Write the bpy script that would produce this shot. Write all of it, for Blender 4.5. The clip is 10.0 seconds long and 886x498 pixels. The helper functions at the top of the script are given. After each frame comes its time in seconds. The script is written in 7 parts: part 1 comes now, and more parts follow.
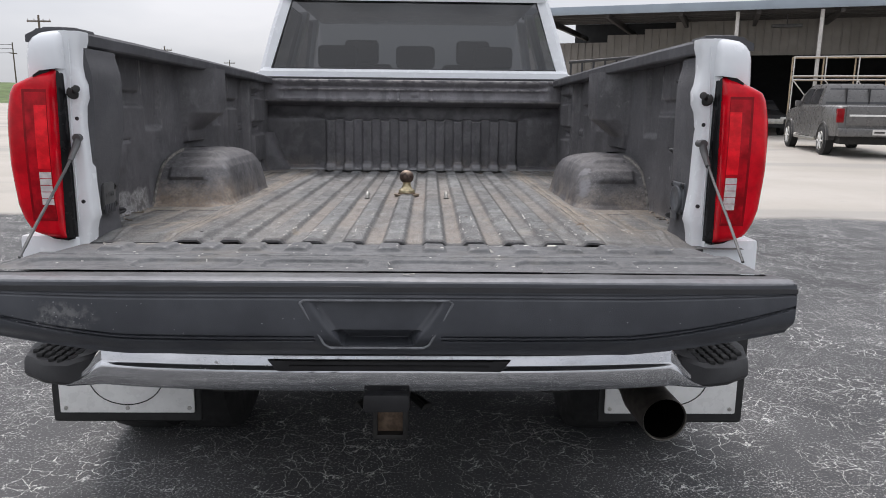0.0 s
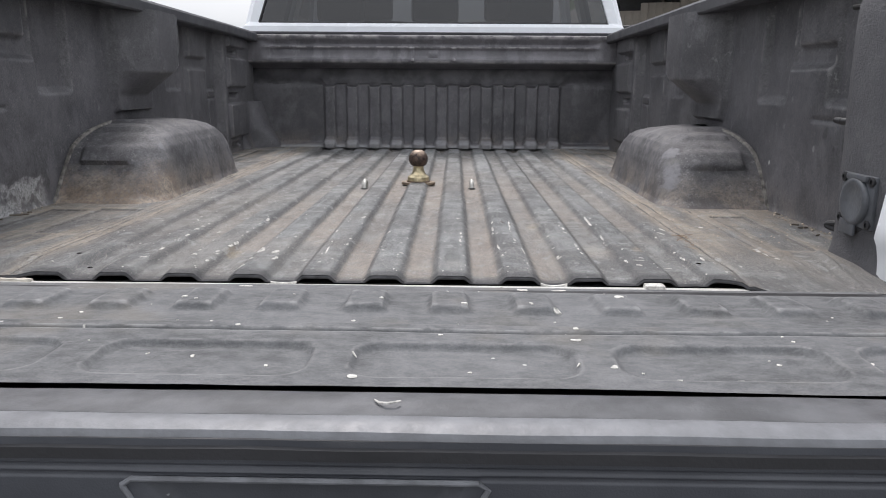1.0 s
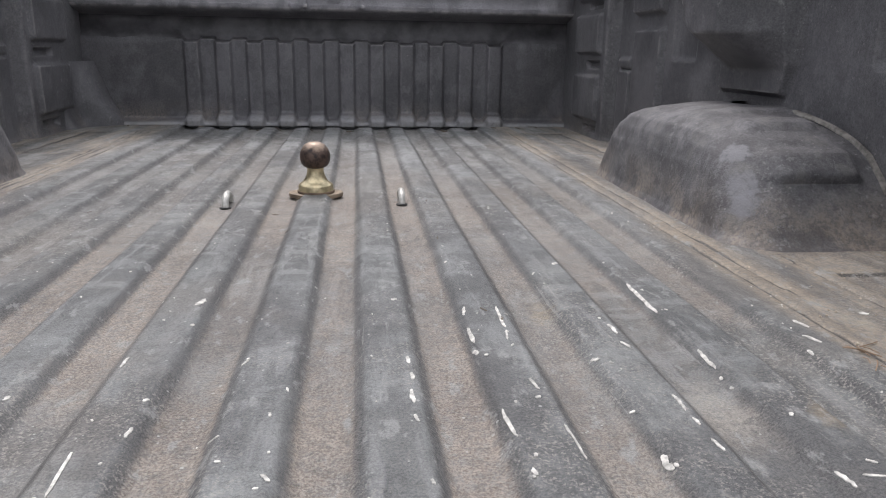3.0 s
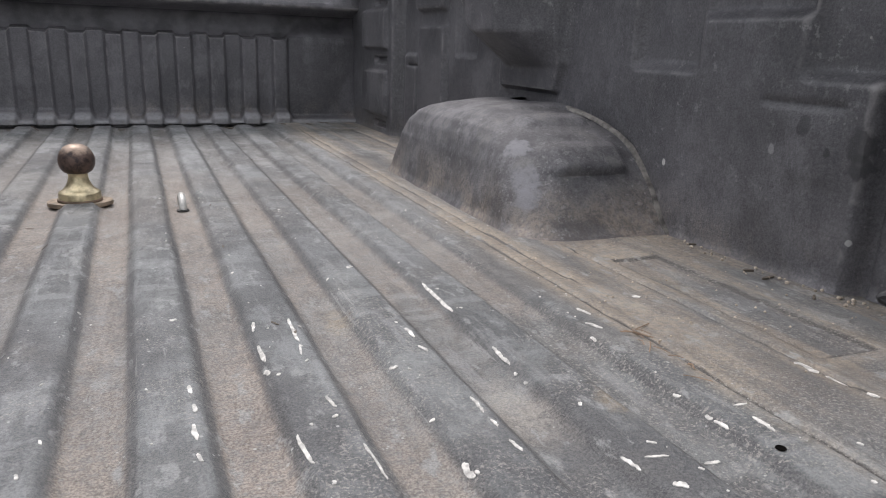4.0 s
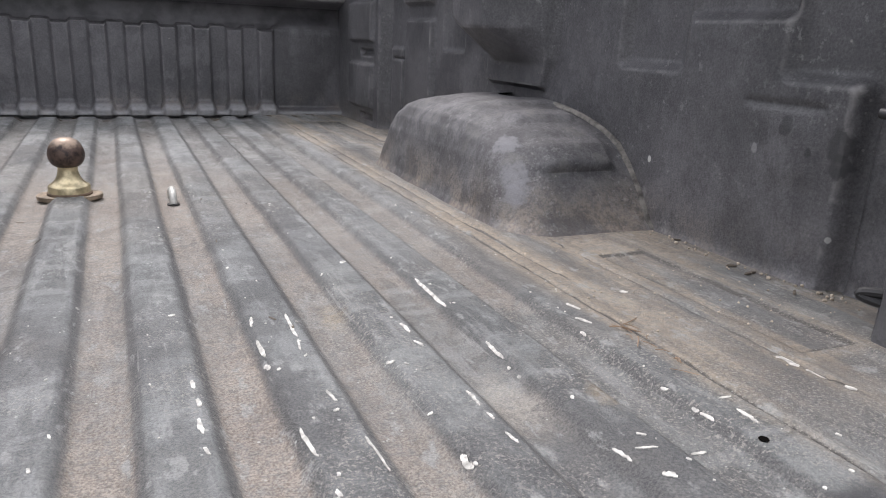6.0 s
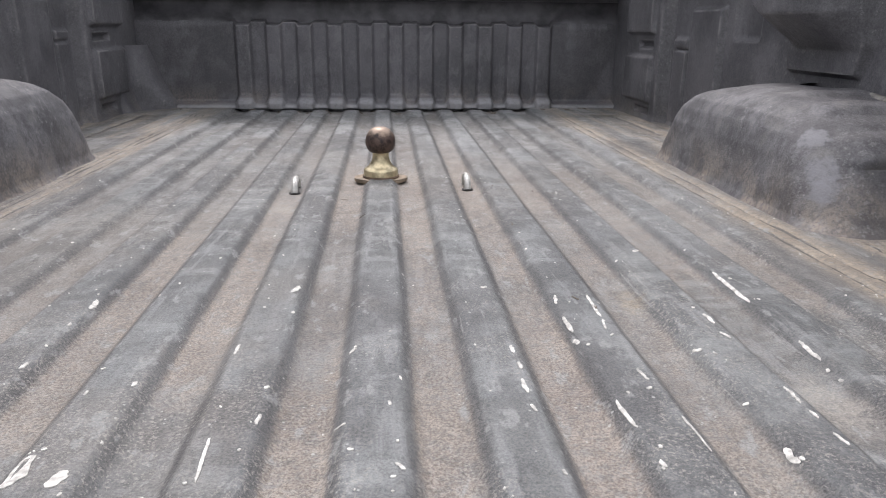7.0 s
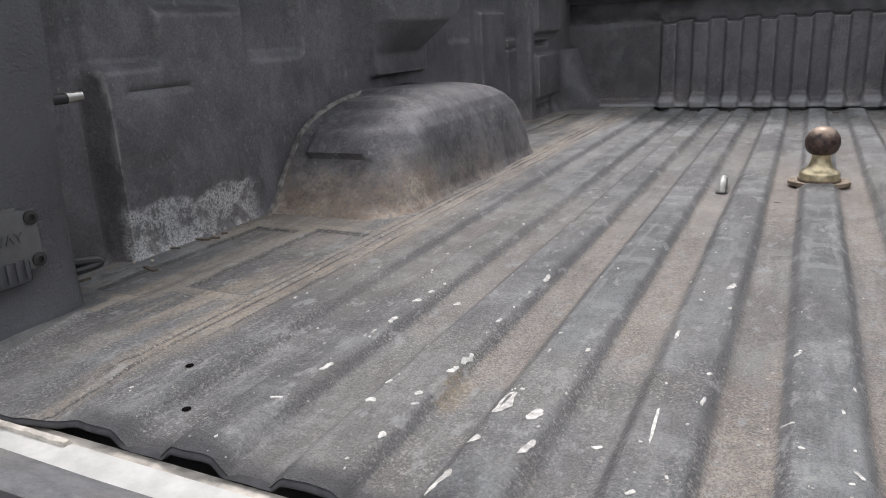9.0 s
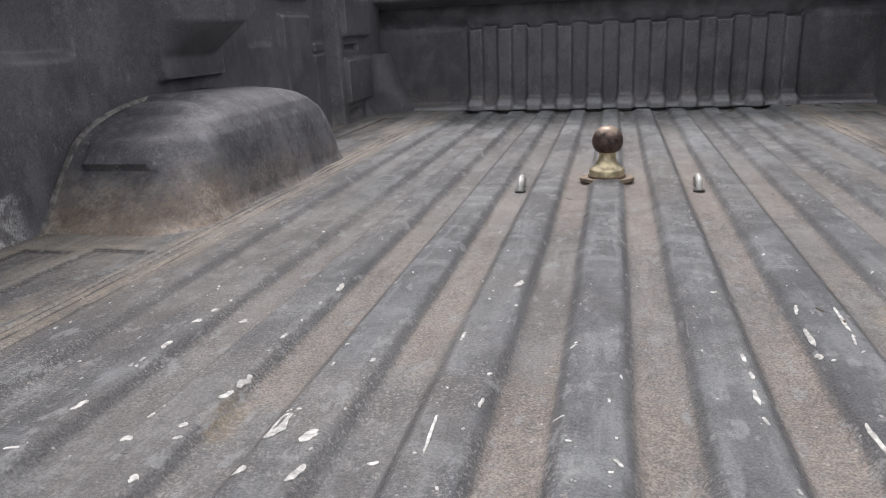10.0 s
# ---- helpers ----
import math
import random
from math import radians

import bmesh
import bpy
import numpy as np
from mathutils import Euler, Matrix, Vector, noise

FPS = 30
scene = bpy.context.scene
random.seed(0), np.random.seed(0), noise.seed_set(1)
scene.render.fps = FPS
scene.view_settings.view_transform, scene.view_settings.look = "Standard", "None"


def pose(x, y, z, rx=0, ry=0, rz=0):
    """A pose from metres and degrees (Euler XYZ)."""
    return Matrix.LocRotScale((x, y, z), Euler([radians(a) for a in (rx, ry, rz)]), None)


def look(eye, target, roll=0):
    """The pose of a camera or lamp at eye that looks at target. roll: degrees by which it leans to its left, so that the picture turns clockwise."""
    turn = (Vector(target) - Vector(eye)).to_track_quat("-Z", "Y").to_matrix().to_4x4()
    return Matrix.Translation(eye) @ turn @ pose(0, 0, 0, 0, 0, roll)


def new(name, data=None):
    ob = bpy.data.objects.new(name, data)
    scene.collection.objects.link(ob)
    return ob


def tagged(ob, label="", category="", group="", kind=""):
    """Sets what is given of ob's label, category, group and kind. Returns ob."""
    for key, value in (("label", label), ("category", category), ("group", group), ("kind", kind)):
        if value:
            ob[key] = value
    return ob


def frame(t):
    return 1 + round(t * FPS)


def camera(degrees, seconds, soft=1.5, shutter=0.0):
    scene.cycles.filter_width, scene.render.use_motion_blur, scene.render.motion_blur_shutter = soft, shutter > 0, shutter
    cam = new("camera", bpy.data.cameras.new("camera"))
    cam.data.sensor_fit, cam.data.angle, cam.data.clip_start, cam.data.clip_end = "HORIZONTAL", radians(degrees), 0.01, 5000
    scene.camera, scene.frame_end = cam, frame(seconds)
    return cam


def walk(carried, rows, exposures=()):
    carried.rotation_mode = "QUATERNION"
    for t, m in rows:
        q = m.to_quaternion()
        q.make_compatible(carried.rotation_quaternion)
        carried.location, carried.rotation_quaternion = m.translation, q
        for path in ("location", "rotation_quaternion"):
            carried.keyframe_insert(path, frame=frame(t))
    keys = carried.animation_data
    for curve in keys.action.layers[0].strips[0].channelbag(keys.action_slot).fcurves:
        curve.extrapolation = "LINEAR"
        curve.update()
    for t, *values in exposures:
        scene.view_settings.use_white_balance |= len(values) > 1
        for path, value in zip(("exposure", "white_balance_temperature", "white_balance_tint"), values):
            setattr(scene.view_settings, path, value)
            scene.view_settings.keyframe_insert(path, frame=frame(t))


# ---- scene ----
cam = camera(63.2, 10.0, soft=0.97)
PATH = [
    (0, (0.097, -1.969, 1.359), (0.137, -0.004, 0.985), 0.6),
    (0.3, (0.117, -1.749, 1.337), (0.130, 0.213, 0.950), 0.6),
    (0.5, (0.118, -1.588, 1.332), (0.124, 0.371, 0.929), 0.6),
    (0.6, (0.131, -1.496, 1.332), (0.121, 0.460, 0.915), 0.6),
    (1, (0.115, -1.150, 1.312), (0.086, 0.800, 0.868), 0.4),
    (1.2, (0.108, -1.000, 1.314), (0.072, 0.946, 0.853), 0.5),
    (1.5, (0.109, -0.819, 1.300), (0.059, 1.124, 0.831), 0.2),
    (2, (0.111, -0.526, 1.301), (0.058, 1.408, 0.795), 0.2),
    (2.2, (0.095, -0.451, 1.297), (0.074, 1.482, 0.783), 0.3),
    (3.3, (0.085, -0.280, 1.295), (0.454, 1.608, 0.749), 1.1),
    (3.5, (0.093, -0.273, 1.295), (0.571, 1.591, 0.749), 1.1),
    (4, (0.105, -0.267, 1.299), (0.863, 1.503, 0.758), 2.1),
    (4.5, (0.112, -0.264, 1.299), (1.049, 1.421, 0.767), 2.7),
    (5, (0.111, -0.262, 1.299), (1.151, 1.365, 0.777), 3.2),
    (5.2, (0.110, -0.264, 1.301), (1.144, 1.365, 0.775), 3.1),
    (6.3, (0.067, -0.280, 1.311), (0.712, 1.523, 0.735), 2.3),
    (6.5, (0.051, -0.283, 1.309), (0.576, 1.558, 0.728), 1.9),
    (7, (0.013, -0.296, 1.306), (0.164, 1.607, 0.712), 0.5),
    (7.5, (-0.011, -0.310, 1.306), (-0.207, 1.588, 0.707), -0.7),
    (8, (-0.028, -0.331, 1.309), (-0.572, 1.500, 0.717), -1.9),
    (8.5, (-0.036, -0.351, 1.312), (-0.816, 1.398, 0.732), -2.7),
    (9, (-0.035, -0.358, 1.314), (-0.905, 1.349, 0.739), -3.1),
    (9.5, (-0.025, -0.341, 1.311), (-0.736, 1.436, 0.732), -2.8),
    (10, (0.009, -0.310, 1.305), (-0.441, 1.550, 0.724), -2.5),
]
RAKE = -1.0  # the bed stands this many degrees nose-down on its springs
TRUCK = pose(0, 0, 0, RAKE, 0, 0)
walk(cam, [(t, TRUCK @ look(eye, target, roll)) for t, eye, target, roll in PATH],
     [(0.0, 0.38, 6500, 16), (0.5, 0.6, 6500, 16), (1.0, 0.58, 6500, 15), (1.5, 0.52, 6500, 15), (2.0, 0.28, 6500, 16), (3.3, 0.6, 6500, 16), (4.2, 0.6, 6500, 16), (5.2, 0.8, 6500, 16),
      (7.0, 0.8, 6500, 17), (7.5, 0.72, 6500, 17), (8.5, 0.66, 6500, 16), (9.0, 0.54, 6500, 16), (10.0, 0.46, 6500, 17)])

# ---- sky and light ----
SUN_UP, SUN_ROUND = 56.0, -12.0
world = bpy.data.worlds.new("overcast_sky")
scene.world = world
world.use_nodes = True
wn, wl = world.node_tree.nodes, world.node_tree.links
wn.clear()
w_out = wn.new("ShaderNodeOutputWorld")
w_bg = wn.new("ShaderNodeBackground")
w_sky = wn.new("ShaderNodeTexSky")
w_sky.sky_type = 'NISHITA'
w_sky.sun_disc = False
w_sky.sun_elevation, w_sky.sun_rotation = radians(SUN_UP), radians(SUN_ROUND)
w_co = wn.new("ShaderNodeTexCoord")
w_map = wn.new("ShaderNodeMapping")
w_map.inputs["Scale"].default_value = (1.2, 1.2, 4.5)
w_noise = wn.new("ShaderNodeTexNoise")
w_noise.inputs["Scale"].default_value = 1.6
w_noise.inputs["Detail"].default_value = 5.0
w_noise.inputs["Roughness"].default_value = 0.5
w_ramp = wn.new("ShaderNodeValToRGB")
w_ramp.color_ramp.elements[0].position = 0.34
w_ramp.color_ramp.elements[0].color = (6.3, 6.8, 7.2, 1)
w_ramp.color_ramp.elements[1].position = 0.68
w_ramp.color_ramp.elements[1].color = (9.6, 9.9, 10.0, 1)
w_mix = wn.new("ShaderNodeMix")
w_mix.data_type = 'RGBA'
w_mix.inputs["Factor"].default_value = 0.9
wl.new(w_co.outputs["Generated"], w_map.inputs["Vector"])
wl.new(w_map.outputs["Vector"], w_noise.inputs["Vector"])
wl.new(w_noise.outputs["Fac"], w_ramp.inputs["Fac"])
wl.new(w_sky.outputs["Color"], w_mix.inputs["A"])
wl.new(w_ramp.outputs["Color"], w_mix.inputs["B"])
w_sep = wn.new("ShaderNodeSeparateXYZ")
w_dome = wn.new("ShaderNodeMapRange")
for key, value in (("From Min", 0.0), ("From Max", 0.75), ("To Min", 0.064), ("To Max", 0.118)):
    w_dome.inputs[key].default_value = value
wl.new(w_co.outputs["Generated"], w_sep.inputs[0])
wl.new(w_sep.outputs["Z"], w_dome.inputs["Value"])
wl.new(w_dome.outputs["Result"], w_bg.inputs["Strength"])
wl.new(w_mix.outputs["Result"], w_bg.inputs["Color"])
wl.new(w_bg.outputs["Background"], w_out.inputs["Surface"])

sun_data = bpy.data.lights.new("sun", 'SUN')
sun_data.energy, sun_data.angle, sun_data.color = 1.6, radians(22), (1.0, 0.97, 0.93)
sun = new("sun", sun_data)
sun.matrix_world = look((0, 0, 30), Vector((0, 0, 30)) - Vector((
    math.sin(radians(SUN_ROUND)) * math.cos(radians(SUN_UP)),
    math.cos(radians(SUN_ROUND)) * math.cos(radians(SUN_UP)), math.sin(radians(SUN_UP)))))


# sunk panels in the flat sides of the bed floor: side, inner and outer half-width, rear and front end
PANELS = ((1, 0.729, 0.806, 0.203, 0.56), (-1, 0.782, 0.866, 0.25, 0.575), (-1, 0.655, 0.752, 0.30, 0.592), (1, 0.72, 0.80, 1.72, 2.2), (-1, 0.72, 0.80, 1.72, 2.2))
# long seams in the floor liner: side, half-width, ends
SEAMS = ((1, 0.590, -0.04, 1.9), (1, 0.700, 0.14, 0.62), (-1, 0.600, 0.20, 2.2), (-1, 0.625, 0.0, 2.2), (1, 0.617, 0.5, 2.2), (-1, 0.640, 0.10, 2.2))

# ---- materials ----
class Nodes:
    """A short way to write a node material."""

    def __init__(self, name):
        self.mat = bpy.data.materials.new(name)
        self.mat.use_nodes = True
        self.n, self.l = self.mat.node_tree.nodes, self.mat.node_tree.links
        self.bsdf = self.n["Principled BSDF"]
        self.co = self.n.new("ShaderNodeTexCoord").outputs["Object"]

    def link(self, value, socket):
        if isinstance(value, bpy.types.NodeSocket):
            self.l.new(value, socket)
        elif isinstance(value, tuple) and len(value) == 3 and socket.type == 'RGBA':
            socket.default_value = (*value, 1)
        else:
            socket.default_value = value

    def mapped(self, scale, loc=(0, 0, 0)):
        m = self.n.new("ShaderNodeMapping")
        self.l.new(self.co, m.inputs["Vector"])
        m.inputs["Scale"].default_value = scale
        m.inputs["Location"].default_value = loc
        return m.outputs["Vector"]

    def noise(self, scale, detail=4.0, rough=0.55, vector=None, warp=0.0):
        t = self.n.new("ShaderNodeTexNoise")
        self.l.new(vector or self.co, t.inputs["Vector"])
        t.inputs["Scale"].default_value = scale
        t.inputs["Detail"].default_value = detail
        t.inputs["Roughness"].default_value = rough
        t.inputs["Distortion"].default_value = warp
        return t.outputs["Fac"]

    def voronoi(self, scale, feature='F1', vector=None, out="Distance", random_=1.0):
        t = self.n.new("ShaderNodeTexVoronoi")
        t.feature = feature
        self.l.new(vector or self.co, t.inputs["Vector"])
        t.inputs["Scale"].default_value = scale
        t.inputs["Randomness"].default_value = random_
        return t.outputs[out]

    def ramp(self, fac, a, b, low=0.0, high=1.0):
        """fac from a to b becomes low to high."""
        m = self.n.new("ShaderNodeMapRange")
        m.interpolation_type = 'SMOOTHSTEP'
        self.l.new(fac, m.inputs["Value"])
        for key, value in (("From Min", a), ("From Max", b), ("To Min", low), ("To Max", high)):
            m.inputs[key].default_value = value
        return m.outputs["Result"]

    def math(self, op, a, b=0.0):
        m = self.n.new("ShaderNodeMath")
        m.operation = op
        self.link(a, m.inputs[0])
        self.link(b, m.inputs[1])
        return m.outputs[0]

    def mix(self, fac, a, b):
        m = self.n.new("ShaderNodeMix")
        m.data_type = 'RGBA'
        self.link(fac, m.inputs["Factor"])
        self.link(a, m.inputs["A"])
        self.link(b, m.inputs["B"])
        return m.outputs["Result"]

    def axis(self, name):
        s = self.n.new("ShaderNodeSeparateXYZ")
        self.l.new(self.co, s.inputs[0])
        return s.outputs[name]

    def band(self, value, centre, half, edge):
        """1 within half of the centre, fading over edge."""
        return self.ramp(self.math('ABSOLUTE', self.math('SUBTRACT', value, centre)), half, half + edge, 1.0, 0.0)

    def box_distance(self, u, v, u0, u1, v0, v1):
        """How far outside (+) or inside (-) a box of the plane."""
        du = self.math('SUBTRACT', self.math('ABSOLUTE', self.math('SUBTRACT', u, (u0 + u1) / 2)), (u1 - u0) / 2)
        dv = self.math('SUBTRACT', self.math('ABSOLUTE', self.math('SUBTRACT', v, (v0 + v1) / 2)), (v1 - v0) / 2)
        return self.math('MAXIMUM', du, dv)

    def worn_edges(self, a=0.51, b=0.56, amount=1.0):
        g = self.n.new("ShaderNodeNewGeometry")
        return self.ramp(g.outputs["Pointiness"], a, b, 0.0, amount)

    def bump(self, height, distance, strength=1.0, normal=None):
        b = self.n.new("ShaderNodeBump")
        self.l.new(height, b.inputs["Height"])
        b.inputs["Distance"].default_value = distance
        b.inputs["Strength"].default_value = strength
        if normal:
            self.l.new(normal, b.inputs["Normal"])
        return b.outputs["Normal"]

    def done(self, color, rough, metal=0.0, normal=None, spec=None, **more):
        self.link(color, self.bsdf.inputs["Base Color"])
        self.link(rough, self.bsdf.inputs["Roughness"])
        self.link(metal, self.bsdf.inputs["Metallic"])
        if normal:
            self.link(normal, self.bsdf.inputs["Normal"])
        if spec is not None:
            self.bsdf.inputs["Specular IOR Level"].default_value = spec
        for key, value in more.items():
            self.link(value, self.bsdf.inputs[key.replace("_", " ")])
        return self.mat


def plain(name, color, rough, metal=0.0, vary=0.15, scale=9.0, bump=0.0004, bump_scale=220.0, spec=None):
    """Paint, plastic or metal with soft stains and a fine grain."""
    m = Nodes(name)
    dark = tuple(c * (1 - vary) for c in color)
    light = tuple(min(1, c * (1 + vary)) for c in color)
    stain = m.noise(scale, 5, 0.6)
    col = m.mix(m.ramp(stain, 0.3, 0.7), dark, light)
    r = m.ramp(m.noise(scale * 3, 4), 0.3, 0.7, max(0, rough - 0.07), min(1, rough + 0.07))
    normal = m.bump(m.noise(bump_scale, 2), bump) if bump else None
    return m.done(col, r, metal, normal, spec)


# dust in the grooves of the bed floor: centre, how much, rear and front end
DUST = ((-0.506, 0.22, 0.45, 2.0), (-0.394, 0.50, 0.29, 0.62), (-0.281, 0.92, 0.20, 0.80), (-0.169, 0.95, 0.27, 1.20), (-0.056, 1.0, -0.2, 1.45),
        (0.056, 0.90, -0.2, 1.45), (0.169, 1.0, 0.02, 1.50), (0.281, 0.72, -0.1, 1.30), (0.394, 0.62, 0.15, 1.25), (0.506, 0.55, 0.42, 1.30))
# soft stains on the floor: place, size along x, colour
SPOTS = ((0.392, 0.225, 0.030, (0.50, 0.46, 0.40)), (-0.30, 0.172, 0.020, (0.34, 0.25, 0.13)), (0.292, 0.47, 0.018, (0.34, 0.26, 0.15)), (0.47, 0.20, 0.016, (0.33, 0.25, 0.15)), (0.115, 0.07, 0.02, (0.30, 0.30, 0.28)), (-0.43, 0.05, 0.022, (0.34, 0.34, 0.32)), (-0.36, 0.02, 0.028, (0.36, 0.36, 0.34)))


def liner_floor():
    m = Nodes("worn_black_bedliner_with_dust")
    long = m.mapped((1.0, 0.10, 1.0))
    cross = m.mapped((0.25, 1.0, 1.0), (1.5, 0.2, 0))
    z, x, y = m.axis("Z"), m.axis("X"), m.axis("Y")
    wide = m.math('ABSOLUTE', x)
    grain = m.noise(420, 3, 0.8)
    fine = m.noise(130, 6, 0.8)
    mottle = m.noise(24, 6, 0.62, m.mapped((1.0, 0.5, 1.0)))
    base = m.mix(m.ramp(m.noise(3.2, 5, 0.55), 0.36, 0.62), (0.084, 0.091, 0.095), (0.184, 0.193, 0.197))
    # rubbed paler across the ribs and along them, in worn patches with clear edges
    base = m.mix(m.ramp(mottle, 0.50, 0.60, 0.0, 0.55), base, (0.232, 0.252, 0.252))
    base = m.mix(m.ramp(m.noise(16, 6, 0.6, cross), 0.54, 0.62, 0.0, 0.60), base, (0.315, 0.332, 0.330))
    base = m.mix(m.ramp(m.noise(44, 7, 0.66, long), 0.53, 0.62, 0.0, 0.6), base, (0.305, 0.315, 0.318))
    base = m.mix(m.ramp(m.noise(11, 7, 0.7, m.mapped((1, 0.35, 1), (5, 7, 0))), 0.53, 0.57, 0.0, 0.42), base, (0.225, 0.236, 0.232))
    base = m.mix(m.ramp(m.noise(9, 7, 0.7, m.mapped((1, 0.4, 1), (2, 1, 0))), 0.54, 0.58, 0.0, 0.45), base, (0.086, 0.092, 0.100))
    # the far end is rubbed nearly white in broad strokes
    far = m.math('MULTIPLY', m.ramp(y, 0.9, 1.7), m.ramp(m.noise(13, 6, 0.65, m.mapped((1, 0.3, 1), (7, 2, 0))), 0.48, 0.60, 0.0, 0.65))
    base = m.mix(far, base, (0.39, 0.40, 0.405))
    # black oily stains with soft shapes
    stain = m.ramp(m.noise(5.2, 6, 0.6, m.mapped((1, 0.6, 1), (3, 8, 0))), 0.51, 0.60, 0.0, 0.8)
    base = m.mix(stain, base, (0.066, 0.069, 0.074))
    base = m.mix(m.ramp(m.noise(1.9, 6, 0.68, m.mapped((1, 0.7, 1), (9, 4, 0))), 0.50, 0.60, 0.0, 0.38), base, (0.215, 0.190, 0.162))
    base = m.mix(m.ramp(m.noise(85, 6, 0.7, m.mapped((1, 0.7, 1), (4, 4, 0))), 0.52, 0.62, 0.0, 0.34), base, (0.058, 0.061, 0.064))
    speck = m.ramp(fine, 0.36, 0.60, 0.25, 1.0)
    # tan dust lies in the grooves
    uneven = m.math('ADD', z, m.math('MULTIPLY', m.math('SUBTRACT', m.noise(22, 5, 0.62, m.mapped((1, 0.35, 1), (8, 1, 0))), 0.5), 0.009))
    low = m.ramp(uneven, 0.9975, 1.0035, 1.0, 0.0)
    patch = m.ramp(m.noise(2.6, 6, 0.65, m.mapped((1.6, 0.45, 1.0), (3.1, 0.4, 0))), 0.36, 0.50, 0.35, 1.0)
    ends = m.math('ADD', y, m.math('MULTIPLY', m.math('SUBTRACT', m.noise(16, 5, 0.65), 0.5), 0.16))
    cover = None
    for xc, much, y0, y1 in DUST:
        lane = m.math('MULTIPLY', m.band(x, xc, 0.044, 0.012), m.math('MULTIPLY', m.ramp(ends, y0 - 0.02, y0 + 0.035, 0.06, much), m.ramp(ends, y1 - 0.25, y1 + 0.3, 1.0, 0.35)))
        cover = m.math('ADD', cover, lane) if cover else lane
    dust = m.math('MULTIPLY', m.math('MULTIPLY', low, cover), m.math('MULTIPLY', patch, speck))
    dirt = m.mix(m.ramp(m.noise(8, 6, 0.65), 0.38, 0.62), (0.275, 0.213, 0.163), (0.44, 0.355, 0.278))
    dirt = m.mix(m.ramp(m.noise(5, 4, 0.6, m.mapped((1, 0.5, 1), (4, 9, 0))), 0.50, 0.62, 0.0, 0.5), dirt, (0.36, 0.275, 0.215))
    col = m.mix(m.math('MULTIPLY', dust, 0.92), base, dirt)
    # shade on the steep rib sides, put into the colour
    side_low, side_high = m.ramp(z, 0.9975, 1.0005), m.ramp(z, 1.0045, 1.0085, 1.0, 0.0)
    flank_shade = m.math('MULTIPLY', m.math('MULTIPLY', side_low, side_high), m.ramp(wide, 0.545, 0.56, 0.72, 0.0))
    col = m.mix(m.math('MULTIPLY', flank_shade, m.ramp(m.noise(18, 4, 0.6, long), 0.32, 0.56, 0.30, 1.0)), col, (0.066, 0.067, 0.070))
    # sandy drifts on the flat sides by the wheel housings and along the seams
    side = m.ramp(wide, 0.55, 0.60)
    drift = m.ramp(m.noise(4.4, 7, 0.66, m.mapped((4.6, 0.32, 1.0), (7.7, 1.3, 0))), 0.49, 0.57)
    by_seam = m.ramp(m.math('ABSOLUTE', m.math('ADD', wide, -0.620)), 0.012, 0.05, 0.85, 0.0)
    by_foot = m.math('MULTIPLY', m.ramp(wide, 0.66, 0.72), m.math('MULTIPLY', m.ramp(y, 0.42, 0.60, 0.0, 1.0), m.ramp(y, 1.4, 1.6, 1.0, 0.2)))
    sand = m.math('MINIMUM', m.math('ADD', drift, m.math('ADD', by_seam, by_foot)), 1.0)
    sand = m.math('MULTIPLY', m.math('MULTIPLY', side, sand), m.math('MULTIPLY', m.ramp(y, 0.04, 0.24, 0.12, 1.0), speck))
    sandy = m.mix(m.ramp(m.noise(11, 6, 0.7), 0.38, 0.62), (0.28, 0.222, 0.165), (0.50, 0.41, 0.30))
    col = m.mix(m.math('MULTIPLY', sand, 0.80), col, sandy)
    streaky = m.math('MULTIPLY', side, m.ramp(m.noise(4.4, 7, 0.66, m.mapped((5.2, 0.40, 1.0), (1.7, 5.3, 0))), 0.50, 0.56, 0.0, 0.45))
    col = m.mix(streaky, col, (0.082, 0.084, 0.088))
    for px, py, size, tint in SPOTS:
        v = m.n.new("ShaderNodeVectorMath")
        v.operation = 'DISTANCE'
        m.l.new(m.mapped((1.0, 0.45, 0.0)), v.inputs[0])
        v.inputs[1].default_value = (px, 0.45 * py, 0.0)
        near = m.math('ADD', v.outputs["Value"], m.math('MULTIPLY', m.math('SUBTRACT', m.noise(34, 5, 0.65), 0.5), 0.035))
        col = m.mix(m.math('MULTIPLY', m.ramp(near, size * 0.35, size * 1.1, 0.6, 0.0), speck), col, tint)
    # dark lines in the seams and round the sunk panels, sand banked beside them
    wob = m.math('MULTIPLY', m.math('SUBTRACT', m.noise(14, 4, 0.6), 0.5), 0.010)
    xw, yw = m.math('ADD', x, wob), m.math('ADD', y, wob)
    broken = m.ramp(m.noise(20, 5, 0.65, m.mapped((1, 0.5, 1), (1, 6, 0))), 0.34, 0.46, 0.5, 1.0)
    lines, banks = None, None
    for s, xc, y0, y1 in SEAMS:
        mask = m.math('MULTIPLY', m.band(xw, s * xc, 0.0010, 0.0022), m.band(y, (y0 + y1) / 2, (y1 - y0) / 2, 0.05))
        bank = m.math('MULTIPLY', m.band(xw, s * xc, 0.004, 0.020), m.band(y, (y0 + y1) / 2, (y1 - y0) / 2, 0.1))
        lines = m.math('MAXIMUM', lines, mask) if lines else mask
        banks = m.math('MAXIMUM', banks, bank) if banks else bank
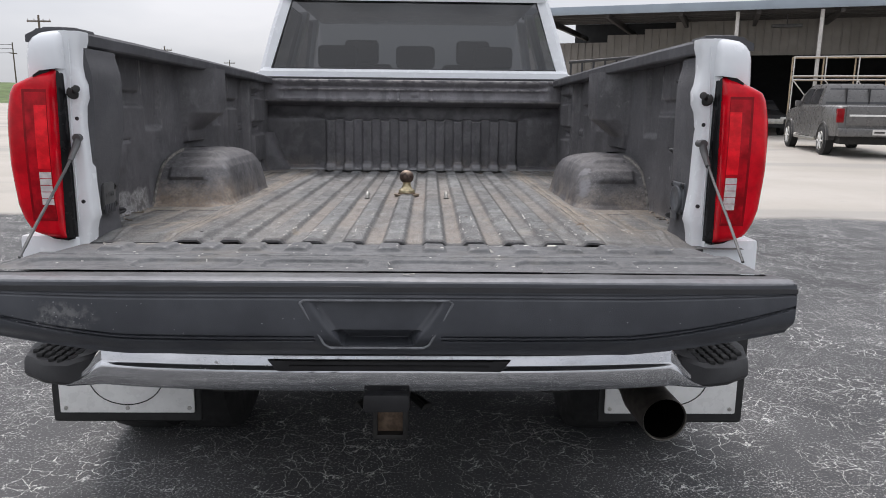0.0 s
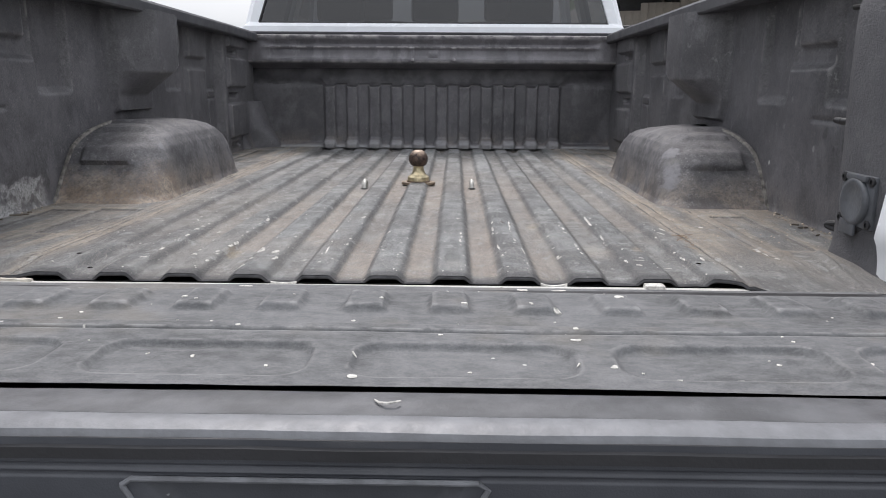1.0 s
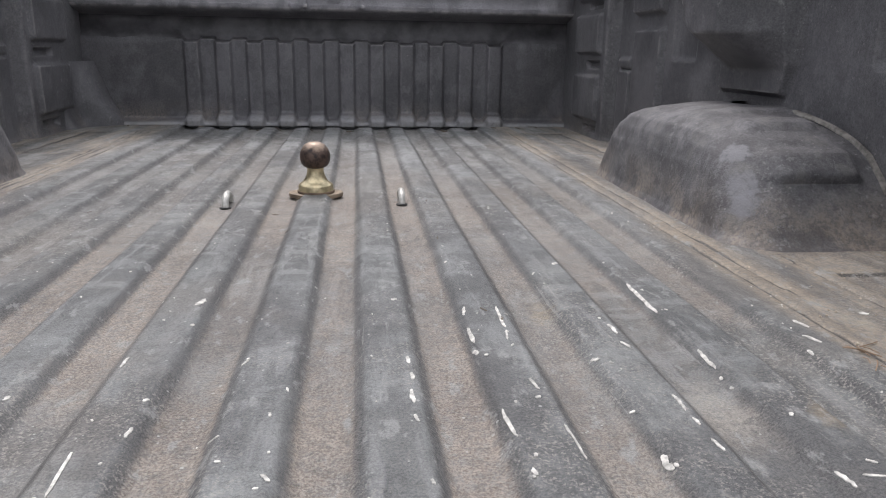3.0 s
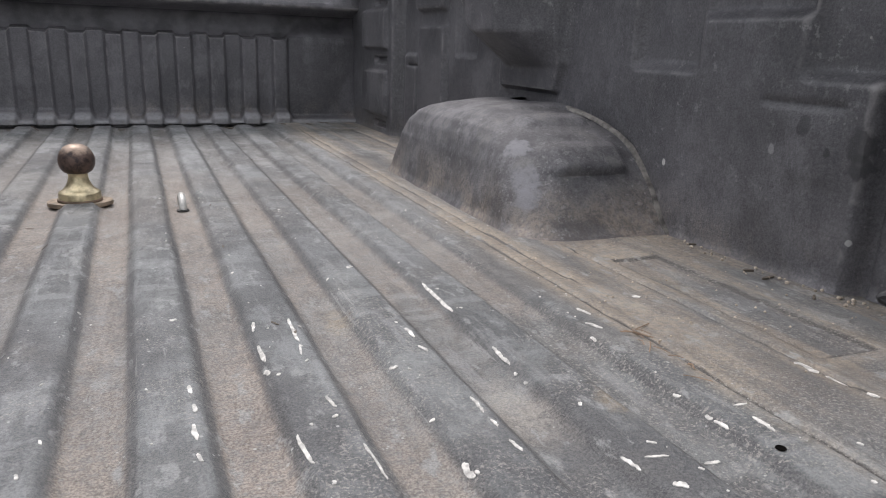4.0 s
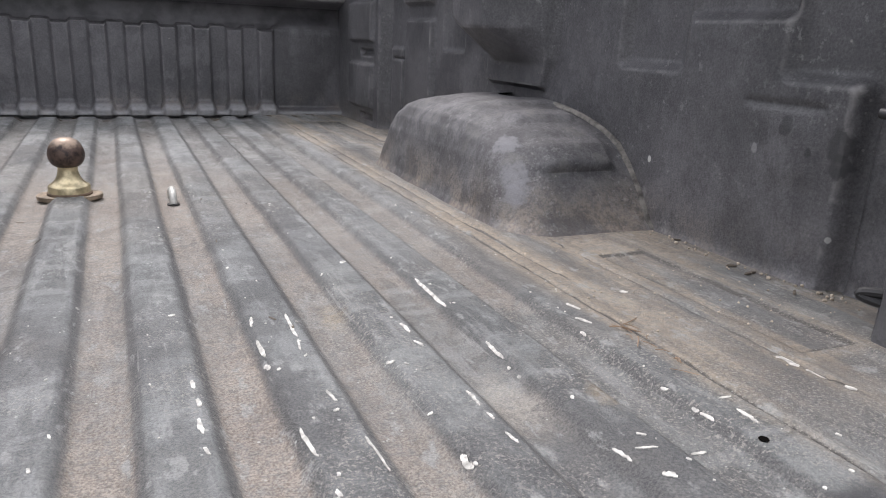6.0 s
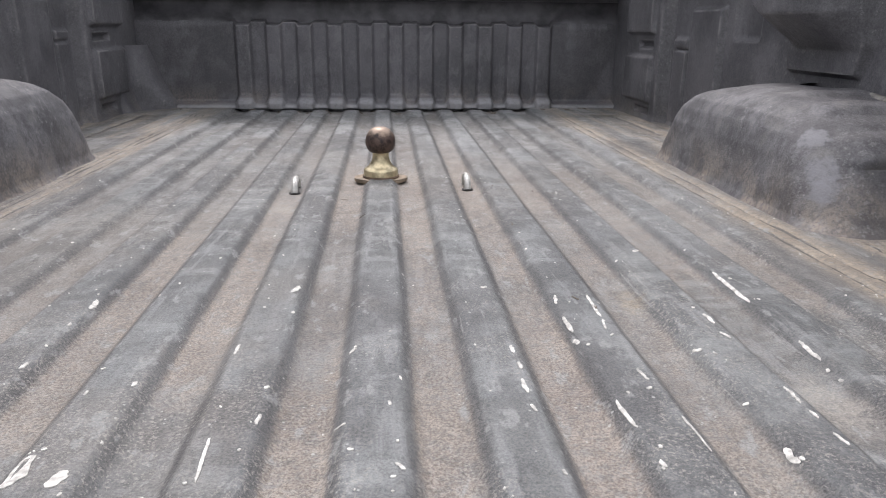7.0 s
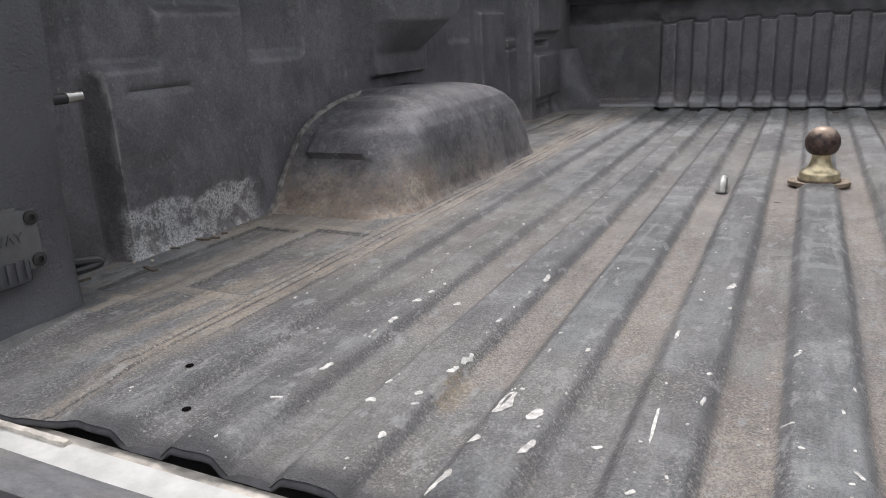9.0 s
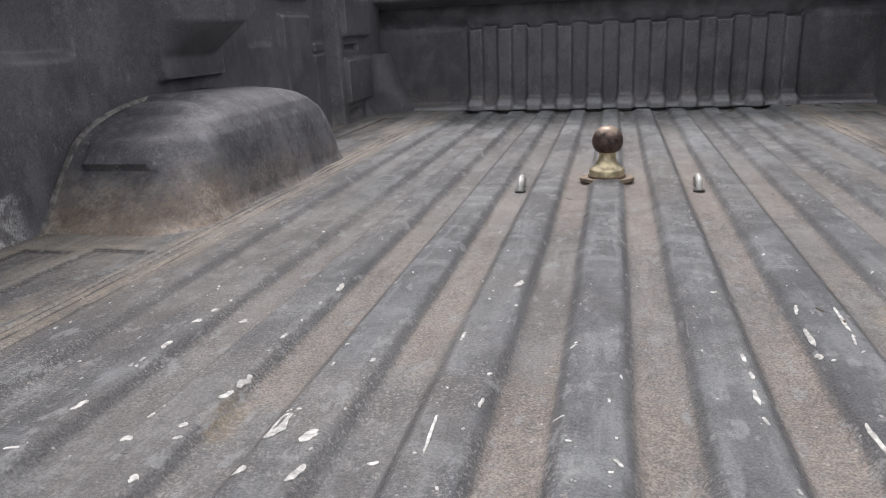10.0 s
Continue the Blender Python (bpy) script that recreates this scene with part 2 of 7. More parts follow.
    for s, x0, x1, y0, y1 in PANELS:
        d = m.box_distance(xw, yw, min(s * x0, s * x1), max(s * x0, s * x1), y0, y1)
        inside = m.math('MULTIPLY', m.ramp(d, -0.006, 0.0, 0.36, 0.0), m.ramp(m.noise(12, 5), 0.35, 0.6))
        lines = m.math('MAXIMUM', lines, m.math('MAXIMUM', m.band(d, 0.0, 0.0015, 0.0040), inside))
        banks = m.math('MAXIMUM', banks, m.band(d, 0.014, 0.004, 0.014))
    banks = m.math('MULTIPLY', m.math('MULTIPLY', banks, m.ramp(m.noise(6, 5, 0.6, m.mapped((1, 0.4, 1), (2, 2, 0))), 0.40, 0.54)), m.math('MULTIPLY', speck, 0.42))
    col = m.mix(banks, col, (0.52, 0.42, 0.30))
    col = m.mix(m.math('MULTIPLY', m.math('MULTIPLY', lines, broken), 0.94), col, (0.034, 0.030, 0.027))
    # pale scuffs, long scratches and tiny bright nicks
    scuff = m.ramp(m.noise(50, 6, 0.65, m.mapped((1, 0.5, 1), (2, 5, 0))), 0.57, 0.66, 0.0, 0.7)
    col = m.mix(scuff, col, (0.37, 0.38, 0.372))
    scratch = m.math('MULTIPLY', m.ramp(m.noise(150, 3, 0.6, m.mapped((1, 0.045, 1), (6, 3, 0))), 0.64, 0.69), m.ramp(m.noise(7, 4, 0.6, m.mapped((1, 1, 1), (2, 7, 1))), 0.50, 0.60))
    col = m.mix(m.math('MULTIPLY', scratch, 0.45), col, (0.42, 0.42, 0.41))
    rough_here = m.math('ADD', 0.5, m.math('MULTIPLY', dust, 0.7))
    col = m.mix(m.ramp(grain, 0.38, 0.62, 0.0, 1.0), m.mix(m.math('MULTIPLY', rough_here, 0.46), col, (0.040, 0.040, 0.042)), m.mix(m.math('MULTIPLY', rough_here, 0.25), col, (0.60, 0.57, 0.53)))
    gritty = m.math('MULTIPLY', m.ramp(m.noise(300, 4, 0.8, m.mapped((1, 1, 1), (3, 5, 0))), 0.53, 0.60), m.ramp(m.noise(5.5, 6, 0.7, m.mapped((1, 0.6, 1), (8, 3, 0))), 0.45, 0.57, 0.10, 0.66))
    col = m.mix(gritty, col, (0.46, 0.43, 0.385))
    # rolled rear edge: less rubbed, and the shade of its turn-down painted in
    rolled = m.math('MULTIPLY', m.ramp(m.math('ADD', y, m.math('MULTIPLY', m.math('SUBTRACT', m.noise(18, 4), 0.5), 0.02)), 0.004, 0.026, 0.80, 0.0), m.ramp(wide, 0.56, 0.62, 1.0, 0.1))
    col = m.mix(rolled, col, (0.052, 0.052, 0.056))
    nick = m.math('MAXIMUM', m.math('MULTIPLY', m.ramp(m.voronoi(46), 0.055, 0.085, 1.0, 0.0), m.ramp(m.noise(7, 2), 0.52, 0.57)), m.math('MULTIPLY', m.ramp(m.voronoi(105), 0.09, 0.14, 1.0, 0.0), m.ramp(m.noise(11, 3), 0.52, 0.60)))
    col = m.mix(m.math('MULTIPLY', nick, 0.65), col, (0.58, 0.58, 0.55))
    col = m.mix(0.19, col, (0.018, 0.018, 0.020))
    normal = m.bump(grain, 0.0018, 1.0)
    normal = m.bump(m.noise(75, 6, 0.65), 0.0026, 0.8, normal)
    return m.done(col, m.ramp(mottle, 0.35, 0.65, 0.60, 0.46), 0.0, normal, 0.45)


def liner_wall(name="matt_black_bedliner_scuffed", lift=1.06, rough=0.46, marks=0.15, dusty=0.3, scrapes=(), brown=0.0, feet=False, spots=()):
    m = Nodes(name)
    x, y, z = m.axis("X"), m.axis("Y"), m.axis("Z")

    def tone(r, g, b):
        return (1.03 * r * lift, g * lift, 1.015 * b * lift)
    cloud = m.noise(4.2, 6, 0.62)
    base = m.mix(m.ramp(cloud, 0.34, 0.66), tone(0.058, 0.058, 0.063), tone(0.108, 0.107, 0.113))
    mottle = m.noise(40, 8, 0.75)
    base = m.mix(m.ramp(mottle, 0.36, 0.66), m.mix(marks * 1.3, base, (0.035, 0.035, 0.038)), m.mix(marks, base, (0.22, 0.22, 0.222)))
    scuff = m.ramp(m.noise(9, 6, 0.62, m.mapped((1.0, 1.0, 0.6))), 0.53, 0.62, 0.0, 0.42)
    base = m.mix(scuff, base, tone(0.17, 0.17, 0.176))
    smear = m.ramp(m.noise(15, 7, 0.7, m.mapped((1.0, 0.7, 0.35), (3, 1, 7))), 0.54, 0.60, 0.0, 0.38)
    base = m.mix(smear, base, tone(0.155, 0.156, 0.163))
    dark = m.ramp(m.noise(5.5, 5, 0.58, m.mapped((1, 1, 1), (6, 2, 5))), 0.52, 0.66, 0.0, 0.6)
    base = m.mix(dark, base, tone(0.042, 0.042, 0.045))
    drips = m.ramp(m.noise(38, 5, 0.65, m.mapped((1.0, 1.0, 0.12))), 0.58, 0.70, 0.0, 0.14)
    base = m.mix(drips, base, tone(0.18, 0.178, 0.175))
    base = m.mix(m.ramp(m.noise(240, 4, 0.8), 0.36, 0.64), m.mix(0.26, base, (0.02, 0.02, 0.022)), m.mix(0.065, base, (0.45, 0.45, 0.45)))
    scrape = m.math('MULTIPLY', m.ramp(m.noise(60, 7, 0.75, m.mapped((1.0, 0.8, 0.8), (4, 4, 1))), 0.58, 0.64, 0.0, 3.2 * marks), m.ramp(m.noise(6, 4, 0.6, m.mapped((1, 1, 1), (5, 2, 2))), 0.48, 0.60))
    base = m.mix(scrape, base, (0.27, 0.268, 0.268))
    base = m.mix(m.math('MULTIPLY', m.worn_edges(0.515, 0.56, 0.6), m.ramp(m.noise(25, 4), 0.4, 0.6)), base, tone(0.30, 0.295, 0.285))
    # splashed dust near the floor
    splash = m.math('MULTIPLY', m.ramp(z, 1.0, 1.11, 1.0, 0.0), m.math('MULTIPLY', m.ramp(m.noise(7, 5, 0.6), 0.42, 0.6), m.ramp(m.noise(120, 5, 0.7), 0.40, 0.58, 0.25, 1.0)))
    base = m.mix(m.math('MULTIPLY', splash, dusty), base, (0.28, 0.235, 0.19))
    if brown:
        blot = m.noise(17, 7, 0.7, m.mapped((1, 1, 1), (2, 6, 3)))
        base = m.mix(m.ramp(blot, 0.42, 0.50, 0.45, 0.0), base, tone(0.040, 0.039, 0.041))
        base = m.mix(m.ramp(blot, 0.52, 0.62, 0.0, 0.30), base, (0.185, 0.178, 0.165))
        # earth washed down the sloping rear face and banked at its foot
        height = m.math('ADD', z, m.math('MULTIPLY', m.math('SUBTRACT', m.noise(11, 6, 0.68), 0.5), 0.16))
        earth = m.math('MULTIPLY', m.math('MULTIPLY', m.ramp(height, 1.02, 1.115, 1.0, 0.0), m.math('MULTIPLY', m.ramp(y, 0.78, 0.92, 1.0, 0.10), m.ramp(x, -0.2, 0.2, 1.0, 0.15))), m.ramp(m.noise(130, 6, 0.8), 0.36, 0.60, 0.30, 1.0))
        base = m.mix(m.math('MULTIPLY', earth, brown), base, m.mix(m.ramp(m.noise(16, 5, 0.6), 0.42, 0.60), (0.26, 0.195, 0.14), (0.43, 0.355, 0.275)))
    # chalky scrubbed patch low on one side
    scrub = m.math('MULTIPLY', m.ramp(x, -0.8, -0.9), m.math('MULTIPLY', m.ramp(y, 0.350, 0.356), m.ramp(y, 0.60, 0.66, 1.0, 0.0)))
    ragged = m.math('ADD', z, m.math('MULTIPLY', m.math('SUBTRACT', m.noise(16, 5, 0.65), 0.5), 0.06))
    scrub = m.math('MULTIPLY', scrub, m.math('MULTIPLY', m.ramp(ragged, 1.076, 1.088, 1.0, 0.0), m.math('MULTIPLY', m.ramp(m.noise(330, 5, 0.8), 0.42, 0.53), m.ramp(m.noise(26, 6, 0.75, m.mapped((1, 1, 1), (1, 1, 4))), 0.40, 0.52, 0.15, 1.0))))
    base = m.mix(m.math('MULTIPLY', scrub, 0.85), base, (0.50, 0.50, 0.495))
    crust = m.math('MULTIPLY', m.ramp(m.noise(95, 5, 0.7), 0.56, 0.62), m.ramp(m.noise(7, 5, 0.65, m.mapped((1, 1, 1), (3, 3, 8))), 0.46, 0.62))
    base = m.mix(m.math('MULTIPLY', crust, 2.2 * marks), base, (0.24, 0.238, 0.235))
    pits = m.math('MULTIPLY', m.ramp(m.voronoi(70), 0.10, 0.17, 1.0, 0.0), m.ramp(m.noise(8, 3, 0.6, m.mapped((1, 1, 1), (9, 1, 2))), 0.50, 0.60))
    base = m.mix(m.math('MULTIPLY', pits, 1.5 * marks), base, (0.42, 0.41, 0.395))
    nick = m.ramp(m.voronoi(26), 0.04, 0.07, 1.0, 0.0)
    nick = m.math('MULTIPLY', nick, m.ramp(m.noise(6, 2), 0.62, 0.66))
    base = m.mix(m.math('MULTIPLY', nick, 0.5), base, (0.5, 0.48, 0.44))
    if feet:
        # sky light on the flaring feet and base of the ribs, put into the colour
        lying = m.math('MULTIPLY', m.ramp(y, 2.418, 2.440, 1.0, 0.0), m.ramp(z, 1.046, 1.060, 0.85, 0.0))
        lying = m.math('MAXIMUM', lying, m.math('MULTIPLY', m.ramp(z, 1.018, 1.030, 0.7, 0.0), m.ramp(m.math('ABSOLUTE', x), 0.60, 0.68, 1.0, 0.0)))
        base = m.mix(m.math('MULTIPLY', lying, m.ramp(m.noise(90, 5, 0.7), 0.3, 0.6, 0.5, 1.0)), base, (0.25, 0.25, 0.258))
    for px, py, pz, size in scrapes:
        v = m.n.new("ShaderNodeVectorMath")
        v.operation = 'DISTANCE'
        m.l.new(m.co, v.inputs[0])
        v.inputs[1].default_value = (px, py, pz)
        near = m.math('ADD', v.outputs["Value"], m.math('MULTIPLY', m.math('SUBTRACT', m.noise(22, 4, 0.6), 0.5), 0.07))
        base = m.mix(m.math('MULTIPLY', m.ramp(near, size * 0.6, size, 0.75, 0.0), m.ramp(m.noise(80, 5, 0.7), 0.3, 0.55, 0.4, 1.0)), base, (0.20, 0.20, 0.215))
    for px, py, pz, size, tint in spots:
        v = m.n.new("ShaderNodeVectorMath")
        v.operation = 'DISTANCE'
        m.l.new(m.mapped((0.3, 1.0, 0.75)), v.inputs[0])
        v.inputs[1].default_value = (0.3 * px, py, 0.75 * pz)
        near = m.math('ADD', v.outputs["Value"], m.math('MULTIPLY', m.math('SUBTRACT', m.noise(70, 4, 0.6), 0.5), size * 1.2))
        base = m.mix(m.ramp(near, size * 0.7, size, 0.75, 0.0), base, tint)
    normal = m.bump(m.noise(330, 3, 0.7), 0.0010, 0.8)
    normal = m.bump(m.noise(45, 4, 0.6), 0.0012, 0.4, normal)
    return m.done(base, m.ramp(cloud, 0.3, 0.7, rough - 0.06, rough + 0.08), 0.0, normal, 0.5)


def sprayed_liner():
    m = Nodes("grainy_sprayed_black_coating")
    base = m.mix(m.ramp(m.noise(6, 5), 0.3, 0.7), (0.070, 0.070, 0.076), (0.106, 0.106, 0.113))
    grain = m.noise(170, 4, 0.75)
    normal = m.bump(grain, 0.0030, 1.0)
    normal = m.bump(m.noise(95, 5, 0.75), 0.0038, 0.7, normal)
    base = m.mix(m.ramp(m.noise(22, 6, 0.7), 0.56, 0.70, 0.0, 0.5), base, (0.16, 0.16, 0.162))
    return m.done(base, 0.6, 0.0, normal, 0.4)


def tailgate_top():
    m = Nodes("worn_grey_black_tailgate_liner")
    wide = m.mapped((0.22, 1.0, 1.0))
    cloud = m.noise(6, 6, 0.62)
    base = m.mix(m.ramp(cloud, 0.32, 0.68), (0.066, 0.069, 0.072), (0.132, 0.136, 0.141))
    base = m.mix(m.ramp(m.noise(38, 6, 0.65, wide), 0.5, 0.72, 0.0, 0.5), base, (0.18, 0.183, 0.187))
    base = m.mix(m.ramp(m.noise(3.3, 4, 0.6, m.mapped((1, 1, 1), (4, 2, 1))), 0.52, 0.64, 0.0, 0.5), base, (0.17, 0.155, 0.13))
    nick = m.math('MULTIPLY', m.ramp(m.voronoi(24), 0.05, 0.07, 1.0, 0.0), m.ramp(m.noise(9, 2), 0.57, 0.61))
    base = m.mix(m.math('MULTIPLY', nick, 0.85), base, (0.6, 0.6, 0.57))
    base = m.mix(m.math('MULTIPLY', m.worn_edges(0.512, 0.55, 0.7), m.ramp(m.noise(30, 4), 0.36, 0.58)), base, (0.33, 0.33, 0.325))
    mottle = m.noise(60, 7, 0.75, m.mapped((0.6, 1, 1)))
    base = m.mix(m.ramp(mottle, 0.36, 0.66, 0.0, 0.5), base, m.mix(0.5, base, (0.33, 0.33, 0.33)))
    base = m.mix(m.ramp(m.noise(300, 4, 0.8), 0.38, 0.62), m.mix(0.12, base, (0.04, 0.04, 0.042)), m.mix(0.03, base, (0.5, 0.5, 0.5)))
    normal = m.bump(m.noise(380, 3, 0.7), 0.0012, 0.9)
    normal = m.bump(m.noise(70, 4), 0.0014, 0.6, normal)
    return m.done(base, 0.72, 0.0, normal, 0.32)


def asphalt():
    m = Nodes("cracked_grey_asphalt_and_far_concrete")
    y = m.axis("Y")
    grain = m.noise(105, 3, 0.75)
    stones = m.voronoi(110)
    cloud = m.noise(0.7, 5, 0.6)
    base = m.mix(m.ramp(cloud, 0.3, 0.7), (0.060, 0.061, 0.063), (0.098, 0.099, 0.101))
    worn = m.ramp(m.noise(2.2, 5, 0.6, m.mapped((1, 1, 1), (5, 3, 0))), 0.36, 0.62, 0.505, 0.555)
    flecks = m.ramp(m.math('SUBTRACT', m.math('ADD', grain, worn), 0.55), 0.55, 0.63, 0.0, 0.85)
    base = m.mix(flecks, base, (0.50, 0.50, 0.49))
    wob = m.n.new("ShaderNodeTexNoise")
    wob.inputs["Scale"].default_value = 9.0
    wob.inputs["Detail"].default_value = 5.0
    m.l.new(m.co, wob.inputs["Vector"])
    sc = m.n.new("ShaderNodeVectorMath")
    sc.operation = 'SCALE'
    sc.inputs["Scale"].default_value = 0.13
    m.l.new(wob.outputs["Color"], sc.inputs[0])
    bend = m.n.new("ShaderNodeVectorMath")
    bend.operation = 'ADD'
    m.l.new(m.co, bend.inputs[0])
    m.l.new(sc.outputs[0], bend.inputs[1])
    bent = bend.outputs[0]
    c1 = m.ramp(m.voronoi(17.0, 'DISTANCE_TO_EDGE', bent), 0.008, 0.026, 1.0, 0.0)
    c1 = m.math('MULTIPLY', c1, m.ramp(m.noise(5.0, 4, 0.6), 0.49, 0.60, 0.0, 0.9))
    c2 = m.ramp(m.voronoi(11.0, 'DISTANCE_TO_EDGE', bent), 0.006, 0.025, 1.0, 0.0)
    c2 = m.math('MULTIPLY', c2, m.ramp(m.noise(3.0, 4, 0.6, m.mapped((1, 1, 1), (2, 9, 0))), 0.44, 0.56))
    crack = m.math('MULTIPLY', m.math('MAXIMUM', c1, c2), m.ramp(m.noise(60, 4, 0.7), 0.38, 0.55, 0.1, 1.0))
    base = m.mix(crack, base, (0.66, 0.66, 0.63))
    pad = m.mix(m.ramp(m.noise(0.25, 6, 0.6), 0.3, 0.7), (0.40, 0.37, 0.325), (0.50, 0.47, 0.425))
    pad = m.mix(m.ramp(m.noise(2.0, 6, 0.7), 0.55, 0.75, 0.0, 0.45), pad, (0.33, 0.32, 0.30))
    pad = m.mix(m.ramp(m.noise(0.4, 4, 0.6, m.mapped((0.15, 1, 1))), 0.52, 0.62, 0.0, 0.5), pad, (0.30, 0.29, 0.275))
    edge = m.ramp(m.math('ADD', y, m.math('MULTIPLY', m.noise(0.5, 4), 1.0)), 6.9, 7.3)
    col = m.mix(edge, base, pad)
    normal = m.bump(stones, 0.003, 0.6)
    return m.done(col, 0.8, 0.0, normal, 0.3)


def dusty_chrome():
    """Bright plating under a thin film of road dust and dried splashes."""
    m = Nodes("dusty_chrome")
    film = m.ramp(m.noise(7, 6, 0.65, m.mapped((0.5, 1, 1.6))), 0.36, 0.68, 0.05, 0.30)
    drops = m.math('MULTIPLY', m.ramp(m.noise(55, 4, 0.7), 0.58, 0.66), m.ramp(m.noise(9, 3), 0.45, 0.6))
    dirt = m.math('MINIMUM', m.math('ADD', film, m.math('MULTIPLY', drops, 0.35)), 1.0)
    col = m.mix(dirt, (0.60, 0.61, 0.63), (0.30, 0.295, 0.285))
    return m.done(col, m.ramp(dirt, 0.0, 0.6, 0.04, 0.34), m.ramp(dirt, 0.0, 1.0, 1.0, 0.55), None)


def worn_ball():
    """Dark greased steel, rubbed to bare rust-brown metal on the crown."""
    m = Nodes("rusty_worn_ball_steel")
    z = m.axis("Z")
    stain = m.noise(70, 6, 0.65)
    col = m.mix(m.ramp(stain, 0.36, 0.64), (0.034, 0.024, 0.022), (0.125, 0.083, 0.066))
    crown = m.ramp(m.math('ADD', z, m.math('MULTIPLY', m.math('SUBTRACT', stain, 0.5), 0.03)), 0.095, 0.107)
    col = m.mix(m.math('MULTIPLY', crown, 0.8), col, (0.38, 0.29, 0.22))
    return m.done(col, m.ramp(stain, 0.3, 0.7, 0.34, 0.6), 0.45, m.bump(m.noise(260, 3), 0.0006))


def gate_plastic():
    """Satin charcoal plastic with dusty smears and one pale rubbed place."""
    m = Nodes("satin_charcoal_plastic")
    col = m.mix(m.ramp(m.noise(7, 5, 0.6), 0.3, 0.7), (0.044, 0.047, 0.055), (0.066, 0.070, 0.080))
    col = m.mix(m.ramp(m.noise(5, 6, 0.65, m.mapped((0.6, 1, 1.5), (3, 3, 3))), 0.54, 0.68, 0.0, 0.35), col, (0.135, 0.132, 0.13))
    v = m.n.new("ShaderNodeVectorMath")
    v.operation = 'DISTANCE'
    m.l.new(m.mapped((1.0, 1.0, 2.0)), v.inputs[0])
    v.inputs[1].default_value = (-0.60, -0.63, 1.93)
    near = m.math('ADD', v.outputs["Value"], m.math('MULTIPLY', m.math('SUBTRACT', m.noise(26, 5, 0.7), 0.5), 0.12))
    col = m.mix(m.math('MULTIPLY', m.ramp(near, 0.02, 0.075, 0.34, 0.0), m.ramp(m.noise(70, 5, 0.7), 0.40, 0.60)), col, (0.34, 0.335, 0.33))
    return m.done(col, m.ramp(m.noise(20, 4), 0.3, 0.7, 0.34, 0.50), 0.0, m.bump(m.noise(500, 2), 0.0003))


def tinted_glass(name, tint, gloss=0.12):
    m = Nodes(name)
    clear = m.n.new("ShaderNodeBsdfTransparent")
    clear.inputs["Color"].default_value = (*tint, 1)
    shine = m.n.new("ShaderNodeBsdfGlossy")
    shine.inputs["Roughness"].default_value = 0.02
    fres = m.n.new("ShaderNodeFresnel")
    fres.inputs["IOR"].default_value = 1.52
    both = m.n.new("ShaderNodeMixShader")
    m.l.new(m.math('ADD', fres.outputs[0], gloss), both.inputs["Fac"])
    m.l.new(clear.outputs[0], both.inputs[1])
    m.l.new(shine.outputs[0], both.inputs[2])
    m.l.new(both.outputs[0], m.n["Material Output"].inputs["Surface"])
    return m.mat


FRONT_LINER = liner_wall("dark_front_liner", 1.0, 0.46, 0.06, 0.5, feet=True)
WELL_LINER = liner_wall("scuffed_wheel_housing_liner", 1.08, 0.66, 0.20, 0.8, ((0.706, 0.825, 1.132, 0.024), (0.690, 0.764, 1.092, 0.032), (0.684, 0.744, 1.066, 0.028), (-0.70, 0.84, 1.14, 0.018)), 0.85)
# dark drips and pale nicks on the side liner
WALL_SPOTS = ((0.915, 0.432, 1.215, 0.012, (0.035, 0.035, 0.037)), (0.915, 0.352, 1.2, 0.018, (0.035, 0.035, 0.037)), (0.915, 0.347, 1.174, 0.014, (0.04, 0.04, 0.042)), (0.915, 0.391, 1.186, 0.006, (0.035, 0.035, 0.037)), (0.915, 0.341, 1.078, 0.0042, (0.5, 0.5, 0.48)), (0.915, 0.699, 1.126, 0.005, (0.6, 0.6, 0.57)), (0.915, 0.482, 1.178, 0.006, (0.25, 0.25, 0.25)))
FLOOR_LINER, WALL_LINER, SPRAYED, GATE_TOP = liner_floor(), liner_wall(spots=WALL_SPOTS), sprayed_liner(), tailgate_top()
SOCKET = plain("satin_blue_grey_socket_plastic", (0.088, 0.094, 0.104), 0.42, vary=0.2, scale=25)
# header liner in a much paler tone than the ribbed front liner
HEADER = liner_wall("pale_header_liner", 1.75, 0.40, 0.06, 0.3)
# front liner under the header ledge, the ledge's shade put into the colour
STRIP = plain("shaded_strip_liner", (0.082, 0.079, 0.084), 0.5, vary=0.45, scale=12, bump=0.0006, bump_scale=300)
GATE_FACE = gate_plastic()
# sky reflection along the curved cap edge, painted as a paler grey
CAP_EDGE = plain("sky_reflecting_cap_edge", (0.165, 0.17, 0.18), 0.5, vary=0.16, scale=30)
CAP_GREY = plain("worn_grey_cap_plastic", (0.088, 0.090, 0.095), 0.5, vary=0.35, scale=16)
BLACK = plain("black_plastic", (0.022, 0.022, 0.024), 0.5, vary=0.25)
RAIL = plain("faded_black_rail_plastic", (0.060, 0.060, 0.066), 0.55, vary=0.2, scale=6)
WHITE = plain("white_car_paint", (0.80, 0.82, 0.84), 0.22, vary=0.03, bump=0)
SILL = plain("scuffed_white_sill_paint", (0.54, 0.538, 0.51), 0.45, vary=0.13, scale=34)
DIRTY_SILL = plain("dirty_beige_sill_paint", (0.47, 0.435, 0.38), 0.6, vary=0.4, scale=40)
CHROME = dusty_chrome()
# bright metal whose reflection is painted as plain white, not metallic
STEEL = plain("reflection_white_steel", (0.78, 0.78, 0.76), 0.3, 0.0, vary=0.06)
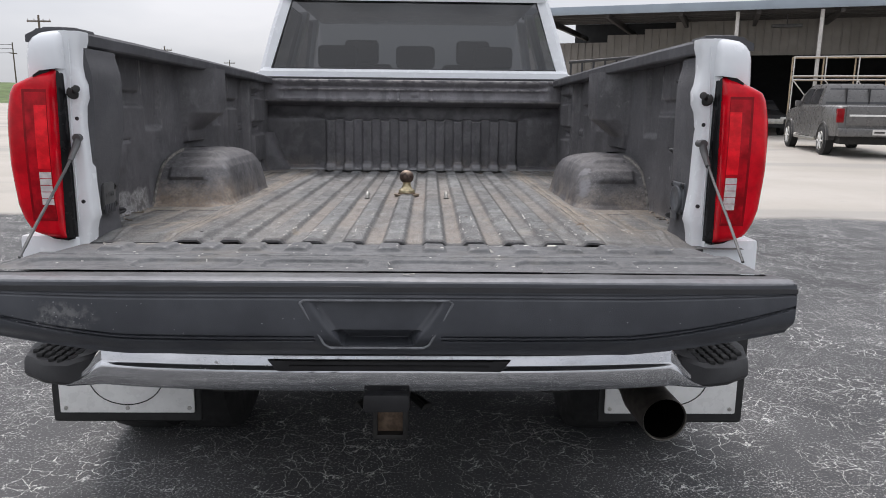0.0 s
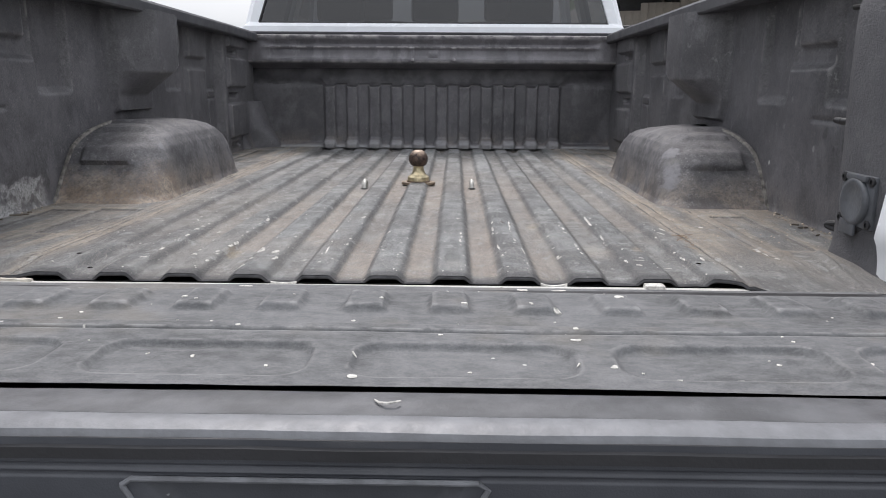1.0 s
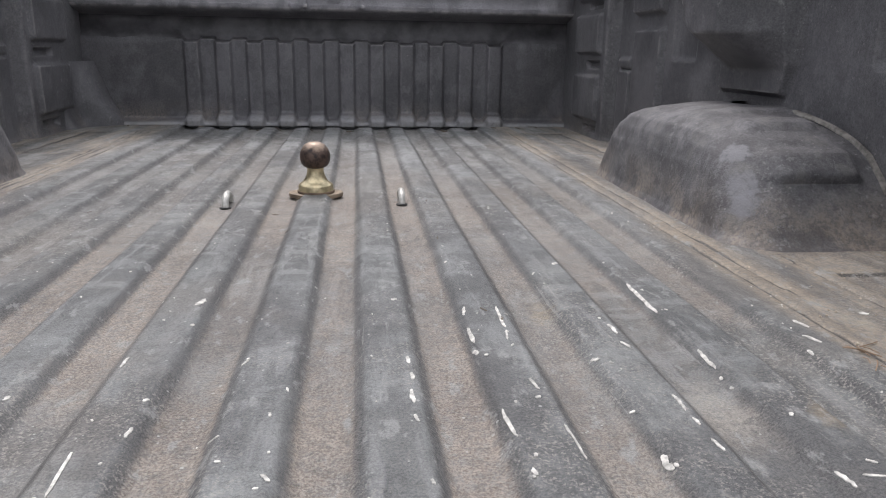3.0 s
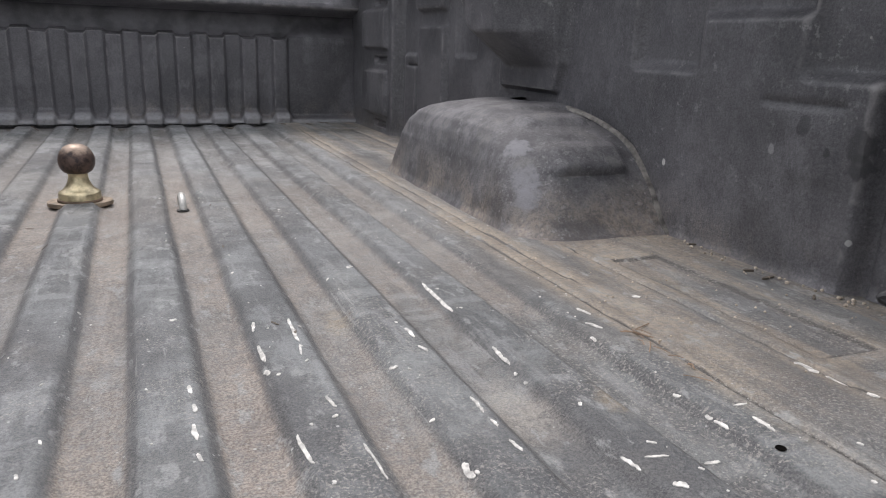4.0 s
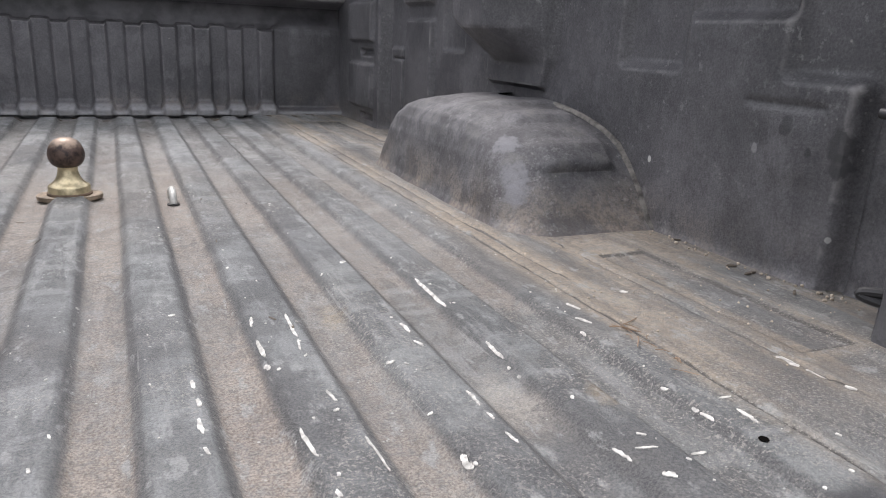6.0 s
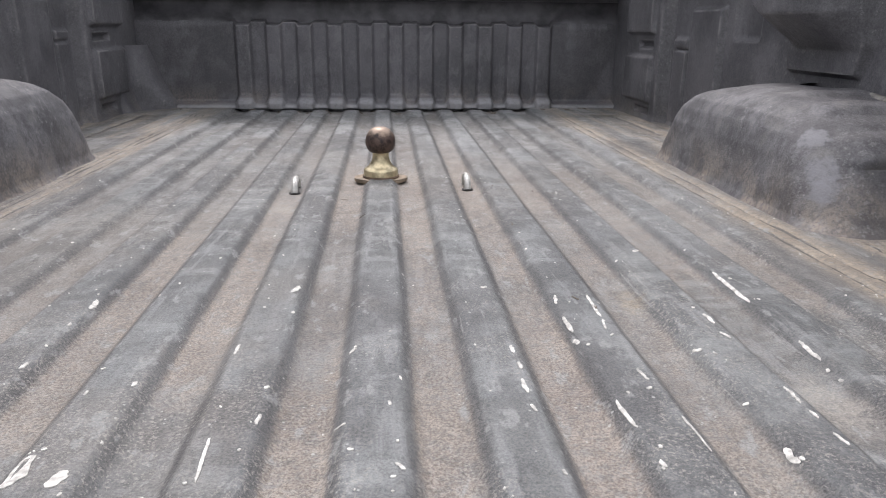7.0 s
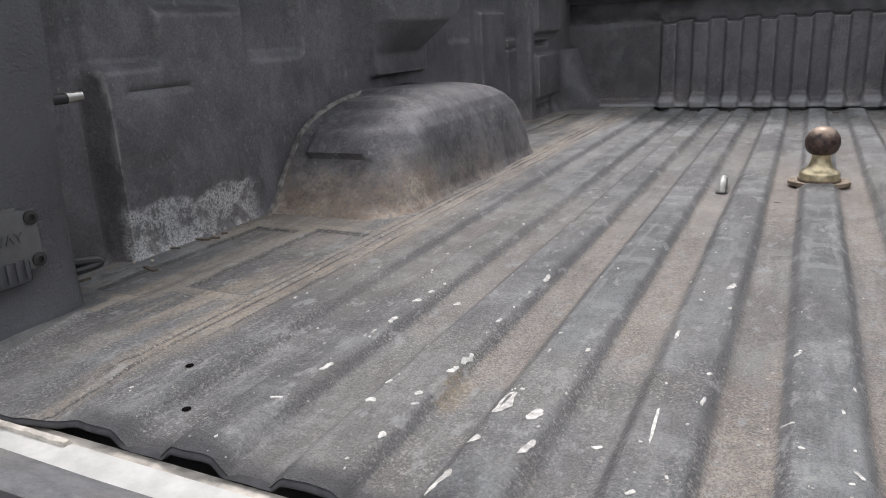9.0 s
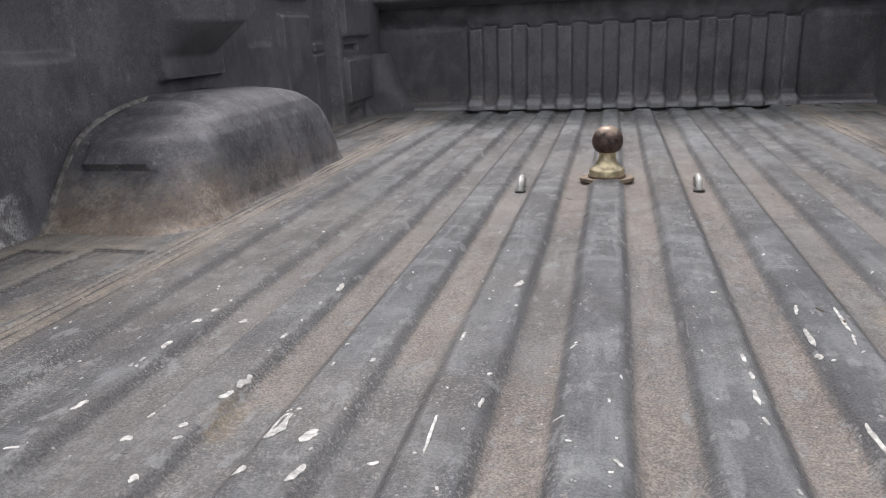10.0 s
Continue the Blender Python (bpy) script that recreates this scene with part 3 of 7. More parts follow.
DULL = plain("dull_grey_cast_metal", (0.105, 0.105, 0.105), 0.55, 0.2, vary=0.3)
BARE = plain("bare_steel", (0.50, 0.49, 0.46), 0.38, 1.0, vary=0.2)
DARK_METAL = plain("dark_chassis_metal", (0.028, 0.027, 0.026), 0.6, 0.3, vary=0.3)
PIPE = plain("sooty_exhaust_steel", (0.16, 0.145, 0.13), 0.5, 0.8, vary=0.3, scale=20)
# exhaust soot, and the painted dark depth of small holes
SOOT_AND_HOLE = plain("soot_and_hole_black", (0.006, 0.0055, 0.005), 0.95, vary=0.2, spec=0.0)
RUST = plain("rusty_steel", (0.15, 0.105, 0.072), 0.75, 0.3, vary=0.4, scale=40)
BRASS = plain("dusty_zinc_yellow_steel", (0.52, 0.44, 0.28), 0.36, 0.75, vary=0.35, scale=60)
BALL = worn_ball()
BASE_RUST = plain("grimy_tan_plated_steel", (0.235, 0.185, 0.135), 0.6, 0.3, vary=0.45, scale=70)
LINER_EDGE = plain("black_liner_edge", (0.052, 0.052, 0.055), 0.8, vary=0.3, scale=40, spec=0.2)
RIM_LINER = plain("rubbed_pale_liner_rim", (0.138, 0.130, 0.118), 0.7, vary=0.65, scale=45)
EDGE_HIGHLIGHT = plain("recess_edge_highlight", (0.15, 0.155, 0.165), 0.4, vary=0.3, scale=30)
PALE_STEEL = plain("worn_pale_steel", (0.46, 0.45, 0.42), 0.55, 0.3, vary=0.3, scale=60)
SCUFF = plain("pale_scuff", (0.30, 0.30, 0.31), 0.7, vary=0.3)
GRIT = plain("pale_grit", (0.42, 0.36, 0.29), 0.9, vary=0.4, scale=90)
STRAW = plain("dry_straw", (0.26, 0.18, 0.12), 0.8, vary=0.4, scale=60)
RUBBER = plain("black_rubber", (0.02, 0.02, 0.02), 0.75, vary=0.2)
CHIP = plain("white_paint_chip", (0.53, 0.515, 0.48), 0.7, vary=0.4, scale=120)
LENS_RED = plain("red_lamp_lens", (0.60, 0.003, 0.012), 0.12, vary=0.25, scale=14, bump=0, spec=0.22)
LENS_DARK = plain("dark_red_lamp_lens", (0.24, 0.002, 0.006), 0.12, vary=0.25, scale=20, bump=0, spec=0.22)
LENS_LIGHT = plain("bright_red_lamp_band", (0.92, 0.010, 0.020), 0.12, vary=0.3, scale=30, bump=0, spec=0.22)
LENS_MID = plain("deep_red_lamp_panel", (0.42, 0.003, 0.010), 0.12, vary=0.4, scale=26, bump=0, spec=0.22)
LAMP_BLACK = plain("glossy_black_lamp_surround", (0.010, 0.010, 0.011), 0.22, vary=0.2, bump=0, spec=0.25)
LENS_CLEAR = plain("clear_reverse_lens", (0.62, 0.56, 0.55), 0.12, vary=0.15, scale=60)
GLASS = tinted_glass("dark_tinted_glass", (0.085, 0.087, 0.092), 0.04)
CLEAR = tinted_glass("windshield_glass", (0.75, 0.78, 0.78), 0.02)
CABIN = plain("dark_cabin_trim", (0.010, 0.010, 0.011), 0.7)
GROUND = asphalt()
GRASS = plain("grass_verge", (0.10, 0.15, 0.045), 0.9, vary=0.3, scale=0.3)
GREY_PAINT = plain("grey_metallic_car_paint", (0.14, 0.137, 0.134), 0.3, 0.3, vary=0.06, scale=2)
SIDING = plain("beige_metal_siding", (0.27, 0.25, 0.228), 0.55, vary=0.14, scale=0.8)
ROOFING = plain("grey_roof_metal", (0.30, 0.35, 0.40), 0.45, 0.3, vary=0.1, scale=0.6)
RAFTER = plain("dark_rafter_steel", (0.05, 0.045, 0.042), 0.7, vary=0.2)
POST = plain("white_post_paint", (0.62, 0.60, 0.57), 0.5, vary=0.1)
# the shade deep inside the shed, put into a near-black wall colour
DARKNESS = plain("shaded_shed_lining", (0.02, 0.021, 0.023), 0.85, vary=0.2, scale=1)
WOOD = plain("weathered_pole_wood", (0.12, 0.10, 0.08), 0.9, vary=0.3, scale=3)
TAN = plain("tan_frame_steel", (0.42, 0.33, 0.22), 0.6, vary=0.2)


# ---- shapes ----
def merge(*geos):
    verts, faces = [], []
    for v, f in geos:
        n = len(verts)
        verts += [tuple(p) for p in v]
        faces += [tuple(i + n for i in q) for q in f]
    return verts, faces


def moved(geo, m):
    return [tuple(m @ Vector(p)) for p in geo[0]], geo[1]


def mirrored(geo):
    return [(-p[0], p[1], p[2]) for p in geo[0]], [tuple(reversed(q)) for q in geo[1]]


def from_bm(bm):
    bm.verts.index_update()
    geo = [tuple(v.co) for v in bm.verts], [tuple(v.index for v in f.verts) for f in bm.faces]
    bm.free()
    return geo


def rbox(lo, hi, r=0.004, seg=2):
    """A box from corner to corner with rounded edges."""
    bm = bmesh.new()
    bmesh.ops.create_cube(bm, size=1)
    for v in bm.verts:
        v.co = [(lo[i] + hi[i]) / 2 + v.co[i] * (hi[i] - lo[i]) for i in range(3)]
    if r:
        bmesh.ops.bevel(bm, geom=bm.edges[:], offset=r, segments=seg, affect='EDGES', profile=0.6)
    return from_bm(bm)


def prism(poly, a, b, axis="z", r=0.0, seg=2):
    """A polygon pushed from a to b along an axis, with rounded edges."""
    def put(p, h):
        return {"z": (p[0], p[1], h), "y": (p[0], h, p[1]), "x": (h, p[0], p[1])}[axis]
    bm = bmesh.new()
    low = [bm.verts.new(put(p, a)) for p in poly]
    top = [bm.verts.new(put(p, b)) for p in poly]
    n = len(poly)
    bm.faces.new(low), bm.faces.new(top)
    for i in range(n):
        bm.faces.new((low[i], low[(i + 1) % n], top[(i + 1) % n], top[i]))
    bmesh.ops.recalc_face_normals(bm, faces=bm.faces[:])
    if r:
        bmesh.ops.bevel(bm, geom=bm.edges[:], offset=r, segments=seg, affect='EDGES', profile=0.6)
    return from_bm(bm)


def lathe(profile, n=32, m=Matrix()):
    """Rings of (radius, height) round the z axis."""
    verts, faces = [], []
    for r, z in profile:
        for i in range(n):
            a = 2 * math.pi * i / n
            verts.append(tuple(m @ Vector((r * math.cos(a), r * math.sin(a), z))))
    for k in range(len(profile) - 1):
        for i in range(n):
            j = (i + 1) % n
            faces.append((k * n + i, k * n + j, (k + 1) * n + j, (k + 1) * n + i))
    if profile[0][0] > 0:
        faces.append(tuple(reversed(range(n))))
    if profile[-1][0] > 0:
        faces.append(tuple((len(profile) - 1) * n + i for i in range(n)))
    return verts, faces


def open_lathe(profile, n=32, m=Matrix()):
    """A lathe with no end faces."""
    verts, faces = lathe(profile, n, m)
    return verts, [f for f in faces if len(f) == 4]


def tube(points, r, n=10):
    """A round bar along points; r may be one radius or one a point."""
    pts = [Vector(p) for p in points]
    rs = r if isinstance(r, (list, tuple)) else [r] * len(pts)
    verts, faces = [], []
    side = None
    for i, p in enumerate(pts):
        d = (pts[min(i + 1, len(pts) - 1)] - pts[max(i - 1, 0)]).normalized()
        if side is None:
            side = d.orthogonal().normalized()
        side = (side - d * side.dot(d)).normalized()
        up = d.cross(side)
        for k in range(n):
            a = 2 * math.pi * k / n
            verts.append(tuple(p + rs[i] * (math.cos(a) * side + math.sin(a) * up)))
    for i in range(len(pts) - 1):
        for k in range(n):
            j = (k + 1) % n
            faces.append((i * n + k, i * n + j, (i + 1) * n + j, (i + 1) * n + k))
    faces.append(tuple(reversed(range(n))))
    faces.append(tuple((len(pts) - 1) * n + k for k in range(n)))
    return verts, faces


def sheet(us, vs, f, flip=False):
    """A surface of points f(u, v)."""
    verts = [tuple(f(u, v)) for v in vs for u in us]
    n = len(us)
    faces = []
    for j in range(len(vs) - 1):
        for i in range(n - 1):
            q = (j * n + i, j * n + i + 1, (j + 1) * n + i + 1, (j + 1) * n + i)
            faces.append(tuple(reversed(q)) if flip else q)
    return verts, faces


def loft(rings, closed=True, caps=True):
    """Rings of equally many points, joined."""
    n = len(rings[0])
    verts = [tuple(p) for ring in rings for p in ring]
    faces = []
    for k in range(len(rings) - 1):
        for i in range(n if closed else n - 1):
            j = (i + 1) % n
            faces.append((k * n + i, k * n + j, (k + 1) * n + j, (k + 1) * n + i))
    if caps:
        faces.append(tuple(reversed(range(n))))
        faces.append(tuple((len(rings) - 1) * n + i for i in range(n)))
    return verts, faces


def part(name, geo, material, parent=None, label="", angle=35):
    me = bpy.data.meshes.new(name)
    me.from_pydata(geo[0], [], geo[1])
    me.materials.append(material)
    for p in me.polygons:
        p.use_smooth = True
    me.set_sharp_from_angle(angle=radians(angle))
    ob = new(name, me)
    ob.parent = parent
    if label:
        ob["label"] = label
    return ob


def thing(name, label, category, group="", m=Matrix(), kind=""):
    ob = tagged(new(name), label, category, group, kind)
    ob.matrix_world = m
    return ob


def soft(v, a, b):
    """0 below a, 1 above b, smooth between."""
    t = min(1.0, max(0.0, (v - a) / (b - a)))
    return t * t * (3 - 2 * t)


def pad(u, v, u0, u1, v0, v1, edge=0.012):
    """1 inside a box of the plane with soft edges, 0 outside."""
    return soft(u, u0, u0 + edge) * (1 - soft(u, u1 - edge, u1)) * soft(v, v0, v0 + edge) * (1 - soft(v, v1 - edge, v1))


def steps(a, b, d):
    n = max(1, round((b - a) / d))
    return [a + (b - a) * i / n for i in range(n + 1)]


# ---- ground ----
ground = tagged(part("ground", sheet(steps(-2000, 2000, 100), steps(-2000, 2000, 100), lambda x, y: (x, y, 0)), GROUND),
                "cracked grey asphalt lot turning to pale concrete", "ground", kind="structure")

# ---- the white pickup with its open bed ----
pickup = thing("pickup_truck", "white dual-wheel pickup truck with open tailgate and black-lined bed", "pickup truck", m=TRUCK)
PITCH, RIB, BED = 0.1125, 0.0135, 0.9955  # rib spacing and height, level of the grooves


def rear_edge(x):
    """How far the liner runs rearward over the sill."""
    return -0.060 * soft(x, 0.55, 0.64) - 0.012 * soft(-x, 0.60, 0.66)


def floor_height(x, y):
    a = abs(x)
    k = round(x / PITCH)
    h = 0.0
    if abs(k) <= 5:
        d = abs(x - k * PITCH)
        end = soft(2.44 - y, 0.02, 0.07)
        h = RIB * (1 - soft(d, 0.019, 0.0405)) * end
    # the raised flat beside the ribs, with its long seams
    h = max(h, RIB * soft(a, 0.53, 0.545))
    for s, xc, y0, y1 in SEAMS:
        if s * x > 0.5 and y0 < y < y1:
            h -= 0.0035 * (1 - soft(abs(a - xc - 0.003 * noise.noise((y * 5, s, 2))), 0.001, 0.006))
    for s, x0, x1, y0, y1 in PANELS:
        if s * x > 0.6:
            h -= 0.004 * pad(a, y, x0, x1, y0, y1, 0.008)
            h -= 0.003 * (pad(a, y, x0 - 0.006, x1 + 0.006, y0 - 0.006, y1 + 0.006, 0.007) - pad(a, y, x0 + 0.002, x1 - 0.002, y0 + 0.002, y1 - 0.002, 0.007))
    # a thin welt round the foot of each rear post
    if a > 0.70 and y < 0.24:
        t = min(1.0, max(0.0, ((0.80 - a) * 0.03 + (0.175 - y) * 0.15) / (0.03 ** 2 + 0.15 ** 2)))
        h += 0.006 * (1 - soft(math.hypot(a - 0.80 + 0.03 * t, y - 0.175 + 0.15 * t), 0.003, 0.009))
    # the flat sides run down to the sill
    h -= (RIB - 0.004) * (1 - soft(y, -0.02, 0.11)) * soft(a, 0.575, 0.63)
    # rolls down a little at the ragged rear lip
    h -= 0.0045 * (1 - soft(y, -0.012, 0.022)) * (1 - soft(a, 0.60, 0.64))
    h += 0.0016 * noise.noise((x * 3.0, y * 2.0, 0.3)) + 0.0007 * noise.noise((x * 17, y * 9, 4.1))
    return h


def ragged(x):
    return rear_edge(x) + 0.003 * noise.noise((x * 9, 1, 1)) + 0.002 * noise.noise((x * 40, 3, 1))


def floor_columns():
    xs = []
    for k in range(-4, 5):
        xs += [k * PITCH + d for d in (-0.056, -0.045, -0.0385, -0.036, -0.0335, -0.031, -0.0285, -0.026, -0.0235, -0.021, -0.0185, -0.010, 0, 0.010, 0.0185, 0.021, 0.0235, 0.026, 0.0285, 0.031, 0.0335, 0.036, 0.0385, 0.045)]
    for s in (-1, 1):
        xs += [s * v for v in (0.507, 0.5135, 0.517, 0.521, 0.525, 0.529, 0.533, 0.537, 0.5415, 0.5515, 0.5625)]
        xs += [s * v for v in steps(0.568, 0.702, 0.0038)]
        xs += [s * v for v in steps(0.706, 0.90, 0.0058)] + [s * v for v in (0.915, 0.935, 0.955)]
    return sorted(xs)


def liner_lip():
    """The black rolled edge at the rear of the floor liner, arching over the ends of the ribs."""
    roll = ((0.006, -0.0006), (0.0, -0.0006), (-0.0034, -0.0012), (-0.0056, -0.0026), (-0.0062, -0.0042), (-0.0052, -0.0058), (-0.002, -0.0066), (0.03, -0.0068))
    rings = []
    for x in floor_columns():
        if abs(x) < 0.845:
            rings.append([(x, dy + ragged(x), max(BED + floor_height(x, max(dy, -0.012)) + dz, 0.9925 + 0.1 * (dz + 0.006))) for dy, dz in roll])
    return loft(rings, closed=False, caps=False)


def bed_floor():
    xs = floor_columns()
    ys = [-0.003, 0.0, 0.004, 0.012] + steps(0.02, 0.66, 0.008) + steps(0.69, 2.36, 0.03) + [2.37, 2.39, 2.41, 2.43, 2.45, 2.465]
    return sheet(xs, ys, lambda x, y: (x, y + ragged(x) * (1 - soft(y, -0.003, 0.05)), BED + floor_height(x, y)))


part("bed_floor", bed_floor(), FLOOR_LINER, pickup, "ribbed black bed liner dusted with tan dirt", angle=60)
part("liner_lip", liner_lip(), LINER_EDGE, pickup, "thick black rolled rear edge of the liner", angle=60)
part("bed_pan", rbox((-0.95, 0.035, 0.95), (0.95, 2.5, 0.982), 0.003), BLACK, pickup, "dark steel bed pan under the liner")
part("rear_sill", rbox((-0.84, -0.085, 0.90), (0.84, -0.017, 0.994), 0.004), SILL, pickup, "scuffed white painted rear sill")
part("sill_channel", prism([(-0.0155, 0.90), (-0.0155, 0.9885), (-0.0145, 0.9895), (-0.004, 0.9895), (-0.003, 0.9885), (-0.003, 0.90)], -0.84, 0.84, "x"), DIRTY_SILL, pickup, "dirty beige channel under the liner edge", angle=20)


def wall_relief(y, z, left):
    """How far the side liner stands proud of its plane."""
    d = 0.005 * noise.noise((y * 1.7, z * 2.3, 9.0 if left else 2.0)) + 0.0014 * noise.noise((y * 11, z * 13, 1))
    if left:
        y, z = y - 0.013, z - 0.012 * soft(z, 1.0, 1.1)
    # the main face, its rear edge standing off the corner post
    d += 0.030 * soft(y, 0.318, 0.346) - 0.017 * (1 - soft(abs(y - 0.332), 0.003, 0.0125)) * (1 - soft(z, 1.235, 1.285))
    # recesses that open upward from the ledges
    rec = max(pad(y, z, 0.30, 0.462, 1.268, 1.62, 0.022), pad(y, z, 0.445, 0.662, 1.349, 1.62, 0.020), pad(y, z, 0.645, 0.822, 1.268, 1.62, 0.022))
    d -= 0.019 * rec * soft(y, 0.314, 0.346)
    d += 0.016 * pad(y, z, 0.452, 0.634, 1.398, 1.62, 0.014)
    # a slot with a shallow tongue under it
    d -= 0.006 * pad(y, z, 0.376, 0.512, 1.234, 1.250, 0.008)
    d += 0.004 * pad(y, z, 0.366, 0.470, 1.130, 1.238, 0.030)
    # the stake pocket: a plate cut off below, and the bulge with its dark slanting underside
    slant = 0.42 * max(0.0, 1.275 - z)
    d += 0.019 * soft(y, 1.022 + slant, 1.034 + slant) * (1 - soft(y, 1.288, 1.312)) * soft(z, 1.211, 1.219)
    low = 1.262 + 0.070 * soft(y, 1.24, 1.37)
    d += 0.095 * min(1.0, max(0.0, (z - low) / 0.072)) * soft(y, 1.0, 1.15) * (1 - soft(y, 1.352, 1.392))
    # panels toward the front
    d -= 0.013 * pad(y, z, 1.455, 1.60, 1.270, 1.62, 0.014)
    d += 0.018 * pad(y, z, 1.638, 1.846, 0.9, 1.362, 0.012)
    d += 0.020 * pad(y, z, 1.65, 1.86, 1.393, 1.62, 0.012)
    d += 0.012 * pad(y, z, 1.865, 1.970, 0.9, 1.279, 0.012)
    d -= 0.010 * pad(y, z, 1.862, 1.945, 1.234, 1.247, 0.006)
    # front corner column with its slotted panels
    d += 0.040 * soft(y, 1.985, 2.015)
    for z0, z1 in ((1.062, 1.218), (1.280, 1.416), (1.452, 1.62)):
        d += 0.016 * pad(y, z, 2.045, 2.305, z0, z1, 0.010)
    for zc in (1.038, 1.250, 1.436):
        d -= 0.018 * pad(y, z, 2.06, 2.20, zc - 0.013, zc + 0.013, 0.008)
    # a rounded foot where the wall meets the floor
    d += 0.008 * (1 - soft(z, 1.0, 1.03)) ** 2
    return d


def bed_wall(left):
    ys = steps(0.15, 2.48, 0.0055)
    zs = steps(0.99, 1.53, 0.005)
    s = -1 if left else 1
    return sheet(ys, zs, lambda y, z: (s * (0.948 - wall_relief(y, z, left)), y, z), flip=left is False)


# height, and where the rear, inner and front faces stand at that height
WELL = ((1.002, 0.655, 0.640, 1.445), (1.010, 0.666, 0.647, 1.432), (1.022, 0.681, 0.653, 1.424), (1.065, 0.713, 0.661, 1.410), (1.105, 0.750, 0.669, 1.396), (1.136, 0.785, 0.679, 1.378), (1.158, 0.822, 0.693, 1.354),
        (1.172, 0.862, 0.712, 1.324), (1.182, 0.910, 0.735, 1.290), (1.189, 0.970, 0.764, 1.250), (1.1935, 1.030, 0.802, 1.212), (1.196, 1.062, 0.855, 1.190))


def fine_rows(rows, n):
    """The rows with n - 1 more between each two."""
    out = []
    for a, b in zip(rows, rows[1:]):
        for i in range(n):
            out.append(tuple(p + (q - p) * i / n for p, q in zip(a, b)))
    return out + [rows[-1]]


def wheel_housing(left):
    rings = []
    for h, y0, x0, y1 in fine_rows(WELL, 6):
        if left:
            h, y1 = h + 0.009 * soft(h, 1.08, 1.18), y1 + 0.02
        r = min(0.088, (y1 - y0) * 0.45, 0.95 - x0)
        path = [(0.952 - (0.952 - x0 - r) * t, y0) for t in steps(0, 1, 0.03)]
        path += [(x0 + r * (1 - math.sin(a)), y0 + r * (1 - math.cos(a))) for a in steps(0, math.pi / 2, math.pi / 20)[1:]]
        path += [(x0, y0 + r + (y1 - y0 - 2 * r) * t) for t in steps(0, 1, 0.04)[1:]]
        path += [(x0 + r * (1 - math.cos(a)), y1 - r * (1 - math.sin(a))) for a in steps(0, math.pi / 2, math.pi / 20)[1:]]
        path += [(x0 + r + (0.952 - x0 - r) * t, y1) for t in steps(0, 1, 0.125)[1:]]
        ring = []
        for x, y in path:
            z = h
            # a proud tablet on the sloping rear face and low steps over the top
            if y < 0.90:
                proud = 0.014 * soft(x, 0.728, 0.742) * (1 - soft(x, 0.870, 0.884)) * soft(h, 1.100, 1.107) * (1 - soft(h, 1.134, 1.152))
                y -= proud
                z += 0.4 * proud
            if h > 1.15:
                z += 0.010 * pad(x, y, 0.735, 0.87, 0.862, 0.912, 0.008) + 0.006 * pad(x, y, 0.76, 0.91, 0.965, 1.02, 0.014)
            w = 0.0045 * noise.noise((x * 6, y * 5, 7 + h * 6 if left else 3 + h * 6)) + 0.0016 * noise.noise((x * 21, y * 17, h * 20))
            ring.append(((-1 if left else 1) * (x - w), y + w, z + (w if h > 1.11 else 0)))
        rings.append(ring if not left else ring[::-1])
    return loft(rings, closed=False, caps=False)


def rear_post(left):
    """The liner-covered rear corner post with its slanted inner face."""
    plan = [(0.846, 0.002), (0.839, 0.006), (0.834, 0.012), (0.832, 0.03), (0.831, 0.09), (0.830, 0.15), (0.831, 0.180), (0.834, 0.198), (0.845, 0.208), (0.96, 0.212)]
    rings = []
    for z in steps(0.985, 1.515, 0.02):
        lean = (0.034 if left else 0.006) * soft(z, 1.05, 1.37) - 0.014 * soft(z, 1.44, 1.51)
        foot = 0.010 * (1 - soft(z, 0.99, 1.04))
        ring = []
        for i, (x, y) in enumerate(plan):
            w = 1.0 if 1 < i < 8 else 0.3
            ring.append((x - w * (lean + foot), y - 0.2 * foot * w, z))
        rings.append(ring)
    geo = loft(rings, closed=False, caps=False)
    return geo if left is False else mirrored(geo)


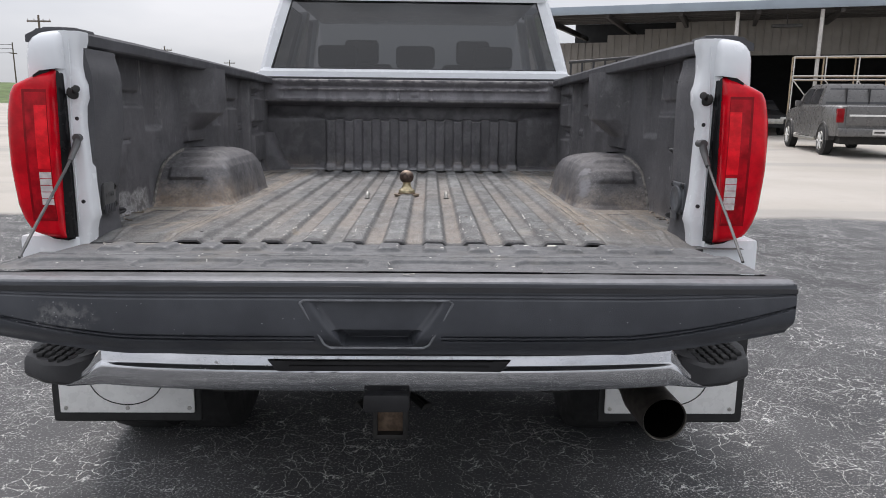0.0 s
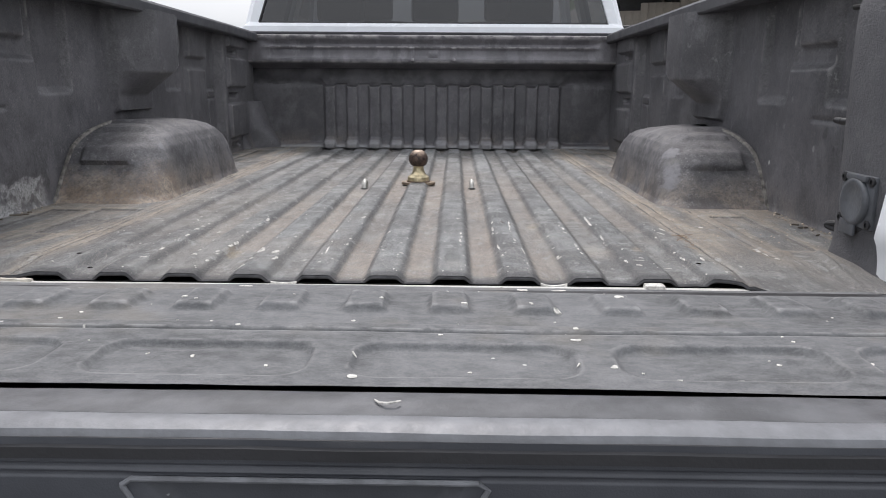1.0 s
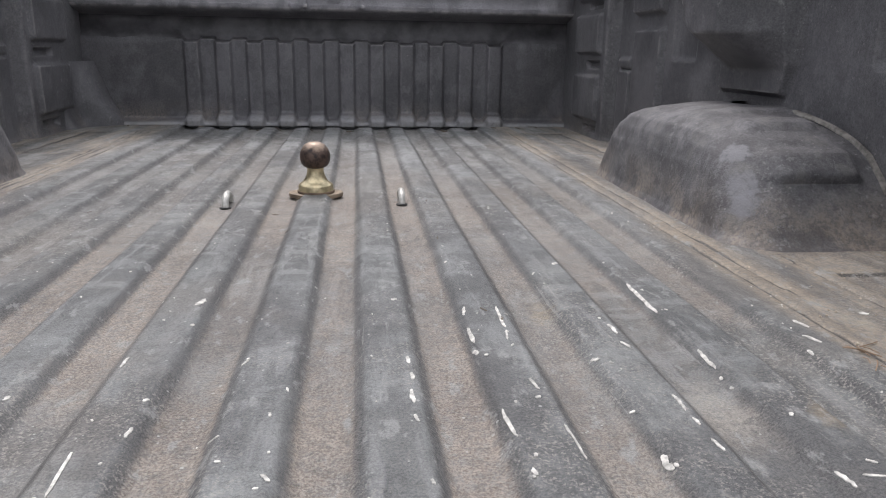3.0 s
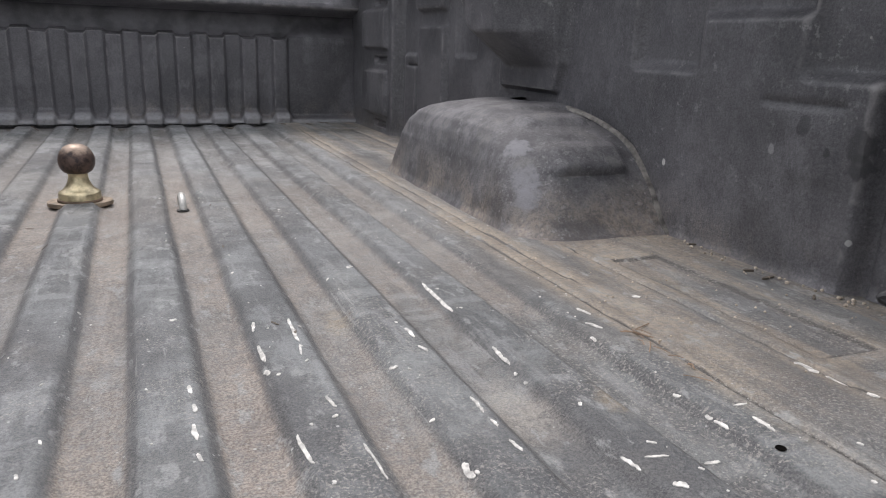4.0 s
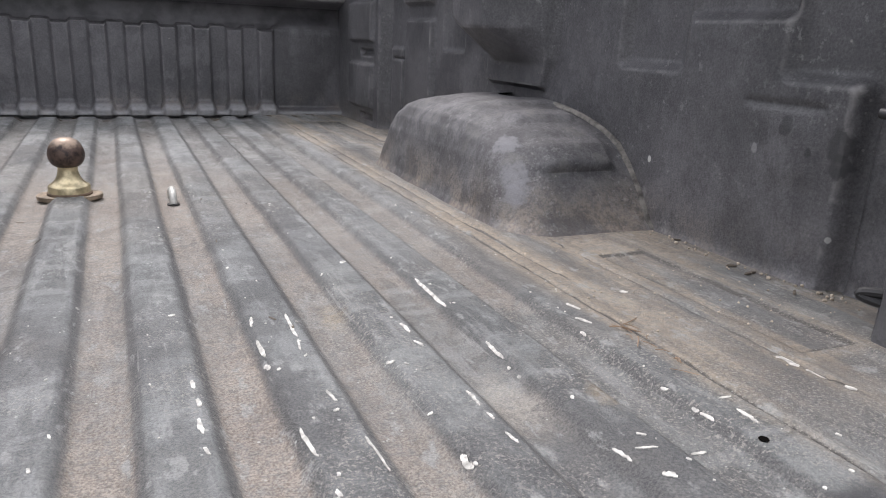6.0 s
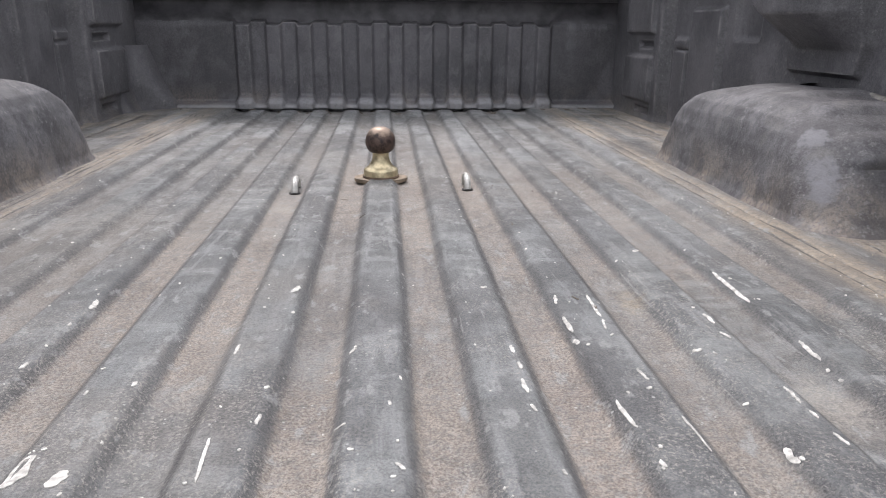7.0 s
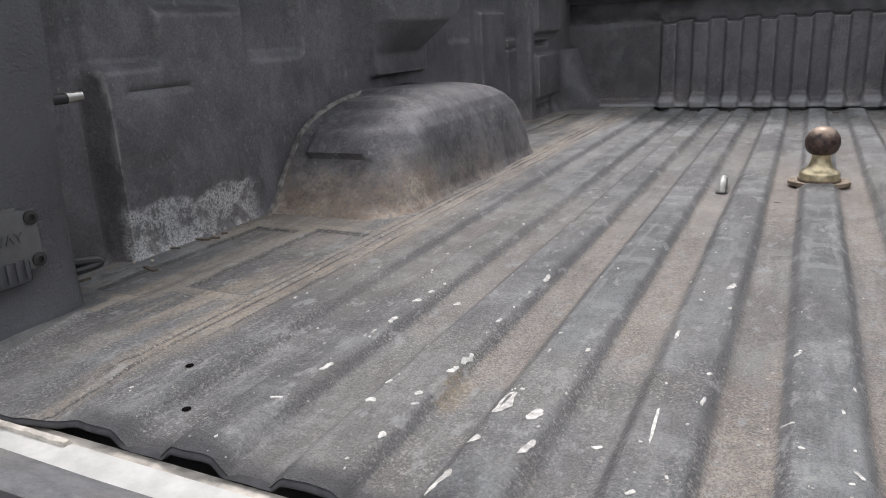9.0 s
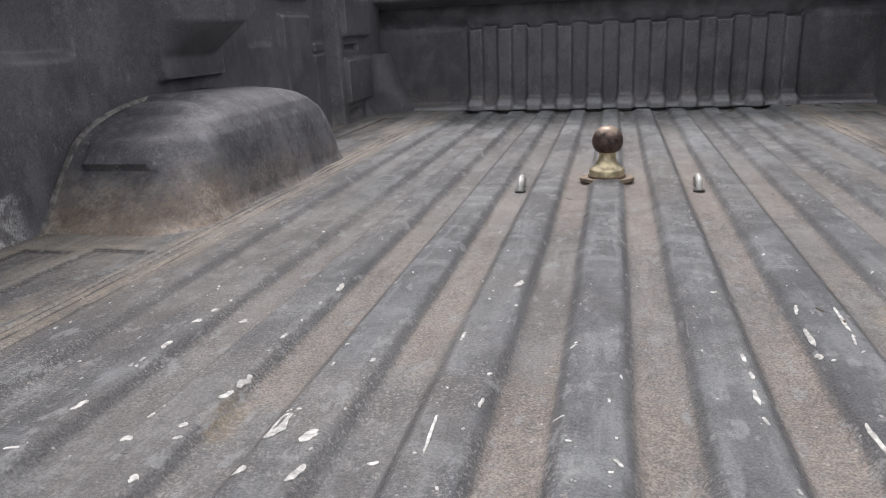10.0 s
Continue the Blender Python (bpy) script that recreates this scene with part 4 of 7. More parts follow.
for left in (True, False):
    s = -1 if left else 1
    wall = part("bed_side_liner", bed_wall(left), WALL_LINER, pickup, "black moulded side liner with stepped panels", angle=60)
    part("wheel_housing", wheel_housing(left), WELL_LINER, pickup, "rounded black wheel housing cover with dusty foot", angle=60)
    rim = [(s * (0.914 - 0.02 * soft(h, 1.13, 1.19)), rear - 0.001, h + 0.002 + (0.009 * soft(h, 1.08, 1.18) if left else 0.0)) for h, rear, inner, front in fine_rows(WELL, 3) if rear < 1.03]
    strip = []
    for k, (x, y, z) in enumerate(rim):
        a, b = rim[max(k - 1, 0)], rim[min(k + 1, len(rim) - 1)]
        ny, nz = -(b[2] - a[2]), b[1] - a[1]
        q = 1 / math.hypot(ny, nz)
        ny, nz, w = ny * q, nz * q, 0.0058 + 0.003 * noise.noise((z * 40, y * 30, 1))
        strip.append([(x - s * w, y - 0.003 * ny, z - 0.003 * nz), (x - s * 0.6 * w, y + 0.0022 * ny, z + 0.0022 * nz), (x + s * 0.4 * w, y + 0.0032 * ny, z + 0.0032 * nz), (x + s * w, y - 0.003 * ny, z - 0.003 * nz)])
    part("housing_rim", loft(strip), RIM_LINER, pickup, "rubbed pale rim where the housing meets the wall")
    part("rear_post_liner", rear_post(left), SPRAYED, pickup, "grainy sprayed black corner post", angle=60)
    # side rail cap
    prof = [(0.832, 1.520), (0.828, 1.525), (0.828, 1.552), (0.834, 1.560), (0.88, 1.566), (0.93, 1.562), (0.940, 1.555), (0.960, 1.546), (0.960, 1.528), (0.84, 1.520)]
    rail = loft([[(s * x, y, z + dz) for x, z in prof] for y, dz in ((0.0, 0.0), (0.4, 0.002), (1.2, 0.0), (2.0, -0.006), (2.47, -0.012))])
    part("side_rail", rail, RAIL, pickup, "faded black plastic bed rail cap")
    # outer skin of the bed side
    outer = [(0.965, 1.535), (0.982, 1.50), (1.002, 1.40), (1.015, 1.25), (1.005, 1.05), (0.985, 0.80), (0.96, 0.62), (0.93, 0.60), (0.974, 0.80), (0.974, 1.44), (0.962, 1.52), (0.961, 1.545), (0.963, 1.547)]
    part("bed_side", loft([[(s * (x - e), y, z) for x, z in outer] for y, e in ((0.045, 0.040), (0.075, 0.016), (0.12, 0.004), (0.20, 0.0), (0.9, 0.0), (1.8, 0.0), (2.62, 0.0))]), WHITE, pickup)
    # dual-wheel fender
    rings = []
    for t in steps(0, 1, 0.0625):
        y = 0.42 + 1.26 * t
        e = math.sin(math.pi * t) ** 0.45 if 0 < t < 1 else 0.0
        w = 0.20 * e + 0.03
        rings.append([(s * (1.0), y, 1.12 + 0.02 * e), (s * (1.0 + 0.55 * w), y, 1.10 + 0.02 * e), (s * (1.0 + 0.9 * w), y, 1.03), (s * (1.0 + w), y, 0.92), (s * (1.0 + w), y, 0.70), (s * 1.0, y, 0.70)])
    fender = part("rear_fender", loft(rings), WHITE, pickup, "bulging white dual-wheel fender")
    part("marker_lamp", rbox((min(s * 1.10, s * 1.14), 0.425, 0.95), (max(s * 1.10, s * 1.14), 0.47, 1.0), 0.008), LENS_RED, fender, "small red marker lamp")


# front panel of the bed
FRONT = 2.462


def trimmed(verts, faces):
    """Only the points that the faces use."""
    used = {i: n for n, i in enumerate(sorted({i for q in faces for i in q}))}
    return [verts[i] for i in used], [tuple(used[i] for i in q) for q in faces]


def front_panel():
    gap, first, count = 0.110, -0.4995, 11
    centres = [first + gap * k for k in range(count)]
    offs = (-0.055, -0.048, -0.040, -0.0345, -0.0315, -0.0285, -0.0255, -0.0225, -0.0185, -0.008, 0.008, 0.0185, 0.0225, 0.0255, 0.0285, 0.0315, 0.0345, 0.040, 0.048)
    xs = sorted(steps(-0.90, -0.565, 0.02) + [c + d for c in centres for d in offs] + steps(0.66, 0.90, 0.02))
    zs = [0.99, 1.0, 1.004, 1.0065, 1.009, 1.014, 1.018, 1.022, 1.026, 1.030, 1.034, 1.038, 1.042, 1.046, 1.050, 1.054, 1.058, 1.063, 1.07, 1.08, 1.09] + steps(1.11, 1.27, 0.02)
    zs += steps(1.28, 1.33, 0.0025) + [1.345, 1.36, 1.375, 1.384, 1.39, 1.396, 1.402, 1.408, 1.414, 1.42, 1.426, 1.432, 1.438, 1.45, 1.462, 1.47, 1.476, 1.482, 1.488, 1.494, 1.5, 1.508, 1.514, 1.52, 1.53, 1.538, 1.545, 1.552]

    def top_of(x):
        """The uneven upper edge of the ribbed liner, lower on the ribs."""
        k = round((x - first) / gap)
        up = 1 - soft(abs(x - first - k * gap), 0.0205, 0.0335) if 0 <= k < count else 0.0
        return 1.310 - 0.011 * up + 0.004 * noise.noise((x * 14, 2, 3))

    def f(x, z):
        k = round((x - first) / gap)
        up = foot = 0.0
        if 0 <= k < count:
            r = abs(x - first - k * gap)
            up, foot = 1 - soft(r, 0.0205, 0.0335), 1 - soft(r, 0.020 + 0.35 * max(0.0, 1.060 - z), 0.030 + 0.35 * max(0.0, 1.060 - z))
        top = top_of(x)
        aside = soft(abs(x - 0.05), 0.575, 0.64)
        plate = 1 - soft(z, top - 0.02 * aside, top + 0.010 + 0.06 * aside)
        d = (0.040 + 0.017 * up) * plate - 0.006 * soft(z, 1.325, 1.345) * (1 - soft(z, 1.375, 1.395))
        # the flaring feet of the ribs, and the round ends of the channels between them
        d += 0.046 * foot * (1 - soft(z, 1.026, 1.060)) + (0.046 + 0.007 * up) * (1 - foot) * (1 - soft(z, 1.014, 1.036)) - 0.04 * (1 - soft(z, 1.004, 1.009))
        d += 0.002 * noise.noise((x * 9, z * 5, 6))
        # the ledge and the rolled header
        d += 0.103 * soft(z, 1.386, 1.418)
        d -= 0.012 * pad(x, z, -0.80, 0.80, 1.432, 1.484, 0.010)
        d -= 0.012 * pad(x, z, -0.80, 0.80, 1.490, 1.514, 0.008)
        d += 0.009 * (pad(x, z, -0.105, -0.080, 1.42, 1.49, 0.006) + pad(x, z, 0.095, 0.12, 1.42, 1.49, 0.006))
        d += 0.007 * (pad(x, z, -0.02, 0.035, 1.442, 1.472, 0.006) + pad(x, z, 0.66, 0.70, 1.442, 1.472, 0.006) + pad(x, z, -0.72, -0.68, 1.442, 1.472, 0.006))
        d += 0.012 * soft(z, 1.514, 1.53)
        d -= 0.03 * soft(z, 1.538, 1.552)
        return x, FRONT + 0.042 - d, z
    verts, faces = sheet(xs, zs, f)
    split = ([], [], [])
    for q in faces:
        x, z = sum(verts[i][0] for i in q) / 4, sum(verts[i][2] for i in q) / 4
        # ribbed liner, the strip coloured for shade, and the header
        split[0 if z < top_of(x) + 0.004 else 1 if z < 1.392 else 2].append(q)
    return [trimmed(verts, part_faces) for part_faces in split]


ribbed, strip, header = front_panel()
part("front_panel", ribbed, FRONT_LINER, pickup, "ribbed black front liner panel", angle=50)
part("shaded_strip", strip, STRIP, pickup, "liner strip above the ribs with the header's shade in its colour", angle=50)
part("rolled_header", header, HEADER, pickup, "rolled black header liner, paler at its edges", angle=50)
part("front_header", rbox((-0.94, 2.40, 1.545), (0.94, 2.60, 1.556), 0.004), RAIL, pickup, "black plastic front rail cap")
part("front_wall_outer", rbox((-0.95, 2.550, 0.95), (0.95, 2.60, 1.545), 0.006), WHITE, pickup)


def corner_gusset():
    """The buckled sheet-metal flap in one front corner."""
    us, vs = steps(0, 1, 0.06), steps(0, 1, 0.06)

    def f(u, v):
        x = -0.90 + 0.16 * u * (1 - 0.62 * v)
        y = 2.24 + 0.20 * u + 0.02 * v
        z = 1.005 + 0.225 * v
        b = 0.014 * math.sin(u * 9 + v * 3) * (1 - v) + 0.01 * noise.noise((u * 3, v * 3, 5))
        return x + b, y - b * 0.8, z
    return sheet(us, vs, f)


part("corner_gusset", corner_gusset(), WALL_LINER, pickup, "creased black liner flap in the front corner", angle=60)

# ---- tailgate ----
gate = part("tailgate", rbox((-0.80, -0.55, 0.93), (0.80, -0.088, 1.010), 0.012), BLACK, pickup, "open black tailgate lying level")


def rounded_pad(u, v, u0, u1, v0, v1, r):
    """1 inside a box with round corners, 0 outside."""
    du, dv = max(u0 + r - u, u - u1 + r, 0.0), max(v0 + r - v, v - v1 + r, 0.0)
    return 1 - soft(math.hypot(du, dv), r - 0.008, r)


def gate_top_height(x, y):
    h = 0.0
    a = abs(x)
    h += 0.003 * noise.noise((x * 2, y * 3, 2)) + 0.0008 * noise.noise((x * 12, y * 12, 2))
    k = round(x / PITCH)
    if abs(k) <= 6:
        h += 0.010 * pad(x - k * PITCH, y, -0.032, 0.032, -0.270, -0.188, 0.012)
    h += 0.010 * (1 - soft(y, -0.336, -0.329))
    h -= 0.010 * pad(x, y, -0.78, 0.78, -0.367, -0.354, 0.006)
    for x0, x1 in ((-0.77, -0.56), (-0.535, -0.305), (-0.262, -0.030), (0.008, 0.246), (0.284, 0.515), (0.545, 0.77)):
        h -= 0.008 * rounded_pad(x, y, x0, x1, -0.498, -0.397, 0.035)
    h -= 0.012 * (1 - soft(a, 0.805, 0.79)) if a > 0.79 else 0
    h -= 0.013 * soft(y, -0.10, -0.05) ** 2 + 0.016 * soft(y, -0.185, -0.10)
    return h


xs = steps(-0.81, 0.81, 0.0045)
ys = [-0.5215, -0.5175] + steps(-0.51, -0.06, 0.0032) + [-0.057, -0.054, -0.052, -0.050]
part("inner_panel", sheet(xs, ys, lambda x, y: (x * (1 - 0.045 * soft(y, -0.35, -0.08)), y - 0.0075 * soft(abs(x), 0.18, 0.55) * (1 - soft(y, -0.5185, -0.505)), 1.026 + gate_top_height(x, y))), GATE_TOP, gate, "scuffed grey-black tailgate liner with raised pads", angle=60)


def gate_face(x, v):
    """The outer skin, now facing rearward; v from the top edge down."""
    a = abs(x) / 0.818
    top = 1.036 - 0.003 * a ** 3
    bottom = 0.884 + 0.044 * max(0.0, (a - 0.60) / 0.40) ** 1.25
    z = top + (bottom - top) * v
    y = -0.628 + 0.016 * a ** 6 + 0.03 * soft(v, 0.55, 1.0) ** 2 - 0.006 * math.sin(math.pi * v)
    # creases along the width
    for vv, deep in ((0.155, 0.0016), (0.200, 0.0014)):
        y += deep * soft(v, vv - 0.024, vv - 0.008) * (1 - soft(v, vv + 0.004, vv + 0.020))
    for vv in (0.70 - 0.30 * a ** 5, 0.755 - 0.33 * a ** 5):
        if abs(x) > 0.125:
            y += 0.0075 * soft(v, vv - 0.016, vv - 0.006) * (1 - soft(v, vv + 0.004, vv + 0.018))
    # the handle recess
    half = 0.150 - 0.058 * soft(v, 0.14, 0.92)
    rim = abs(x + 0.002)
    inside = (1 - soft(rim, half - 0.016, half)) * soft(v, 0.14, 0.18) * (1 - soft(v, 0.88, 0.93))
    ring = inside - (1 - soft(rim, half - 0.034, half - 0.018)) * soft(v, 0.20, 0.24) * (1 - soft(v, 0.80, 0.86))
    y += 0.011 * inside - 0.012 * max(0.0, ring)
    cup = (1 - soft(rim, half - 0.036, half - 0.024)) * soft(v, 0.615, 0.635) * (1 - soft(v, 0.80, 0.86))
    y += 0.035 * cup
    return x, y, z


xs = sorted(set(steps(-0.818, -0.17, 0.012) + steps(-0.17, 0.17, 0.004) + steps(0.17, 0.818, 0.012)))
vs = steps(0, 1, 0.0125)
vs = sorted(set(vs + steps(0.11, 0.24, 0.004) + steps(0.30, 0.95, 0.005)))
skin = sheet(xs, vs, gate_face)
under = sheet(xs, [0, 0.5, 1], lambda x, v: (x, gate_face(x, 1.0)[1] + 0.40 * v, gate_face(x, 1.0)[2] + 0.004 * v))
ends = [[gate_face(s * 0.818, v) for v in steps(0, 1, 0.125)] for s in (-1, 1)]
for ring, s in zip(ends, (-1, 1)):
    back = [(p[0], -0.54, p[2]) for p in ring]
    under = merge(under, loft([ring, back], closed=False, caps=False))
part("outer_panel", merge(skin, under), GATE_FACE, gate, "satin charcoal outer tailgate skin", angle=40)
cap_profile = [(-0.5235, 1.000), (-0.5235, 1.031), (-0.531, 1.0345), (-0.558, 1.036), (-0.576, 1.0352), (-0.584, 1.037), (-0.588, 1.030)]
edge_profile = [(-0.5845, 1.028), (-0.5845, 1.037), (-0.590, 1.0395), (-0.604, 1.0395), (-0.614, 1.0365), (-0.6185, 1.030), (-0.616, 1.024)]
lip_profile = [(-0.612, 1.020), (-0.616, 1.031), (-0.624, 1.0325), (-0.6315, 1.029), (-0.6325, 1.020)]


def along_gate(profile):
    return loft([[(x, y + 0.016 * abs(x / 0.818) ** 6, z - 0.003 * abs(x / 0.818) ** 3 + 0.0012 * noise.noise((x * 9, y * 40, 2))) for y, z in profile] for x in steps(-0.82, 0.82, 0.01)])


part("top_cap", along_gate(cap_profile), CAP_GREY, gate, "worn dark grey tailgate cap")
part("cap_edge", along_gate(edge_profile), CAP_EDGE, gate, "curved edge of the tailgate cap with sky reflection in its colour")
part("cap_lip", along_gate(lip_profile), BLACK, gate, "black lower lip of the cap")
# added tube that draws the highlight on the recess's bevelled edge
highlight_path = [(-0.149, -0.6335, 0.998), (-0.141, -0.6335, 1.0035), (0.137, -0.6335, 1.0035), (0.145, -0.6335, 0.998), (0.100, -0.629, 0.914), (0.088, -0.628, 0.907), (-0.092, -0.628, 0.907), (-0.104, -0.629, 0.914), (-0.149, -0.6335, 0.998)]
part("handle_highlight", tube(highlight_path, 0.0025, 8), EDGE_HIGHLIGHT, gate, "highlight on the handle recess edge, drawn as a thin grey tube")
part("handle", rbox((-0.098, -0.606, 0.955), (0.094, -0.590, 0.962), 0.003), BLACK, gate, "recessed black tailgate handle")
for s in (-1, 1):
    part("support_cable", tube([(s * 0.832, -0.03, 1.268), (s * 0.828, -0.12, 1.20), (s * 0.815, -0.28, 1.105), (s * 0.800, -0.405, 1.036)], 0.0036, 8), DULL, gate, "grey steel tailgate support cable")
    part("cable_end", merge(tube([(s * 0.832, -0.022, 1.287), (s * 0.8325, -0.036, 1.265), (s * 0.829, -0.085, 1.225)], [0.009, 0.010, 0.0065], 10), tube([(s * 0.832, 0.0, 1.282), (s * 0.832, -0.036, 1.282)], 0.011, 12)), DULL, gate, "grey cable end clip")

# ---- rear corners: painted posts, lamps ----
POST_EDGE = ((1.555, 0.806), (1.535, 0.806), (1.515, 0.812), (1.47, 0.815), (1.44, 0.812), (1.42, 0.805), (1.385, 0.805), (1.365, 0.812), (1.32, 0.815), (1.25, 0.813), (1.16, 0.812), (1.095, 0.808), (1.07, 0.806), (1.055, 0.813), (1.03, 0.819), (0.985, 0.822))
LAMP_EDGE = ((1.018, 0.895), (1.026, 0.925), (1.040, 0.950), (1.070, 0.968), (1.110, 0.979), (1.215, 0.987), (1.300, 0.987), (1.350, 0.984), (1.395, 0.976), (1.415, 0.966), (1.432, 0.938), (1.446, 0.910), (1.454, 0.885))
for s in (-1, 1):
    rings = []
    for z, x in POST_EDGE:
        x += 0.004 + (0.008 * soft(z, 1.02, 1.2) * (1 - soft(z, 1.33, 1.42)) if s > 0 else 0.0)
        rings.append([(s * x, 0.03, z), (s * x, -0.012, z), (s * (x + 0.003), -0.019, z), (s * (x + 0.008), -0.022, z), (s * 0.852, -0.026, z), (s * 0.866, -0.02, z), (s * 0.866, 0.03, z)])
    post = part("rear_post", loft(rings), WHITE, pickup, "white painted rear bed post", angle=50)
    part("post_fold", tube([(s * (0.846 - 0.010 * soft(z, 1.30, 1.50)), -0.0275, z) for z in steps(1.06, 1.535, 0.03)], 0.0022, 6), WHITE, post)
    knob = Matrix.Translation((s * 0.836, -0.022, 1.398)) @ pose(0, 0, 0, 0, -s * 62, 0) @ pose(0, 0, 0, 48, 0, 0)
    part("striker", lathe([(0.017, -0.002), (0.017, 0.004), (0.012, 0.008), (0.0065, 0.011), (0.006, 0.026), (0.0095, 0.028), (0.0095, 0.034), (0.004, 0.036), (0, 0.036)], 18, knob), DARK_METAL, post, "dark steel striker bolt")
    for xc, zc, q in ((0.832, 1.332, 0.0055), (0.833, 1.112, 0.006)):
        part("bolt_hole", lathe([(q, 0.0), (q * 0.85, 0.002), (0, 0.002)], 12, Matrix.Translation((s * xc, -0.0225, zc)) @ pose(0, 0, 0, 90, 0, 0)), BLACK, post)
    # white corner over the lamp, rounded on top
    rings = []
    for z, x1, y0 in ((1.395, 0.954, -0.046), (1.452, 0.950, -0.052), (1.50, 0.947, -0.053), (1.522, 0.943, -0.050), (1.538, 0.935, -0.042), (1.550, 0.922, -0.030), (1.557, 0.900, -0.012)):
        rings.append([(s * 0.848, 0.04, z), (s * 0.848, -0.022, z), (s * 0.856, y0 + 0.006, z), (s * 0.866, y0, z), (s * (x1 - 0.034), y0 + 0.002, z), (s * (x1 - 0.018), y0 + 0.007, z), (s * (x1 - 0.006), y0 + 0.02, z), (s * x1, 0.0, z), (s * (x1 + 0.03), 0.06, z), (s * 0.95, 0.06, z)])
    part("bed_corner", loft(rings), WHITE, pickup, "rounded white bed corner", angle=50)
    part("corner_cap", prism([(s * 0.832, 0.012), (s * 0.868, -0.006), (s * 0.915, 0.0), (s * 0.930, 0.03), (s * 0.940, 0.12), (s * 0.832, 0.12)], 1.551, 1.567, "z", 0.006), RAIL, pickup, "black rail end cap")
    part("lower_corner", rbox((min(s * 0.85, s * 1.003), -0.04, 0.80), (max(s * 0.85, s * 1.003), 0.10, 1.022), 0.012), WHITE, pickup, "white bed corner below the lamp")
    # tail lamp
    lamp = part("tail_lamp", loft([[(s * 0.852, 0.03, z), (s * 0.852, -0.036 + e, z), (s * 0.855, -0.046 + e, z), (s * 0.866, -0.064 + e, z), (s * (0.905 - 4 * e), -0.084 + e, z), (s * (0.905 - 4 * e), 0.03, z)] for z, e in ((1.014, 0.012), (1.020, 0.004), (1.03, 0.0), (1.44, 0.0), (1.452, 0.004), (1.458, 0.014))]), LAMP_BLACK, pickup, "red tail lamp in a black surround", angle=40)

    def lens_ring(z):
        out = float(np.interp(z, [p[0] for p in LAMP_EDGE], [p[1] for p in LAMP_EDGE]))
        t = (z - 1.018) / 0.436
        back = -0.094 - 0.012 * math.sin(math.pi * t) + 0.034 * max(0.0, (t - 0.90) / 0.10) ** 2 + 0.028 * max(0.0, (0.06 - t) / 0.06) ** 2
        low = 0.861 + 0.005 * (1 - t)
        bow = min(0.040, (out - low) * 0.6)
        ring = [(s * low, -0.05, z), (s * low, back + 0.008, z), (s * (low + 0.003), back + 0.002, z), (s * (low + 0.008), back, z), (s * (out - bow), back, z)]
        for a in steps(0.2, math.pi / 2, 0.2):
            ring.append((s * (out - bow + bow * math.sin(a)), back + 0.045 * (1 - math.cos(a)), z))
        return ring + [(s * out, -0.01, z), (s * (out - 0.01), 0.05, z)]
    zs = steps(1.019, 1.060, 0.005) + steps(1.075, 1.38, 0.018) + steps(1.390, 1.453, 0.005)
    part("lens", loft([lens_ring(z) for z in zs]), LENS_RED, lamp, "glossy red lamp lens", angle=50)

    def inset(z0, z1, xa, xb, proud, lean=0.0):
        rows = []
        for z in steps(z0, z1, 0.01):
            r = lens_ring(z)
            y = min(p[1] for p in r) - proud
            k = lean * (1.24 - z)
            rows.append([(s * (xa + k), y + 0.004, z), (s * (xa + k + 0.001), y, z), (s * (xb + k - 0.001), y, z), (s * (xb + k), y + 0.004, z)])
        return loft(rows)
    part("dark_frame", inset(1.070, 1.405, 0.8675, 0.930, 0.0004), LENS_DARK, lamp, "dark red line round the lamp's inner panel")
    part("inner_panel", inset(1.077, 1.398, 0.8677, 0.9235, 0.0010), LENS_MID, lamp, "deep red inner panel of the lamp")
    part("bright_band", inset(1.206, 1.366, 0.868, 0.901, 0.0018), LENS_LIGHT, lamp, "bright red brake segment")
    for i in range(5):
        part("reverse_lens", inset(1.113 + 0.0172 * i, 1.1285 + 0.0172 * i, 0.8685, 0.900, 0.0019), LENS_CLEAR, lamp, "clear reverse lens rib")

# ---- small fittings inside the bed ----
def on_post(geo, left, y, z):
    """Puts a fitting, drawn with x along the bed and y out of the face, on the inner face of a rear post."""
    m = Matrix.Translation((0.829, y, z)) @ Matrix(((0, -1, 0, 0), (1, 0, 0, 0), (0, 0, 1, 0), (0, 0, 0, 1)))
    g = moved(geo, m)
    return mirrored(g) if left else g


def disc(x, y, z, profile, n=16):
    return moved(lathe(profile, n), pose(x, y, z, -90, 0, 0))


SCREW = [(0.0085, -0.002), (0.0085, 0.003), (0.004, 0.0042), (0.004, 0.0015), (0, 0.0015)]
socket = part("trailer_socket", on_post(rbox((-0.053, -0.006, -0.045), (0.053, 0.005, 0.047), 0.004), False, 0.120, 1.118), SOCKET, pickup, "black trailer wiring socket with closed lid")
part("lid", on_post(disc(0.0, 0.004, -0.001, [(0.042, 0), (0.042, 0.006), (0.039, 0.009), (0.033, 0.0092), (0.031, 0.0082), (0, 0.0085)], 36), False, 0.120, 1.118), SOCKET, socket, "round black socket lid", angle=50)
part("hinge", on_post(rbox((-0.034, 0.002, 0.036), (0.030, 0.012, 0.047), 0.004), False, 0.120, 1.118), SOCKET, socket)
part("pull_tab", on_post(rbox((-0.012, 0.005, -0.062), (0.036, 0.011, -0.036), 0.003), False, 0.120, 1.118), SOCKET, socket, "grey pull tab")
